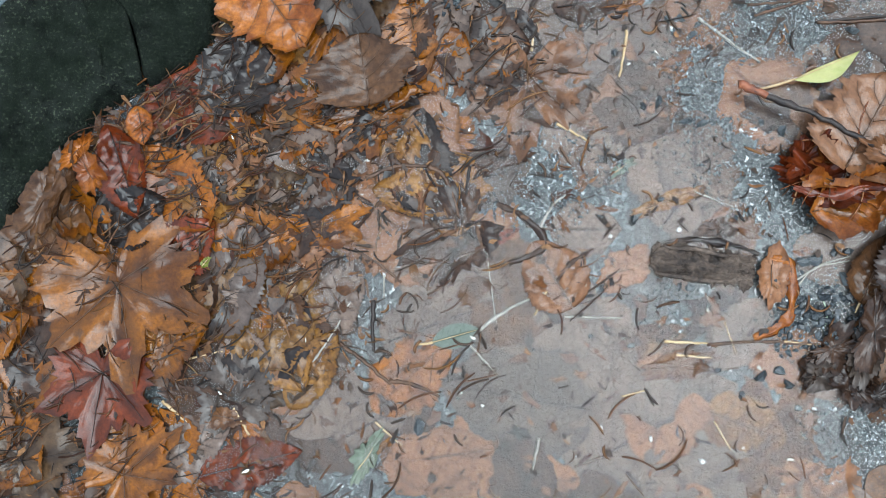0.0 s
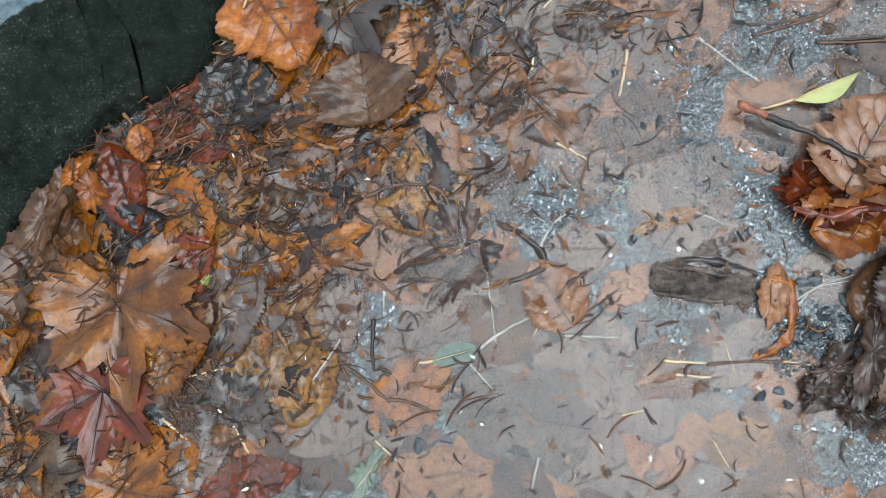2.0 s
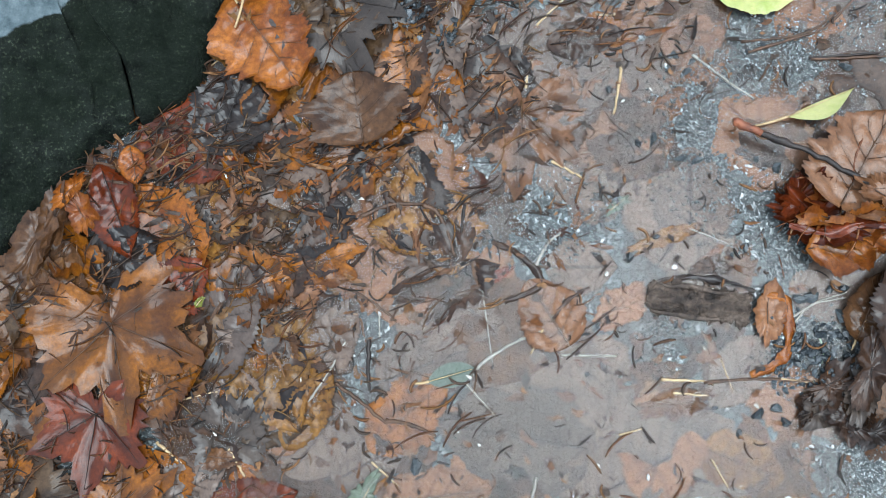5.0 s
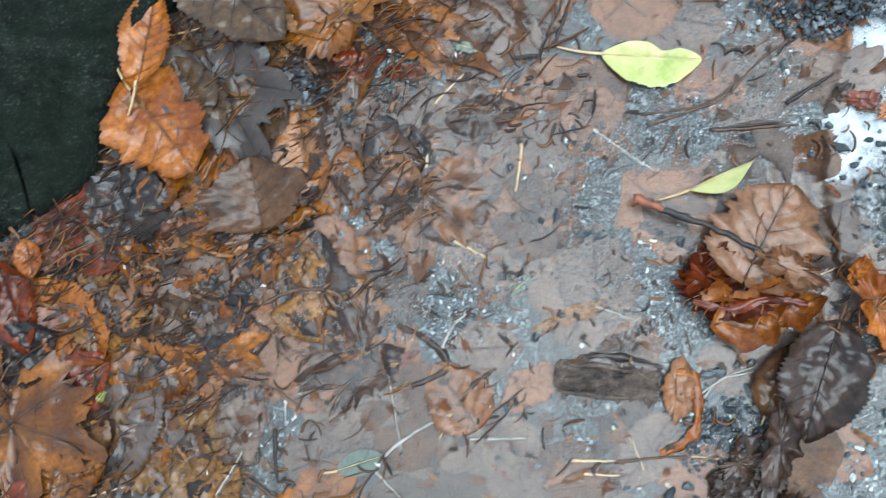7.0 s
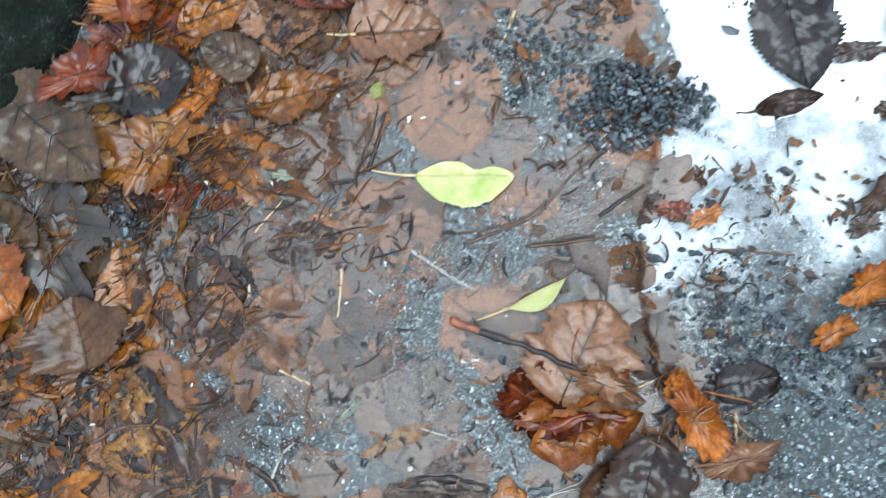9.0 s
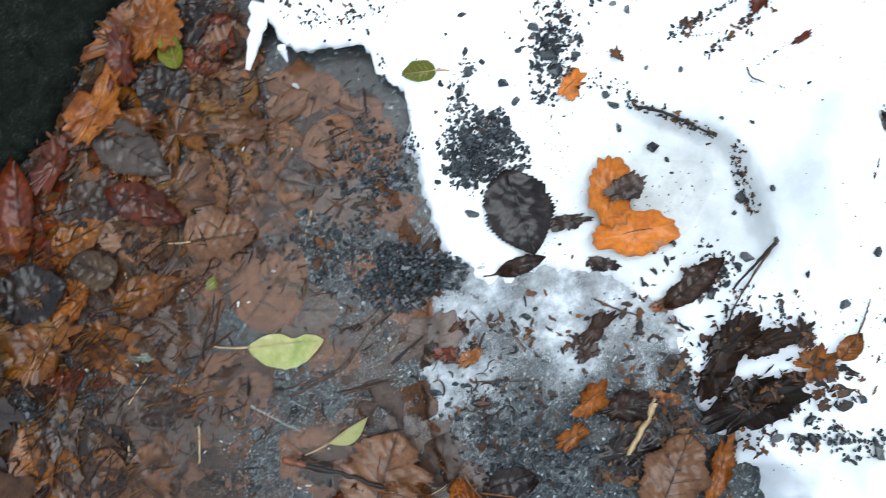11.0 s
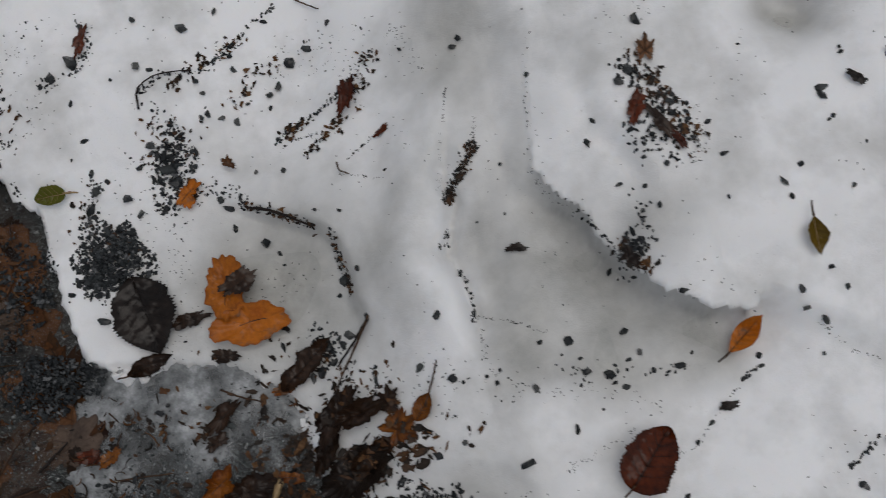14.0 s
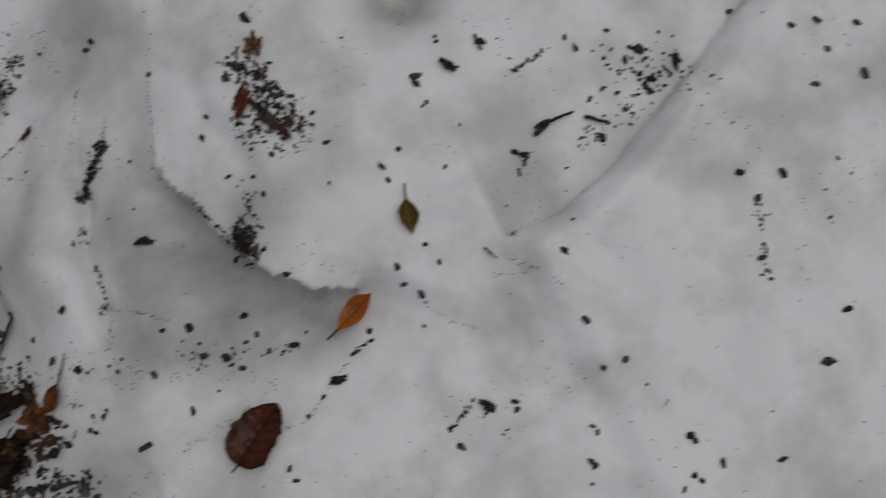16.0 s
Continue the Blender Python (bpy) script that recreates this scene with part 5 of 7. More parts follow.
leaf("scrap", 0.798, 0.495, 62, 0.050, 0.026, "rust", z=0.006, curl=0.006, rag=0.4)
leaf("scrap", 0.822, 0.439, 22, 0.025, 0.009, "rust", z=0.004, rag=0.3)
leaf("elm", 0.672, 0.224, 29, 0.074, 0.028, "brown", z=0.008, curl=0.01, rag=0.25, crumple=1.5)
leaf("scrap", 0.641, 0.209, 2, 0.035, 0.019, "peach", z=0.006, rag=0.3)
leaf("scrap", 0.690, 0.159, 41, 0.085, 0.046, "brown", z=0.008, curl=0.012, rag=0.16, crumple=2.0)
leaf("scrap", 0.716, 0.152, 3, 0.061, 0.039, "brown", z=0.012, curl=0.012, rag=0.16, crumple=2.0)
leaf("scrap", 0.690, 0.094, 18, 0.100, 0.062, "dark", z=0.01, curl=0.014, rag=0.16, crumple=2.2)
leaf("scrap", 0.668, 0.127, 52, 0.063, 0.039, "brown", z=0.008, curl=0.01, rag=0.16, crumple=2.0)
leaf("elm", 0.722, 0.108, 16, 0.060, 0.021, "brown", z=0.008, curl=0.01, rag=0.3)
leaf("maple", 0.759, 0.125, 17, 0.039, 0.037, "orange", z=0.006, curl=0.006, rag=0.2)
leaf("elm", 0.783, 0.135, 45, 0.029, 0.019, "orange", z=0.006, curl=0.006)
leaf("maple", 0.750, 0.158, 82, 0.028, 0.024, "brown", z=0.005, rag=0.3)
leaf("scrap", 0.654, 0.278, -62, 0.039, 0.014, "dark", z=0.005, rag=0.2)
leaf("round", 0.976, 0.023, 39, 0.066, 0.048, "rust", z=0.008, curl=0.006, fold=0.006, rag=0.16, crumple=0.7, stalk=0.014)
leaf("lance", 1.104, 0.106, 29, 0.054, 0.023, "tawny", z=0.01, fold=0.006, rag=0.04, stalk=0.014)
leaf("lance", 1.191, 0.171, -100, 0.039, 0.020, "gold", z=0.008, fold=0.006, rag=0.12, stalk=0.016)
leaf("maple", 1.104, 0.407, 71, 0.027, 0.021, "peach", z=0.004, rag=0.2)
leaf("scrap", 1.073, 0.346, 54, 0.041, 0.020, "rust", z=0.005, rag=0.35)
leaf("scrap", 1.089, 0.325, -68, 0.048, 0.019, "brown", z=0.004, rag=0.4)
leaf("scrap", 1.102, 0.302, -68, 0.030, 0.012, "rust", z=0.004, rag=0.4)
leaf("scrap", 1.020, 0.210, -80, 0.034, 0.016, "brown", z=0.004, rag=0.4)
leaf("scrap", 1.285, 0.309, -56, 0.027, 0.013, "dark", z=0.005, rag=0.2)
leaf("scrap", 1.197, -0.033, -54, 0.023, 0.014, "dark", z=0.005, rag=0.3)
leaf("scrap", 1.065, 0.046, -8, 0.022, 0.012, "dark", z=0.004, rag=0.3)
leaf("scrap", 0.920, 0.260, -15, 0.025, 0.014, "dark", z=0.004, rag=0.3)
leaf("scrap", 0.522, 0.658, 58, 0.042, 0.018, "rust", z=0.004, rag=0.4)
leaf("scrap", 1.353, 0.212, 22, 0.027, 0.014, "brown", z=0.005, rag=0.3)
leaf("scrap", 0.544, 0.127, 38, 0.051, 0.039, "orange", z=0.008, curl=0.01, rag=0.3, crumple=1.5, where='ice')
leaf("scrap", 0.517, 0.093, 18, 0.046, 0.029, "orange", z=0.006, curl=0.01, rag=0.3, where='ice')
leaf("round", 0.613, 0.039, 57, 0.083, 0.067, "peach", z=0.008, curl=0.01, rag=0.2, where='ice')
leaf("scrap", 0.657, 0.032, 59, 0.082, 0.039, "orange", z=0.008, curl=0.012, rag=0.3, crumple=1.5, where='ice')
leaf("elm", 0.445, 0.055, 0, 0.058, 0.035, "dark", z=0.006, where='ice')
leaf("scrap", 0.565, 0.197, 30, 0.054, 0.027, "brown", z=0.005, curl=0.006, rag=0.35, where='ice')
leaf("scrap", 0.554, 0.174, 10, 0.035, 0.021, "brown", z=0.004, rag=0.3, where='ice')
leaf("elm", 0.504, 0.277, 7, 0.052, 0.019, "brown", z=0.006, curl=0.006, where='ice', stalk=0.017)
leaf("scrap", 0.573, 0.114, -2, 0.086, 0.040, "brown", z=0.006, curl=0.01, rag=0.35, crumple=1.8, where='ice')
leaf("scrap", 0.620, 0.113, -31, 0.029, 0.023, "orange", z=0.008, rag=0.3, where='ice')
leaf("scrap", 0.635, 0.205, -14, 0.031, 0.014, "orange", z=0.004, rag=0.3, where='ice')
leaf("scrap", 0.575, 0.066, 10, 0.076, 0.046, "dark", z=0.004, rag=0.3, crumple=1.6, where='ice')

# ---- twigs, stems and stalks ----
stick = twig([(0.220, 0.130), (0.241, 0.120), (0.284, 0.101), (0.322, 0.078)], 0.0034, "black", lift=0.026, label='wet black stick with red bark at one end')
v, f = tube([sum((stick.data.vertices[6 * i + k].co for k in range(6)), Vector()) / 6 for i in range(8)], [0.0039 - 0.0001 * i for i in range(8)], 8, 4)
part("bark", mesh_of("bark", v, f, TWIGS["red"]), stick, "reddish peeling bark")
twig([(0.131, 0.184), (0.131, 0.172), (0.125, 0.142)], 0.0015, "straw")
twig([(0.191, 0.191), (0.217, 0.170), (0.240, 0.153)], 0.0013, "grey")
twig([(0.058, 0.013), (0.069, 0.033), (0.081, 0.043)], 0.0015, "grey")
twig([(0.081, 0.042), (0.095, 0.039), (0.110, 0.045)], 0.0009, "black")
twig([(-0.098, -0.004), (-0.077, -0.016), (-0.058, -0.031)], 0.0017, "brown")
twig([(-0.081, -0.047), (-0.081, -0.069), (-0.080, -0.090)], 0.0020, "black")
twig([(-0.132, -0.099), (-0.118, -0.079), (-0.108, -0.063)], 0.0012, "grey")
twig([(-0.109, -0.083), (-0.086, -0.100), (-0.065, -0.117)], 0.0020, "brown")
twig([(-0.066, -0.114), (-0.047, -0.117), (-0.024, -0.126)], 0.0019, "brown")
twig([(0.009, -0.071), (0.034, -0.053), (0.063, -0.039)], 0.0015, "grey")
twig([(0.065, -0.038), (0.055, -0.058)], 0.0011, "straw")
twig([(0.080, -0.059), (0.126, -0.060)], 0.0011, "grey")
twig([(-0.035, -0.042), (-0.019, -0.032), (-0.007, -0.019)], 0.0011, "brown")
twig([(-0.212, 0.049), (-0.163, 0.059), (-0.111, 0.073)], 0.0014, "red")
twig([(-0.316, 0.099), (-0.290, 0.105), (-0.262, 0.111)], 0.0015, "straw")
twig([(-0.308, 0.071), (-0.290, 0.082), (-0.268, 0.089)], 0.0010, "straw")
twig([(-0.317, 0.020), (-0.314, -0.018)], 0.0013, "red")
twig([(-0.279, -0.107), (-0.249, -0.100), (-0.211, -0.091)], 0.0012, "straw")
twig([(-0.380, -0.105), (-0.345, -0.093)], 0.0013, "straw")
twig([(-0.414, -0.055), (-0.380, -0.040)], 0.0015, "straw")
twig([(-0.377, -0.161), (-0.373, -0.117)], 0.0013, "straw")
twig([(-0.263, -0.134), (-0.237, -0.155)], 0.0016, "straw")
twig([(-0.200, -0.139), (-0.186, -0.162)], 0.0015, "straw")
twig([(0.059, -0.159), (0.056, -0.174), (0.053, -0.189)], 0.0014, "grey")
twig([(0.161, -0.079), (0.196, -0.080)], 0.0014, "straw")
twig([(0.196, -0.081), (0.237, -0.078), (0.282, -0.080)], 0.0015, "brown")
twig([(0.267, -0.034), (0.283, -0.017), (0.310, -0.008)], 0.0009, "grey")
twig([(0.231, 0.201), (0.267, 0.204), (0.290, 0.210), (0.306, 0.222)], 0.0014, "brown")
twig([(0.285, 0.186), (0.312, 0.187), (0.342, 0.189)], 0.0014, "black")
twig([(0.073, 0.103), (0.100, 0.088)], 0.0015, "straw")
twig([(0.076, 0.083), (0.085, 0.068)], 0.0015, "brown")
twig([(0.000, 0.067), (-0.003, 0.042)], 0.0015, "black")
twig([(0.187, 0.045), (0.218, 0.032)], 0.0007, "grey")
twig([(0.015, -0.006), (0.020, -0.044), (0.024, -0.072)], 0.0007, "grey")
twig([(-0.000, -0.082), (0.025, -0.109)], 0.0011, "grey")
twig([(-0.045, -0.073), (-0.009, -0.084)], 0.0008, "brown")
twig([(-0.072, -0.025), (-0.072, -0.045)], 0.0008, "grey")
twig([(-0.035, 0.067), (-0.020, 0.057), (-0.008, 0.023)], 0.0024, "brown")
twig([(-0.088, 0.057), (-0.064, 0.067), (-0.035, 0.067)], 0.0023, "brown")
twig([(-0.371, -0.087), (-0.356, -0.092)], 0.0012, "black")
twig([(-0.335, -0.087), (-0.323, -0.111)], 0.0012, "black")
twig([(-0.240, -0.046), (-0.234, -0.085), (-0.208, -0.123)], 0.0012, "black")
twig([(-0.065, 0.125), (-0.045, 0.101), (-0.034, 0.081)], 0.0012, "black")
twig([(-0.065, 0.150), (-0.043, 0.170)], 0.0012, "brown")
twig([(-0.136, 0.231), (-0.134, 0.176)], 0.0012, "brown")
twig([(-0.236, 0.180), (-0.201, 0.204)], 0.0010, "straw")
twig([(0.257, -0.078), (0.282, -0.080)], 0.0011, "straw")
twig([(0.210, -0.062), (0.219, -0.088)], 0.0007, "straw")
twig([(0.201, -0.143), (0.214, -0.166)], 0.0007, "straw")
twig([(0.127, -0.124), (0.146, -0.119)], 0.0009, "straw")
twig([(0.313, -0.054), (0.336, -0.008)], 0.0009, "straw")
twig([(0.164, -0.089), (0.199, -0.092)], 0.0010, "straw")
twig([(-0.023, -0.148), (-0.013, -0.150)], 0.0011, "black")
twig([(-0.078, -0.149), (-0.056, -0.168)], 0.0010, "straw")
twig([(0.236, 0.192), (0.270, 0.202), (0.298, 0.211), (0.325, 0.237), (0.353, 0.258)], 0.0014, "brown")
twig([(0.287, 0.185), (0.319, 0.185), (0.356, 0.186)], 0.0014, "brown")
twig([(0.161, 0.261), (0.171, 0.285), (0.180, 0.309)], 0.0019, "black")
twig([(-0.185, 0.287), (-0.159, 0.290), (-0.133, 0.295)], 0.0015, "straw")
twig([(0.061, 0.219), (0.086, 0.243)], 0.0011, "straw")
twig([(0.347, 0.204), (0.366, 0.215), (0.386, 0.226)], 0.0018, "black")
twig([(0.426, 0.044), (0.466, 0.035)], 0.0014, "brown")
twig([(0.437, 0.039), (0.435, 0.008)], 0.0017, "straw")
twig([(0.325, -0.052), (0.347, -0.018), (0.372, 0.016)], 0.0010, "straw")
twig([(0.261, -0.032), (0.285, -0.017), (0.310, -0.012)], 0.0009, "grey")
twig([(0.089, 0.343), (0.131, 0.346)], 0.0011, "straw")
twig([(0.165, 0.304), (0.157, 0.257)], 0.0015, "brown")
twig([(0.083, 0.359), (0.085, 0.330)], 0.0015, "straw")
twig([(0.045, 0.194), (0.073, 0.197)], 0.0011, "brown")
twig([(-0.060, 0.259), (-0.042, 0.282)], 0.0010, "brown")
twig([(0.314, 0.245), (0.348, 0.265)], 0.0007, "brown")
twig([(0.441, 0.242), (0.450, 0.228)], 0.0010, "brown")
twig([(0.349, 0.058), (0.377, 0.068)], 0.0009, "straw")
twig([(0.478, 0.275), (0.496, 0.279)], 0.0010, "black")
twig([(0.428, 0.168), (0.462, 0.163), (0.496, 0.157)], 0.0012, "brown")
twig([(0.610, 0.116), (0.592, 0.092), (0.569, 0.064)], 0.0041, "straw", lift=0.006, label='pale broken stick on wet gritty ice')
twig([(0.752, 0.246), (0.724, 0.217), (0.702, 0.193)], 0.0016, "brown")
twig([(0.702, 0.193), (0.682, 0.163), (0.664, 0.143)], 0.0012, "black")
twig([(0.576, 0.221), (0.610, 0.201)], 0.0012, "brown")
twig([(0.156, 0.271), (0.168, 0.294), (0.174, 0.317)], 0.0014, "black")
twig([(0.569, 0.556), (0.573, 0.581), (0.596, 0.591), (0.637, 0.584)], 0.0014, "black")
twig([(0.656, 0.412), (0.686, 0.394), (0.717, 0.367)], 0.0019, "black")
twig([(1.322, 0.327), (1.323, 0.308)], 0.0017, "black")
twig([(0.785, 0.134), (0.802, 0.161), (0.809, 0.174)], 0.0012, "brown")
twig([(0.569, 0.228), (0.597, 0.207)], 0.0012, "brown")
twig([(0.750, 0.244), (0.726, 0.225), (0.703, 0.208)], 0.0019, "black")
twig([(0.770, 0.642), (0.795, 0.617)], 0.0012, "brown")
twig([(0.766, 0.424), (0.767, 0.412), (0.776, 0.403)], 0.0012, "brown")
twig([(1.352, 0.213), (1.389, 0.215)], 0.0022, "black")
twig([(1.398, 0.207), (1.423, 0.192)], 0.0023, "black")
twig([(1.251, 0.114), (1.258, 0.100)], 0.0013, "black")

# ---- grit streaks on the snow ----
streak([(0.573, 0.577), (0.596, 0.591), (0.637, 0.584), (0.665, 0.594), (0.703, 0.620)], 0.0025, 110, 302)
streak([(0.665, 0.594), (0.710, 0.626), (0.746, 0.647)], 0.0015, 40, 303)
streak([(0.648, 0.419), (0.686, 0.394), (0.717, 0.367)], 0.0018, 70, 304)
streak([(0.738, 0.349), (0.737, 0.324), (0.738, 0.290)], 0.0022, 60, 305)
streak([(0.866, 0.335), (0.885, 0.353), (0.912, 0.378)], 0.003, 130, 306)
streak([(0.862, 0.343), (0.875, 0.380), (0.894, 0.425), (0.904, 0.448)], 0.001, 45, 307, (0.0004, 0.0011))
streak([(0.913, 0.380), (0.922, 0.407)], 0.0012, 25, 308, (0.0004, 0.0011))
streak([(0.858, 0.258), (0.862, 0.226), (0.856, 0.200)], 0.0013, 45, 309)
streak([(0.859, 0.205), (0.876, 0.197), (0.899, 0.183), (0.923, 0.166)], 0.0013, 40, 310, (0.0004, 0.0011))
streak([(0.861, 0.188), (0.857, 0.164), (0.861, 0.138)], 0.002, 25, 311, (0.0004, 0.0011))
streak([(0.766, 0.409), (0.789, 0.396), (0.815, 0.381)], 0.0008, 20, 312, (0.0004, 0.0011))
streak([(0.778, 0.425), (0.804, 0.437), (0.831, 0.441)], 0.0012, 40, 313, (0.0004, 0.0011))
streak([(0.704, 0.478), (0.720, 0.487), (0.738, 0.489)], 0.0018, 35, 314)
streak([(0.746, 0.491), (0.771, 0.498), (0.796, 0.508), (0.838, 0.533)], 0.0025, 80, 315)
streak([(0.727, 0.473), (0.756, 0.471)], 0.0015, 30, 316, (0.0004, 0.0011))
streak([(1.348, 0.280), (1.366, 0.284), (1.388, 0.291)], 0.0014, 40, 317)
streak([(1.316, 0.181), (1.332, 0.195)], 0.0014, 20, 318)
streak([(1.087, 0.066), (1.110, 0.074)], 0.0012, 20, 319)
streak([(1.078, 0.059), (1.047, 0.038), (1.023, 0.020), (0.994, 0.018)], 0.0012, 40, 320, (0.0004, 0.0011))
streak([(1.151, -0.043), (1.170, -0.032), (1.189, -0.021)], 0.0012, 30, 321)
streak([(1.170, 0.094), (1.179, 0.080), (1.196, 0.057), (1.214, 0.047)], 0.001, 30, 322, (0.0004, 0.0011))
streak([(1.250, 0.088), (1.264, 0.081), (1.283, 0.076)], 0.001, 14, 323, (0.0004, 0.0011))
streak([(0.847, 0.284), (0.860, 0.305)], 0.0016, 25, 324)
streak([(1.004, 0.473), (0.986, 0.434), (0.970, 0.372), (0.959, 0.330), (0.966, 0.298), (0.987, 0.270)], 0.0018, 60, 325, (0.0004, 0.0011))
streak([(0.987, 0.270), (1.008, 0.227), (1.015, 0.203)], 0.0018, 40, 326)
streak([(0.880, 0.123), (0.911, 0.110), (0.962, 0.091), (1.010, 0.061)], 0.006, 50, 327, (0.0004, 0.0011))
streak([(0.912, 0.133), (0.938, 0.122), (0.969, 0.110), (1.034, 0.095)], 0.006, 40, 328)
streak([(0.898, 0.034), (0.928, 0.041), (0.971, 0.050)], 0.003, 40, 329, (0.0004, 0.0011))
streak([(1.046, 0.267), (1.039, 0.224), (1.024, 0.205)], 0.004, 60, 330)
streak([(1.133, 0.333), (1.120, 0.287), (1.103, 0.281)], 0.003, 40, 331, (0.0004, 0.0011))
streak([(0.691, 0.260), (0.669, 0.228), (0.633, 0.202)], 0.006, 60, 332)
streak([(0.721, 0.207), (0.683, 0.170), (0.650, 0.144)], 0.006, 60, 333)
streak([(0.742, 0.192), (0.739, 0.162)], 0.0015, 20, 334)
streak([(0.716, 0.090), (0.751, 0.066), (0.793, 0.035)], 0.006, 60, 335)
streak([(0.869, 0.548), (0.873, 0.514), (0.886, 0.482)], 0.006, 50, 336, (0.0004, 0.0011))
streak([(0.528, 0.683), (0.527, 0.645), (0.503, 0.634)], 0.004, 50, 337)
streak([(0.580, 0.549), (0.592, 0.516), (0.575, 0.489)], 0.006, 70, 338)
streak([(0.583, 0.458), (0.629, 0.442), (0.652, 0.422)], 0.005, 60, 339)
streak([(0.496, 0.500), (0.481, 0.478), (0.473, 0.460)], 0.005, 50, 340)
streak([(1.268, 0.096), (1.297, 0.070), (1.310, 0.047)], 0.0012, 25, 341, (0.0004, 0.0011))
streak([(1.385, 0.187), (1.411, 0.190), (1.455, 0.193), (1.482, 0.215)], 0.008, 60, 342)
streak([(1.527, 0.061), (1.515, 0.023), (1.507, -0.016)], 0.003, 30, 343)
streak([(0.326, 0.694), (0.293, 0.656), (0.322, 0.583), (0.345, 0.570)], 0.006, 70, 344)
streak([(0.328, 0.581), (0.363, 0.567), (0.393, 0.565), (0.420, 0.570)], 0.004, 50, 345)
streak([(0.390, 0.601), (0.411, 0.608), (0.420, 0.632)], 0.003, 40, 346)
streak([(0.464, 0.619), (0.477, 0.621), (0.510, 0.625), (0.508, 0.642)], 0.004, 50, 347)
streak([(0.405, 0.517), (0.403, 0.500), (0.406, 0.528)], 0.002, 20, 348)
streak([(0.406, 0.447), (0.419, 0.426), (0.419, 0.408)], 0.004, 50, 349)

# ---- stone chips ----
grit(-0.041, -0.152, 0.0061)
grit(0.231, 0.029, 0.0047)
grit(0.220, 0.022, 0.0035)
grit(0.239, -0.106, 0.0053)
grit(0.253, -0.101, 0.0053)
grit(0.260, -0.113, 0.0049)
grit(0.274, -0.013, 0.0057)
grit(0.298, -0.005, 0.0044)
grit(0.305, -0.026, 0.0054)
grit(0.136, 0.021, 0.0047)
grit(0.158, 0.038, 0.0035)
grit(0.165, 0.191, 0.0042)
grit(0.176, 0.191, 0.0042)
grit(0.172, 0.181, 0.0047)
grit(0.121, 0.163, 0.0044)
grit(0.193, 0.102, 0.0053)
grit(0.181, 0.104, 0.0056)
grit(0.257, 0.095, 0.0057)
grit(0.241, 0.102, 0.0040)
grit(0.023, 0.036, 0.0037)
grit(-0.069, 0.066, 0.0029)
grit(0.158, 0.121, 0.0047)
grit(0.146, 0.117, 0.0037)
grit(0.202, 0.104, 0.0042)
grit(0.273, -0.043, 0.0040)
grit(0.287, -0.041, 0.0035)
grit(0.300, -0.054, 0.0044)
grit(0.309, -0.041, 0.0040)
grit(0.309, -0.059, 0.0042)
grit(0.269, -0.064, 0.0044)
grit(0.262, -0.073, 0.0040)
grit(0.282, -0.062, 0.0035)
grit(0.192, -0.097, 0.0035)
grit(0.205, -0.102, 0.0037)
grit(0.223, -0.122, 0.0031)
grit(0.183, -0.035, 0.0040)
grit(0.174, -0.033, 0.0035)
grit(0.312, 0.179, 0.0044)
grit(0.249, 0.197, 0.0040)
grit(0.235, 0.192, 0.0042)
grit(-0.144, 0.143, 0.0049)
grit(0.287, -0.036, 0.0035)
grit(0.061, 0.139, 0.0037)
grit(0.097, -0.038, 0.0033)
grit(0.111, -0.036, 0.0037)
grit(-0.136, 0.087, 0.0029, True)
grit(0.235, 0.097, 0.0026, True)
grit(0.225, 0.096, 0.0021, True)
grit(-0.072, -0.025, 0.0022, True)
grit(-0.156, -0.122, 0.0015, True)
grit(-0.320, -0.118, 0.0020, True)
grit(0.012, -0.134, 0.0015, True)
grit(-0.006, -0.123, 0.0015, True)
grit(-0.253, -0.156, 0.0029, True)
grit(0.178, -0.165, 0.0018, True)
grit(0.172, 0.181, 0.0022, True)
grit(-0.251, -0.024, 0.0023, True)
grit(-0.112, 0.043, 0.0020, True)
grit(0.281, -0.132, 0.0023, True)
grit(0.297, -0.132, 0.0017, True)
grit(0.214, -0.102, 0.0019, True)
grit(-0.013, -0.125, 0.0012, True)
grit(-0.346, 0.185, 0.0017, True)
grit(0.109, -0.150, 0.0029, True)
grit(0.150, -0.158, 0.0025, True)
grit(0.191, -0.176, 0.0029, True)
grit(0.090, -0.174, 0.0028, True)
grit(-0.026, 0.351, 0.0025, True)
grit(0.005, 0.353, 0.0022, True)
grit(0.065, 0.264, 0.0028, True)
grit(0.112, 0.247, 0.0022, True)
grit(-0.011, 0.229, 0.0025, True)
grit(0.138, 0.323, 0.0022, True)
grit(0.289, 0.306, 0.0021, True)
grit(0.390, 0.281, 0.0021, True)
grit(0.242, 0.327, 0.0024, True)
grit(0.294, 0.043, 0.0023, True)
grit(0.174, 0.014, 0.0023, True)
grit(0.118, 0.008, 0.0022, True)
grit(0.316, 0.177, 0.0053)
grit(0.379, 0.183, 0.0038)
grit(0.364, 0.161, 0.0034)
grit(0.388, 0.166, 0.0057)
grit(0.348, 0.235, 0.0044)
grit(0.453, 0.163, 0.0054)
grit(0.287, 0.306, 0.0053)
grit(0.078, 0.323, 0.0056)
grit(0.082, 0.308, 0.0042)
grit(0.112, 0.215, 0.0047)
grit(0.185, 0.177, 0.0040)
grit(0.172, 0.190, 0.0040)
grit(0.190, 0.186, 0.0035)
grit(0.389, 0.002, 0.0038)
grit(0.283, -0.012, 0.0062)
grit(0.308, -0.005, 0.0053)
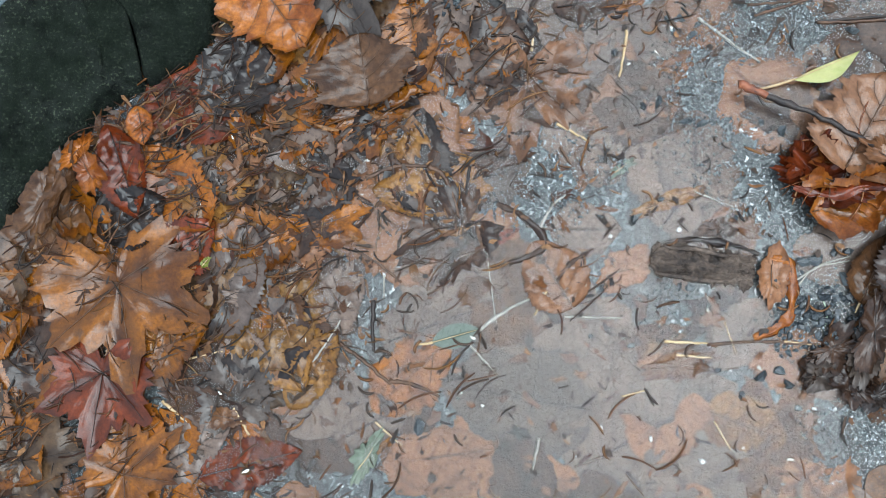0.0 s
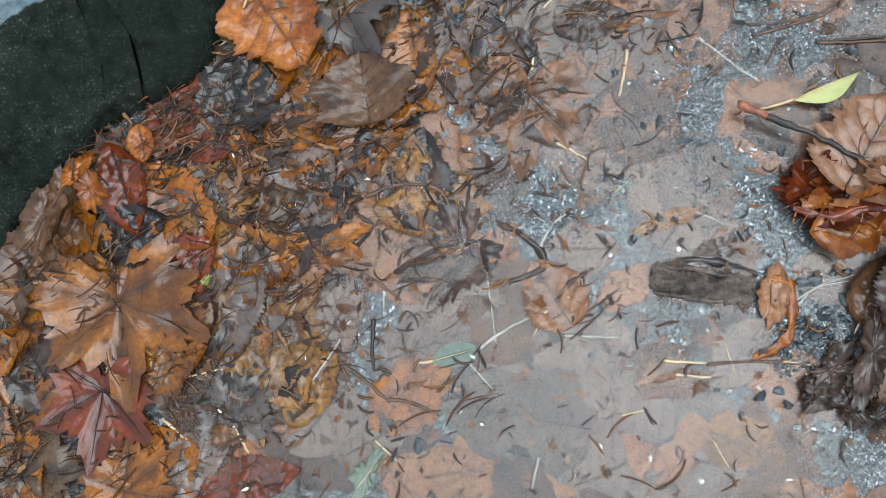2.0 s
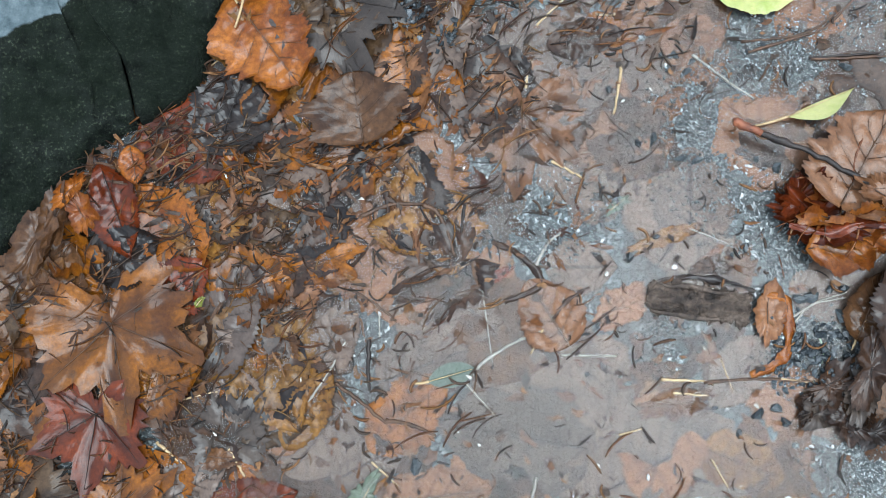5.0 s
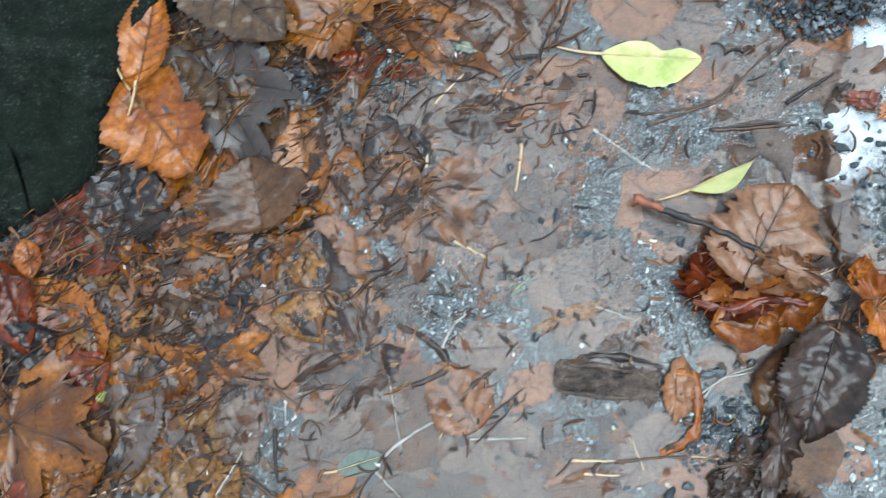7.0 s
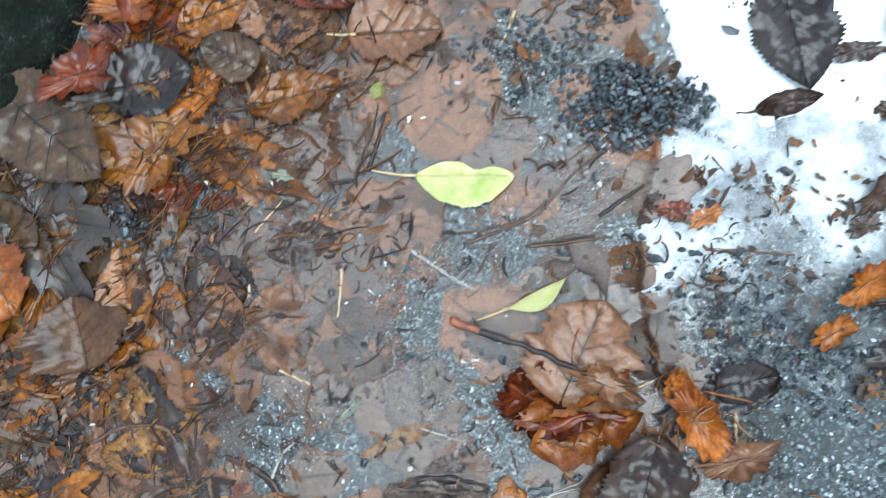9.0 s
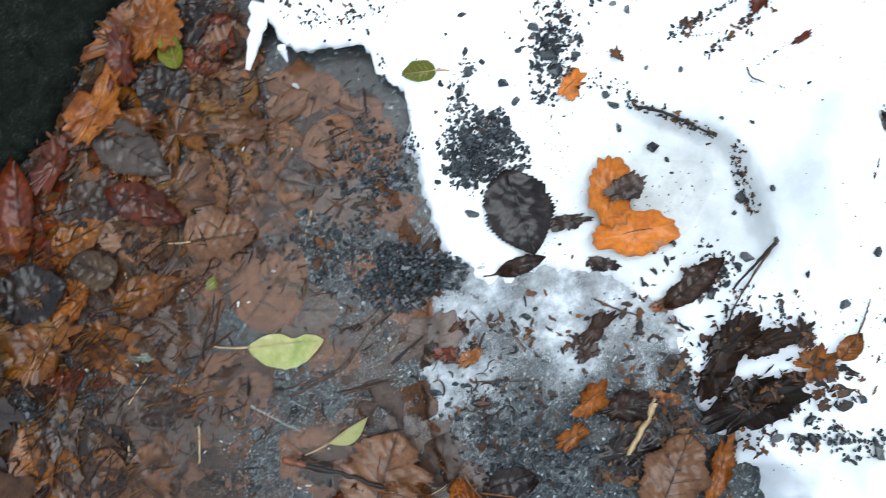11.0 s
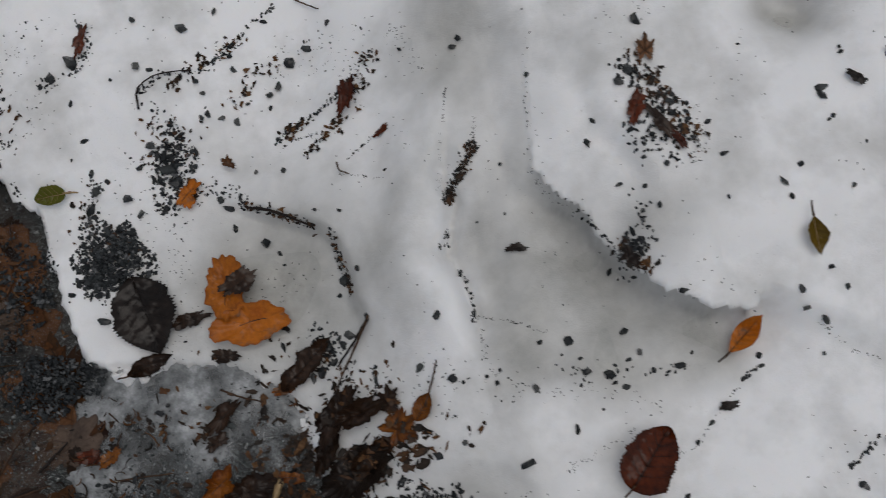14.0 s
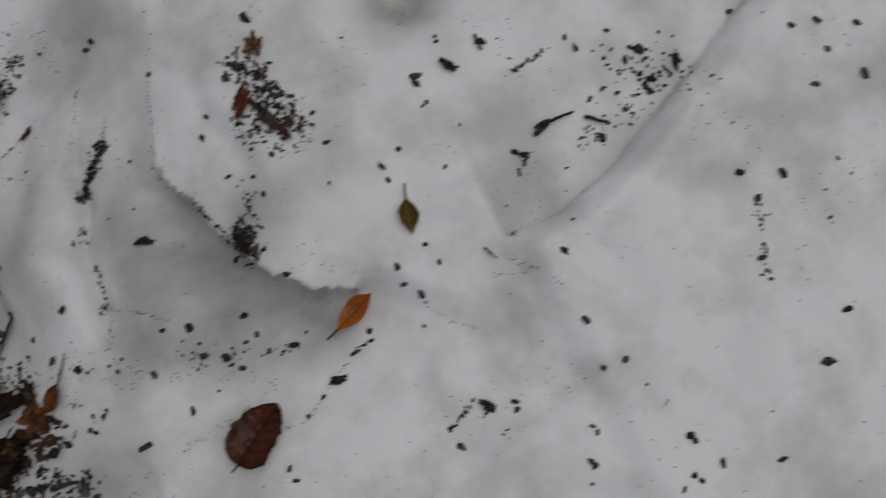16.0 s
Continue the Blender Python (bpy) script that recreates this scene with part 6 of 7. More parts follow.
grit(0.316, -0.025, 0.0058)
grit(0.357, 0.103, 0.0040)
grit(0.413, 0.099, 0.0038)
grit(0.377, 0.083, 0.0033)
grit(0.430, 0.089, 0.0038)
grit(0.464, 0.087, 0.0038)
grit(0.478, 0.028, 0.0038)
grit(0.426, -0.022, 0.0042)
grit(0.456, -0.019, 0.0042)
grit(0.476, -0.038, 0.0038)
grit(0.411, -0.048, 0.0038)
grit(0.305, 0.520, 0.0032, True)
grit(0.111, 0.250, 0.0024, True)
grit(0.084, 0.261, 0.0025, True)
grit(0.141, 0.327, 0.0024, True)
grit(0.306, 0.274, 0.0024, True)
grit(0.242, 0.328, 0.0024, True)
grit(0.350, 0.231, 0.0024, True)
grit(0.133, 0.153, 0.0020, True)
grit(0.170, 0.182, 0.0024, True)
grit(0.587, 0.665, 0.0051)
grit(0.636, 0.639, 0.0073)
grit(0.677, 0.653, 0.0056)
grit(0.526, 0.676, 0.0051)
grit(0.507, 0.637, 0.0089)
grit(0.480, 0.623, 0.0089)
grit(0.578, 0.608, 0.0089)
grit(0.591, 0.600, 0.0038)
grit(0.545, 0.602, 0.0032)
grit(0.494, 0.589, 0.0038)
grit(0.680, 0.594, 0.0050)
grit(0.680, 0.578, 0.0048)
grit(0.637, 0.572, 0.0048)
grit(0.640, 0.558, 0.0036)
grit(0.687, 0.553, 0.0030)
grit(0.708, 0.523, 0.0038)
grit(0.685, 0.534, 0.0031)
grit(0.724, 0.546, 0.0064)
grit(0.712, 0.538, 0.0057)
grit(0.744, 0.570, 0.0076)
grit(0.769, 0.578, 0.0051)
grit(0.800, 0.594, 0.0038)
grit(0.728, 0.629, 0.0038)
grit(0.667, 0.517, 0.0049)
grit(0.653, 0.525, 0.0042)
grit(0.631, 0.531, 0.0044)
grit(0.639, 0.532, 0.0048)
grit(0.497, 0.545, 0.0045)
grit(0.476, 0.529, 0.0025)
grit(0.492, 0.508, 0.0032)
grit(0.565, 0.518, 0.0057)
grit(0.547, 0.498, 0.0051)
grit(0.596, 0.509, 0.0045)
grit(0.613, 0.497, 0.0043)
grit(0.578, 0.487, 0.0089)
grit(0.576, 0.502, 0.0076)
grit(0.581, 0.472, 0.0070)
grit(0.603, 0.480, 0.0051)
grit(0.491, 0.488, 0.0076)
grit(0.479, 0.472, 0.0089)
grit(0.523, 0.468, 0.0076)
grit(0.532, 0.447, 0.0051)
grit(0.507, 0.494, 0.0038)
grit(0.705, 0.440, 0.0038)
grit(0.673, 0.452, 0.0032)
grit(0.626, 0.433, 0.0045)
grit(0.632, 0.421, 0.0064)
grit(0.633, 0.397, 0.0037)
grit(0.661, 0.369, 0.0089)
grit(0.673, 0.353, 0.0032)
grit(0.755, 0.366, 0.0032)
grit(0.729, 0.378, 0.0025)
grit(0.756, 0.297, 0.0045)
grit(0.735, 0.298, 0.0064)
grit(0.726, 0.284, 0.0038)
grit(0.725, 0.236, 0.0064)
grit(0.716, 0.230, 0.0045)
grit(0.823, 0.215, 0.0052)
grit(0.790, 0.174, 0.0054)
grit(0.819, 0.151, 0.0046)
grit(0.859, 0.133, 0.0045)
grit(0.812, 0.088, 0.0046)
grit(0.783, 0.084, 0.0054)
grit(0.727, 0.089, 0.0051)
grit(0.739, 0.073, 0.0050)
grit(0.708, 0.059, 0.0064)
grit(0.724, 0.054, 0.0051)
grit(0.737, 0.053, 0.0056)
grit(0.787, 0.036, 0.0079)
grit(0.796, 0.024, 0.0045)
grit(0.650, 0.250, 0.0045)
grit(0.751, 0.247, 0.0045)
grit(0.698, 0.230, 0.0045)
grit(0.702, 0.215, 0.0051)
grit(0.685, 0.209, 0.0057)
grit(0.674, 0.206, 0.0051)
grit(0.497, 0.224, 0.0045)
grit(0.508, 0.230, 0.0032)
grit(0.464, 0.340, 0.0064)
grit(0.436, 0.380, 0.0045)
grit(0.986, 0.426, 0.0035)
grit(1.073, 0.399, 0.0028)
grit(1.078, 0.387, 0.0067)
grit(1.065, 0.376, 0.0056)
grit(1.031, 0.351, 0.0040)
grit(1.019, 0.333, 0.0039)
grit(1.117, 0.320, 0.0044)
grit(1.135, 0.312, 0.0033)
grit(1.123, 0.337, 0.0028)
grit(1.032, 0.279, 0.0033)
grit(1.056, 0.270, 0.0032)
grit(1.061, 0.245, 0.0045)
grit(1.044, 0.246, 0.0044)
grit(1.127, 0.233, 0.0026)
grit(1.139, 0.276, 0.0033)
grit(1.206, 0.244, 0.0038)
grit(1.183, 0.232, 0.0049)
grit(1.185, 0.215, 0.0042)
grit(1.244, 0.207, 0.0036)
grit(1.284, 0.339, 0.0031)
grit(1.294, 0.303, 0.0022)
grit(1.246, 0.302, 0.0065)
grit(1.245, 0.276, 0.0022)
grit(1.275, 0.246, 0.0022)
grit(1.326, 0.195, 0.0045)
grit(1.196, 0.140, 0.0047)
grit(1.203, 0.118, 0.0042)
grit(1.162, 0.128, 0.0041)
grit(1.163, 0.110, 0.0040)
grit(1.175, 0.095, 0.0051)
grit(1.111, 0.083, 0.0042)
grit(1.110, 0.073, 0.0026)
grit(1.087, 0.066, 0.0031)
grit(1.166, 0.065, 0.0030)
grit(0.912, 0.159, 0.0043)
grit(0.939, 0.152, 0.0054)
grit(0.994, 0.145, 0.0056)
grit(1.002, 0.121, 0.0038)
grit(0.989, 0.117, 0.0027)
grit(0.944, 0.132, 0.0027)
grit(0.945, 0.117, 0.0059)
grit(0.966, 0.109, 0.0075)
grit(0.968, 0.099, 0.0027)
grit(1.009, 0.100, 0.0040)
grit(1.035, 0.096, 0.0054)
grit(1.050, 0.105, 0.0026)
grit(0.893, 0.117, 0.0049)
grit(0.936, 0.106, 0.0021)
grit(0.977, 0.092, 0.0032)
grit(0.919, 0.068, 0.0046)
grit(0.949, 0.078, 0.0027)
grit(0.863, 0.051, 0.0065)
grit(1.159, -0.063, 0.0035)
grit(1.223, -0.047, 0.0033)
grit(0.993, -0.022, 0.0036)
grit(0.997, -0.035, 0.0045)
grit(1.044, 0.036, 0.0031)
grit(1.024, 0.022, 0.0031)
grit(1.003, 0.210, 0.0034)
grit(1.055, 0.160, 0.0045)
grit(1.104, 0.437, 0.0067)
grit(1.036, 0.222, 0.0042)
grit(1.028, 0.216, 0.0047)
grit(0.933, 0.499, 0.0057)
grit(0.870, 0.516, 0.0038)
grit(0.924, 0.493, 0.0045)
grit(1.285, 0.345, 0.0034)
grit(1.325, 0.319, 0.0057)
grit(1.249, 0.308, 0.0046)
grit(1.250, 0.278, 0.0029)
grit(1.410, 0.292, 0.0034)
grit(1.417, 0.278, 0.0040)
grit(1.454, 0.284, 0.0040)
grit(1.480, 0.256, 0.0074)
grit(1.461, 0.249, 0.0051)
grit(1.514, 0.232, 0.0086)
grit(1.503, 0.220, 0.0038)
grit(1.481, 0.221, 0.0059)
grit(1.473, 0.208, 0.0047)
grit(1.411, 0.223, 0.0038)
grit(1.442, 0.200, 0.0051)
grit(1.411, 0.183, 0.0053)
grit(1.319, 0.200, 0.0052)
grit(1.323, 0.080, 0.0047)
grit(1.317, 0.010, 0.0052)
grit(1.317, -0.041, 0.0057)
grit(1.340, -0.041, 0.0047)
grit(1.224, -0.039, 0.0040)
grit(1.286, -0.089, 0.0035)
grit(1.270, -0.120, 0.0042)
grit(1.371, -0.131, 0.0047)
grit(1.358, -0.168, 0.0039)
grit(1.343, -0.176, 0.0035)
grit(1.157, -0.060, 0.0037)
grit(1.264, -0.140, 0.0031)
grit(1.563, 0.078, 0.0066)
grit(1.518, 0.092, 0.0052)
grit(1.527, 0.061, 0.0057)
grit(1.626, 0.213, 0.0046)
grit(1.657, 0.212, 0.0057)
grit(1.695, 0.195, 0.0052)
grit(1.656, 0.180, 0.0046)
grit(1.507, 0.005, 0.0044)
grit(1.507, -0.018, 0.0039)
grit(1.566, -0.073, 0.0050)
grit(1.526, -0.113, 0.0061)
grit(1.678, 0.141, 0.0057)
grit(1.624, 0.148, 0.0046)
grit(1.373, -0.137, 0.0050)
grit(1.443, -0.184, 0.0047)
grit(1.390, -0.167, 0.0044)
grit(1.363, -0.174, 0.0050)
grit(1.273, -0.125, 0.0047)
grit(1.288, -0.096, 0.0031)
grit(1.587, 0.261, 0.0040)

# ---- more orange leaves drifted against the kerb ----
leaf("maple", 0.122, 0.610, -171, 0.082, 0.086, "orange", z=0.008, curl=0.005, rag=0.25, crumple=0.6, stalk=0.025)
leaf("elm", 0.069, 0.511, 50, 0.081, 0.051, "rust", z=0.008, curl=0.005, rag=0.25, crumple=0.9, stalk=0.025)
leaf("maple", 0.160, 0.517, 108, 0.089, 0.079, "amber", z=0.008, curl=0.005, rag=0.25, crumple=0.6, stalk=0.025)
leaf("elm", 0.015, 0.459, 71, 0.073, 0.045, "rust", z=0.008, curl=0.005, rag=0.25, crumple=0.9, stalk=0.024)
leaf("maple", 0.165, 0.439, 29, 0.081, 0.075, "peach", z=0.008, curl=0.005, rag=0.25, crumple=0.6, stalk=0.025)
leaf("round", 0.197, 0.375, -2, 0.075, 0.056, "peach", z=0.008, curl=0.005, rag=0.25, crumple=0.9, stalk=0.025)
leaf("elm", 0.098, 0.460, 138, 0.076, 0.043, "orange", z=0.008, curl=0.005, rag=0.25, crumple=0.9, stalk=0.025)
leaf("maple", -0.010, 0.394, 16, 0.088, 0.076, "rust", z=0.008, curl=0.005, rag=0.25, crumple=0.6, stalk=0.025)
leaf("elm", 0.107, 0.331, 9, 0.079, 0.044, "amber", z=0.008, curl=0.005, rag=0.25, crumple=0.9, stalk=0.024)
leaf("round", 0.225, 0.587, 50, 0.068, 0.051, "rust", z=0.008, curl=0.005, rag=0.25, crumple=0.9, stalk=0.025)
leaf("elm", 0.013, 0.339, 28, 0.077, 0.051, "orange", z=0.008, curl=0.005, rag=0.25, crumple=0.9, stalk=0.024)
leaf("elm", -0.394, -0.048, 29, 0.088, 0.056, "amber", z=0.008, curl=0.005, rag=0.25, crumple=0.9, stalk=0.021)
leaf("maple", -0.391, -0.117, 93, 0.090, 0.089, "amber", z=0.008, curl=0.005, rag=0.25, crumple=0.6, stalk=0.02)
leaf("elm", -0.259, -0.086, 21, 0.082, 0.052, "amber", z=0.008, curl=0.005, rag=0.25, crumple=0.9, stalk=0.019)
leaf("elm", -0.246, -0.002, 39, 0.072, 0.051, "rust", z=0.008, curl=0.005, rag=0.25, crumple=0.9, stalk=0.019)
leaf("round", -0.186, -0.002, 15, 0.088, 0.060, "amber", z=0.004, curl=0.005, rag=0.25, crumple=0.9, stalk=0.02)
leaf("elm", -0.200, -0.046, 51, 0.086, 0.045, "ochre", z=0.004, curl=0.005, rag=0.25, crumple=0.9, stalk=0.019)
leaf("maple", -0.277, -0.183, 39, 0.088, 0.079, "amber", z=0.008, curl=0.005, rag=0.25, crumple=0.6, stalk=0.021)
leaf("elm", -0.130, -0.103, 60, 0.074, 0.038, "ochre", z=0.004, curl=0.005, rag=0.25, crumple=0.9, stalk=0.02)
leaf("elm", -0.177, 0.042, 21, 0.082, 0.046, "olive", z=0.004, curl=0.005, rag=0.25, crumple=0.9, stalk=0.019)

# ---- bark, icicles, loose bits ----
def bark_piece(x, y, heading, length, width):
    verts, faces, n, m = [], [], 72, 26
    c, s = math.cos(radians(heading)), math.sin(radians(heading))
    z0 = support(x, y)
    for side in (1, 0):
        for i in range(n + 1):
            for j in range(m + 1):
                u, v = i / n - 0.5, j / m - 0.5
                edge = 1 + 0.5 * noise.noise(Vector((u * 9, v * 3, 4.0))) + 0.35 * noise.noise(Vector((u * 34, v * 2, 9.0))) - 0.25 * (abs(u) * 2) ** 6
                lx, ly = u * length * (1 + 0.06 * noise.noise(Vector((v * 12, 0, 2)))), v * width * edge
                z = 0.002 + 0.004 * (1 - (2 * v) ** 2) + 0.003 * noise.noise(Vector((u * 5, v * 2, 8.0))) + side * (0.0035 + 0.0040 * noise.noise(Vector((u * 9, v * 38, 1.0))) + 0.0022 * noise.noise(Vector((u * 40, v * 60, 3.0))))
                verts.append((c * lx - s * ly, s * lx + c * ly, z))
    k = (n + 1) * (m + 1)
    for i in range(n):
        for j in range(m):
            a = i * (m + 1) + j
            faces.append((a, a + m + 1, a + m + 2, a + 1))
            faces.append((a + k, a + k + 1, a + k + m + 2, a + k + m + 1))
    rim = [i * (m + 1) for i in range(n + 1)] + [n * (m + 1) + j for j in range(1, m + 1)] + [i * (m + 1) + m for i in range(n - 1, -1, -1)] + [j for j in range(m - 1, 0, -1)]
    for a, b in zip(rim, rim[1:] + rim[:1]):
        faces.append((a, b, b + k, a + k))
    ob = new("bark_piece")
    ob.location = (x, y, z0 + 0.0015)
    part("plate", mesh_of("plate", verts, faces, BARK), ob)
    for q, le, off in ((-0.42, 0.7, -0.1), (0.05, 0.6, 0.1), (0.40, 0.75, -0.05)):
        pts = []
        for i in range(15):
            u = (i / 14 - 0.5) * le + off
            v = q + 0.07 * noise.noise(Vector((u * 6, q * 9, 2.0)))
            lx, ly = u * length, v * width
            pts.append((c * lx - s * ly, s * lx + c * ly, 0.0075 + 0.002 * noise.noise(Vector((u * 14, q * 5, 6.0)))))
        v, f = tube(pts, [0.0009 + 0.0014 * math.sin(math.pi * i / 14) * (1 + 0.5 * noise.noise(Vector((i * 0.7, q, 1)))) for i in range(15)], 6, 3)
        part("ridge", mesh_of("ridge", v, f, BARK), ob)
    return tagged(ob, "furrowed dark brown bark piece lying in puddle", "bark")


def icicle(top, tip, radius):
    n = 12
    pts = [tuple(a + (b - a) * i / n for a, b in zip(top, tip)) for i in range(n + 1)]
    v, f = tube([(p[0] - tip[0], p[1] - tip[1], p[2] - tip[2]) for p in pts], [radius * (1 - 0.75 * i / n) * (1 + 0.15 * math.sin(i * 2.1)) for i in range(n + 1)], 9, 5)
    ob = new("icicle", mesh_of("icicle", v, f, SNOW))
    ob.location = tip
    return tagged(ob, "short white icicle hanging from the snow edge", "icicle", "icicles")


def flakes(name, places, mat, label, category, seed, narrow=(0.18, 0.7)):
    """Scraps of rotten leaf in one mesh: places of (x, y, z, size)."""
    rnd = random.Random(seed)
    verts, faces, at = [], [], 0
    for x, y, z, r in places:
        n = rnd.randrange(9, 15)
        turn, thin, tip = rnd.uniform(0, 6.28), rnd.uniform(*narrow), rnd.uniform(-0.3, 0.3)
        c, s = math.cos(turn), math.sin(turn)
        base = support(x, y) + z
        verts.append((x, y, base + r * rnd.uniform(-0.02, 0.12)))
        for i in range(n):
            a = 6.283 * i / n
            q = r * rnd.uniform(0.35, 1.15)
            u, v = q * math.cos(a), q * thin * math.sin(a)
            verts.append((x + c * u - s * v, y + s * u + c * v, max(base - 0.002, base + tip * u + rnd.uniform(-0.06, 0.16) * r)))
        faces += [(at, at + 1 + i, at + 1 + (i + 1) % n) for i in range(n)]
        at += n + 1
    return tagged(new(name, mesh_of(name, verts, faces, mat)), label, category, kind="stuff")


def needles(name, places, mat, label, category, seed, hook=0.5, lie=None):
    """Conifer needles and leaf stalks in one mesh: places of (x, y, z, length, radius)."""
    rnd = random.Random(seed)
    verts, faces, at = [], [], 0
    for x, y, z, le, r in places:
        a, b = rnd.uniform(0, 6.28) if lie is None else rnd.gauss(lie, 0.35), rnd.uniform(-hook, hook)
        base = support(x, y) + z
        tilt = rnd.uniform(-0.05, 0.05)
        pts = []
        for i in range(6):
            t = i / 5 - 0.5
            w = a + b * t
            pts.append((x + math.cos(w) * le * t, y + math.sin(w) * le * t, base + tilt * le * t))
        v, f = tube(pts, [r * 0.5, r, r, r, r * 0.9, r * 0.5], 4, at)
        verts.extend(v)
        faces.extend(tuple(i + at for i in p) for p in f)
        at += len(v)
    return tagged(new(name, mesh_of(name, verts, faces, mat)), label, category, kind="stuff")


bark_piece(0.192, -0.016, -8, 0.084, 0.028)
icicle((0.292, 0.606, 0.036), (0.258, 0.548, 0.008), 0.0125)
icicle((0.303, 0.556, 0.036), (0.303, 0.545, 0.016), 0.0045)

rnd = random.Random(5)


def litter_depth(x, y):
    """How thick the leaf litter lies: thick along the kerb, thin towards the open puddle."""
    d, side, w = along(KERB_FOOT, x, y)
    if side > 0 and d > 0.012:
        return 0.0
    return 1.15 * math.exp(-(d / 0.17) ** 2) + 0.32 * math.exp(-(d / 0.45) ** 2) + 0.25 * fuzz(x, y, 0.08, 12.0)


scraps, straws = [], []
while len(scraps) < 2600:
    x, y = rnd.uniform(-0.46, 0.45), rnd.uniform(-0.36, 0.85)
    q = litter_depth(x, y)
    if snow_inside(x, y) < -0.01 and rnd.random() < q * 0.8:
        scraps.append((x, y, rnd.uniform(0.001, 0.004 + 0.005 * min(1.0, q)), rnd.uniform(0.003, 0.016)))
while len(straws) < 1700:
    x, y = rnd.uniform(-0.46, 0.45), rnd.uniform(-0.36, 0.85)
    q = litter_depth(x, y)
    if snow_inside(x, y) < -0.01 and rnd.random() < q - 0.12:
        straws.append((x, y, rnd.uniform(0.004, 0.008 + 0.010 * min(1.0, q)), rnd.uniform(0.006, 0.034), rnd.uniform(0.0003, 0.00075)))
rotten = []
while len(rotten) < 2600:
    x, y = rnd.uniform(-0.46, 0.55), rnd.uniform(-0.36, 0.80)
    if snow_inside(x, y) < -0.005 and rnd.random() < 0.13 + 0.7 * litter_depth(x, y):
        rotten.append((x, y, rnd.uniform(0.0055, 0.0095), rnd.uniform(0.0015, 0.0055)))
flakes("rotten_scraps", rotten, ROT, "small blackened leaf scraps floating in puddle", "leaf litter", 8)
flakes("leaf_litter", scraps, LITTER, "wet matted scraps of brown leaves by the kerb", "leaf litter", 3)
needles("needle_litter", straws, NEEDLES, "brown and black needles strewn over wet leaves", "needles", 4)

strips, hooks, husks = [], [], []
while len(strips) < 1900:
    x, y = rnd.uniform(-0.46, 0.45), rnd.uniform(-0.36, 0.85)
    q = litter_depth(x, y)
    if snow_inside(x, y) < -0.01 and rnd.random() < q - 0.1:
        strips.append((x, y, rnd.uniform(0.003, 0.006 + 0.010 * min(1.0, q)), rnd.uniform(0.004, 0.013)))
while len(hooks) < 1000:
    x, y = rnd.uniform(-0.3, 0.5), rnd.uniform(-0.36, 0.62)
    if snow_inside(x, y) < -0.01 and rnd.random() < (0.35 + fuzz(x, y, 0.09, 51.0)) * (0.4 if y < -0.05 and x > -0.05 else 1.0):
        hooks.append((x, y, rnd.uniform(0.0050, 0.0072), rnd.uniform(0.004, 0.020), rnd.uniform(0.0004, 0.0013)))
while len(husks) < 60:
    x, y = rnd.uniform(-0.4, 0.5), rnd.uniform(-0.36, 0.62)
    if snow_inside(x, y) < -0.01 and rnd.random() < 0.2 + litter_depth(x, y):
        husks.append((x, y, rnd.uniform(0.006, 0.014), rnd.uniform(0.0015, 0.0042)))
flakes("torn_strips", strips, ROT, "blackened torn leaf edges in the wet litter", "leaf litter", 12, (0.06, 0.24))
needles("leaf_rims", hooks, ROT, "dark curled leaf rims lying in the puddle", "leaf litter", 13, 1.3)
washed = []
while len(washed) < 660:
    x, y = rnd.uniform(-0.46, 0.20), rnd.uniform(-0.36, 0.40)
    q = litter_depth(x, y)
    if rnd.random() < q * smooth(-0.2, 0.25, fuzz(x, y, 0.07, 61.0)) - 0.05:
        washed.append((x, y, rnd.uniform(0.006, 0.008 + 0.009 * min(1.0, q)), rnd.uniform(0.012, 0.042), rnd.uniform(0.0004, 0.0010)))
needles("washed_stems", washed[:320], ROT, "blackened stems washed into one direction", "leaf litter", 15, 0.7, 0.55)
needles("washed_strands", washed[320:], LITTER, "amber leaf strands washed into one direction", "leaf litter", 16, 0.7, 0.55)
flakes("seed_husks", husks, PALE, "tiny pale seed husks on the wet litter", "seeds", 14, (0.2, 0.45))

chips = []
while len(chips) < 5200:
    x, y = rnd.uniform(-0.2, 0.75), rnd.uniform(-0.36, 0.62)
    if snow_inside(x, y) > 0.004:
        continue
    q = 0.05 + 0.9 * smooth(0.24, 0.44, x - 0.15 * y) + 0.5 * bump(x, y, 0.34, 0.37, 0.10, 0.08)
    q *= smooth(-0.25, 0.25, fuzz(x, y, 0.07, 21.0)) * (0.35 if y > 0.13 and x > 0.38 else 1.0)
    if rnd.random() < q:
        r = rnd.uniform(0.0008, 0.0022) * (1 if rnd.random() < 0.9 else 1.9)
        chips.append((x, y, None, r))
for a, b, r in BARE:
    for _ in range(int(420000 * r * r)):
        x, y = spread(rnd, a, b, 1.5 * r, 1.3 * r, 0.5)
        if snow_inside(x, y) < -0.01:
            chips.append((x, y, rnd.uniform(0.0016, 0.0027), rnd.uniform(0.0005, 0.0012)))
heap("stone_chips", chips, CHIPS, "loose grey and white grit over asphalt", "grit", seed=7)


def pile(cx, cy, rx, ry, turn, count, high, seed, label, base=0.0):
    r2 = random.Random(seed)
    out = []
    for _ in range(int(count * 1.7)):
        x, y = spread(r2, cx, cy, rx, ry, turn)
        q = math.hypot((x - cx) / rx, (y - cy) / ry)
        out.append((x, y, support(x, y) + base + r2.uniform(0.0, high) * max(0.0, 1 - q), r2.uniform(0.0011, 0.0029) * (1.0 if r2.random() < 0.85 else 1.6)))
    heap("gravel_pile", out, GRIT, label, "gravel", seed=seed)


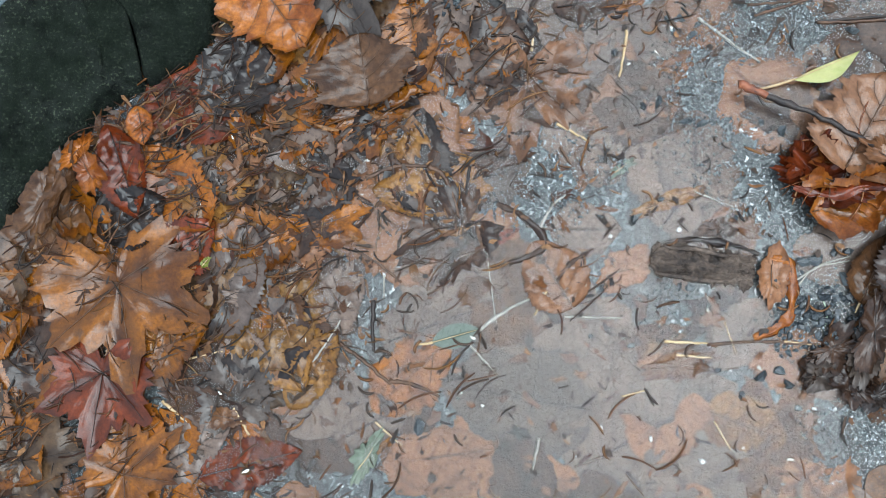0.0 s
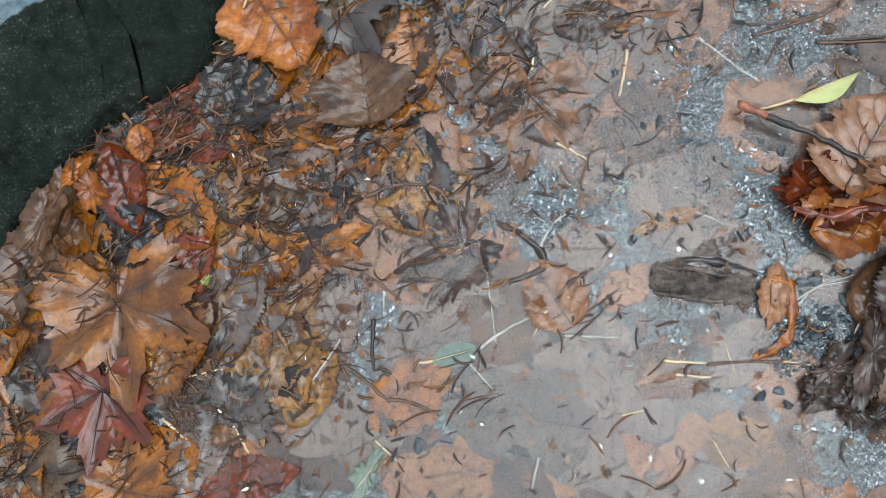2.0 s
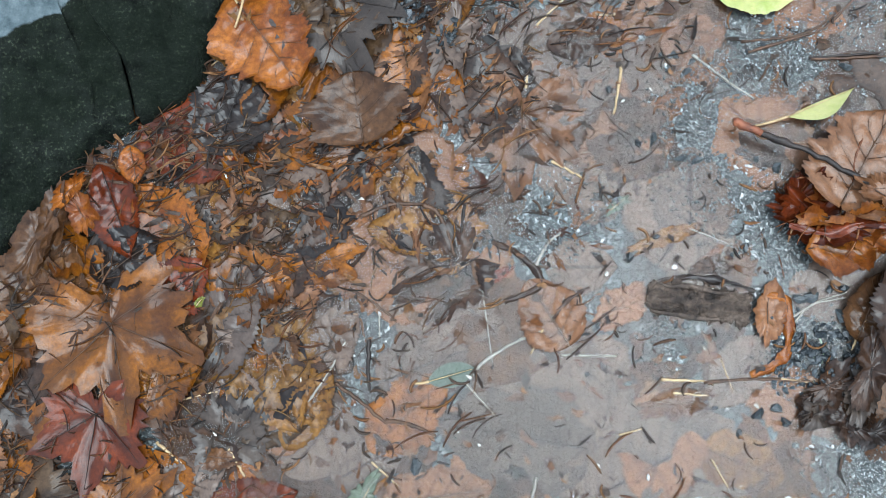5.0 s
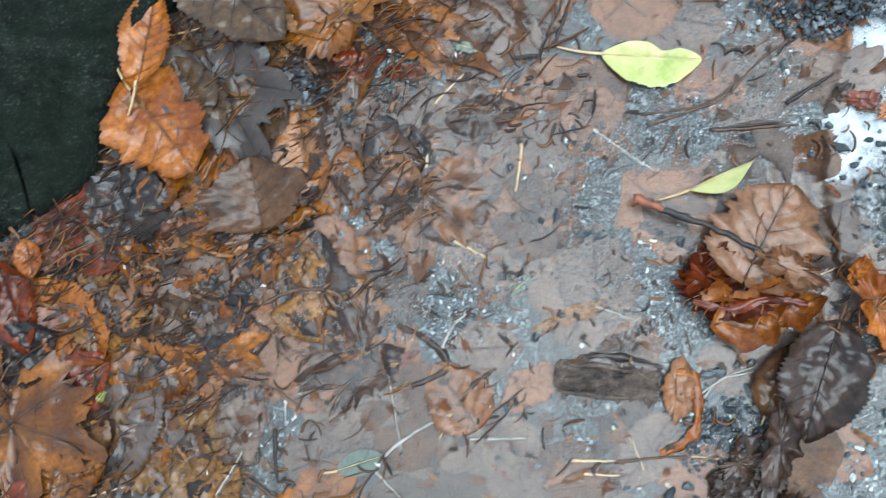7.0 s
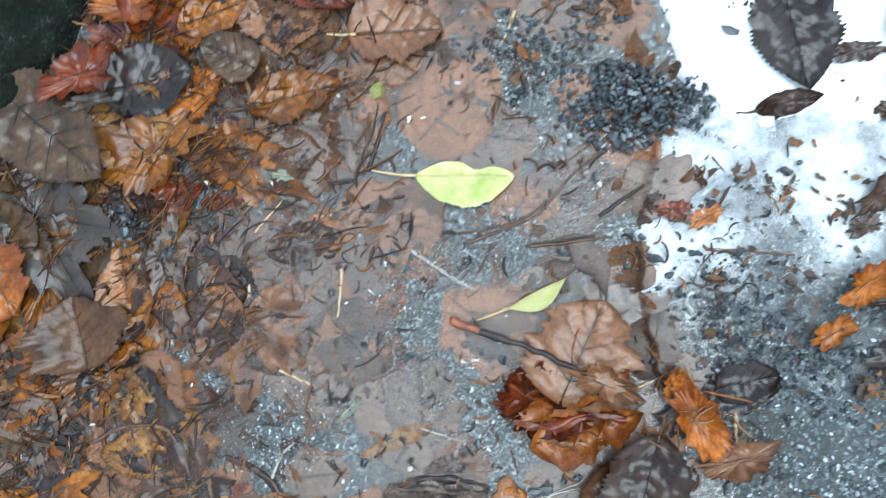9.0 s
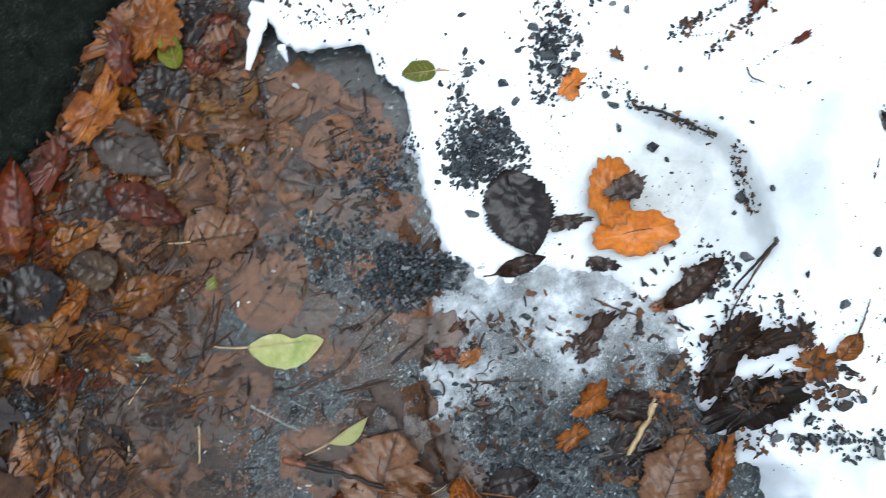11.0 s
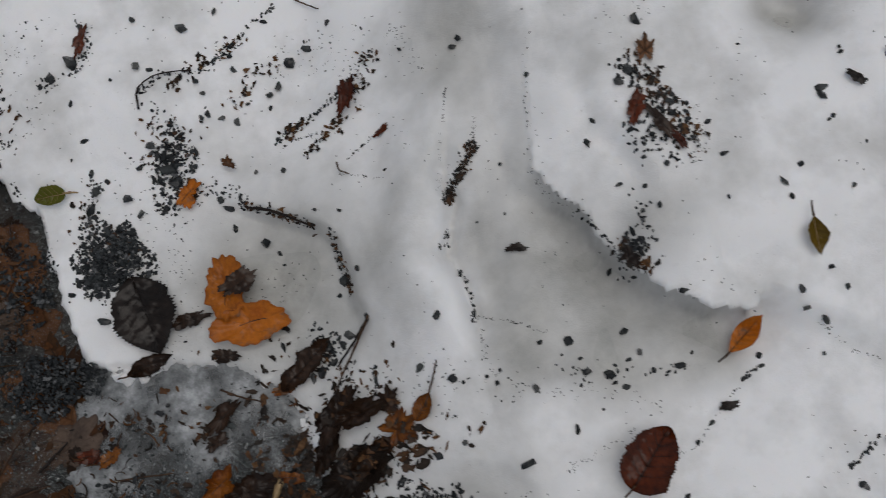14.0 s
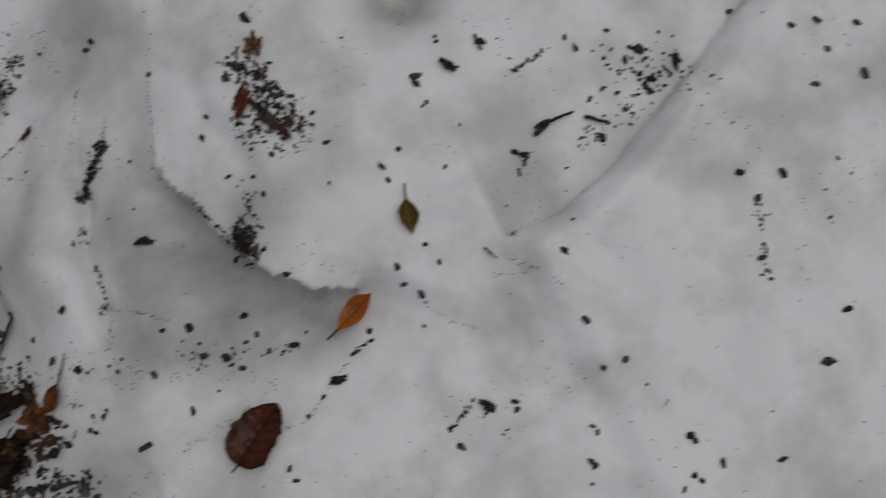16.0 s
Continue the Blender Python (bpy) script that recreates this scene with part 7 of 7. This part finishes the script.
pile(0.383, 0.293, 0.058, 0.038, -0.21, 620, 0.014, 11, "heap of dark angular gravel at the ice edge", 0.005)
pile(0.369, 0.414, 0.046, 0.049, -0.24, 220, 0.002, 12, "dark gravel scattered over wet asphalt", 0.004)
pile(0.491, 0.408, 0.047, 0.047, -0.30, 620, 0.008, 13, "dark gravel lying on the snow edge")
pile(0.471, 0.382, 0.036, 0.020, -0.30, 160, 0.003, 14, "dark gravel lying on the snow edge")
pile(0.581, 0.484, 0.028, 0.046, -0.24, 190, 0.003, 15, "dark gravel lying on the snow edge")
pile(0.696, 0.230, 0.023, 0.026, -0.31, 40, 0.003, 16, "dark gravel between leaves on snow")
pile(0.439, 0.129, 0.067, 0.043, -0.21, 110, 0.003, 17, "dark gravel frozen into grey ice")
pile(0.493, 0.071, 0.088, 0.041, -0.21, 260, 0.004, 18, "dark gravel frozen into grey ice")
pile(-0.054, 0.237, 0.030, 0.018, -0.05, 110, 0.006, 19, "dark gravel caught on wet leaves", 0.008)
pile(-0.027, 0.209, 0.030, 0.015, 0.00, 60, 0.004, 20, "dark gravel caught on wet leaves", 0.006)
pile(1.088, 0.322, 0.034, 0.039, -0.36, 90, 0.004, 21, "dark gravel melted into the snow")
pile(1.023, 0.212, 0.012, 0.022, -0.36, 40, 0.003, 22, "dark gravel melted into the snow")
pile(1.084, 0.379, 0.017, 0.017, -0.40, 25, 0.003, 23, "dark gravel melted into the snow")
pile(0.311, 0.345, 0.068, 0.043, -0.24, 160, 0.001, 24, "dark gravel scattered over wet asphalt", 0.004)
pile(1.481, 0.227, 0.063, 0.040, -0.31, 50, 0.002, 25, "dark gravel melted into the snow")
pile(0.759, 0.049, 0.049, 0.018, -0.33, 60, 0.003, 26, "dark gravel melted into the snow")
pile(0.282, -0.055, 0.050, 0.036, 0.06, 150, 0.002, 27, "dark gravel on wet asphalt", 0.003)


def shreds(cx, cy, radius, count, seed):
    r2 = random.Random(seed)
    out = []
    for _ in range(count):
        x, y = spread(r2, cx, cy, radius, radius * 0.7, r2.uniform(0, 3))
        out.append((x, y, r2.uniform(0.010, 0.026), r2.uniform(0.012, 0.040), r2.uniform(0.0005, 0.0012)))
    needles("leaf_shreds", out, SHRED, "shredded orange leaf strands on the crumpled leaves", "leaf litter", seed)


shreds(0.293, 0.060, 0.050, 26, 31)
shreds(0.409, 0.032, 0.040, 22, 32)

crumbs = []
while len(crumbs) < 330:
    x, y = spread(rnd, 0.60, 0.13, 0.20, 0.13, -0.3)
    if x > 0.40 and rnd.random() < smooth(-0.3, 0.4, fuzz(x, y, 0.04, 41.0)):
        crumbs.append((x, y, rnd.uniform(0.0005, 0.004), rnd.uniform(0.0015, 0.008)))
while len(crumbs) < 800:
    x, y = spread(rnd, 0.665, 0.085, 0.13, 0.075, 0.5)
    if rnd.random() < smooth(-0.4, 0.3, fuzz(x, y, 0.04, 43.0)):
        crumbs.append((x, y, rnd.uniform(0.0005, 0.010), rnd.uniform(0.002, 0.010)))
flakes("leaf_crumbs", crumbs, ROT, "blackened leaf crumbs frozen on grey ice", "leaf litter", 18)

dust = []
while len(dust) < 2600:
    x, y = rnd.uniform(0.3, 1.85), rnd.uniform(-0.34, 0.90)
    if snow_inside(x, y) < 0.006:
        continue
    q = smooth(0.0, 0.5, fuzz(x, y, 0.10, 31.0)) ** 2 + 0.06
    q *= 0.35 + 1.1 * smooth(-0.2, 0.0, 0.72 - x)
    if rnd.random() < q:
        dust.append((x, y, None, rnd.uniform(0.0004, 0.0012) * (1 if rnd.random() < 0.93 else 2.2)))
heap("snow_grit", dust, GRIT, "fine black grit melted into the snow", "grit", seed=9)


def soil(points, width, count, seed, size=(0.0012, 0.005)):
    """Crumbs of dark soil and rotten leaf lying along a line on the snow."""
    r2 = random.Random(seed)
    line = spline(points, 10)
    out = []
    for _ in range(count):
        x, y = line[r2.randrange(len(line))]
        out.append((x + r2.gauss(0, width), y + r2.gauss(0, width), r2.uniform(0.0008, 0.003), r2.uniform(*size)))
    flakes("soil_crumbs", out, ROT, "dark soil and leaf crumbs melted into snow", "soil", seed, (0.3, 0.8))


soil([(0.781, 0.464), (0.801, 0.490), (0.822, 0.509), (0.835, 0.53)], 0.006, 70, 401)
soil([(0.735, 0.450), (0.760, 0.462), (0.781, 0.475)], 0.003, 40, 402)
soil([(1.086, 0.390), (1.098, 0.365), (1.103, 0.340), (1.118, 0.298)], 0.008, 170, 403)
soil([(1.015, 0.225), (1.027, 0.208), (1.034, 0.191)], 0.004, 60, 404)
soil([(0.868, 0.330), (0.878, 0.342), (0.895, 0.358), (0.910, 0.376)], 0.0028, 90, 405)
soil([(0.655, 0.414), (0.690, 0.392), (0.720, 0.364)], 0.002, 50, 406)
soil([(0.738, 0.345), (0.740, 0.310), (0.742, 0.280)], 0.003, 50, 407)
soil([(0.600, 0.500), (0.590, 0.470), (0.599, 0.447)], 0.010, 60, 408)
soil([(0.611, 0.572), (0.650, 0.595), (0.700, 0.615)], 0.004, 70, 409)
soil([(0.669, 0.540), (0.704, 0.567), (0.730, 0.575)], 0.007, 45, 410)
soil([(0.717, 0.483), (0.740, 0.490)], 0.006, 40, 411)
soil([(0.560, 0.505), (0.580, 0.530), (0.625, 0.516)], 0.008, 50, 412)
soil([(0.330, 0.600), (0.380, 0.570), (0.430, 0.600)], 0.014, 60, 413)
soil([(0.470, 0.480), (0.480, 0.430), (0.520, 0.400)], 0.012, 70, 414)
soil([(0.640, 0.270), (0.690, 0.210), (0.730, 0.170)], 0.010, 60, 415)
soil([(0.750, 0.200), (0.745, 0.150), (0.770, 0.100)], 0.012, 40, 416)
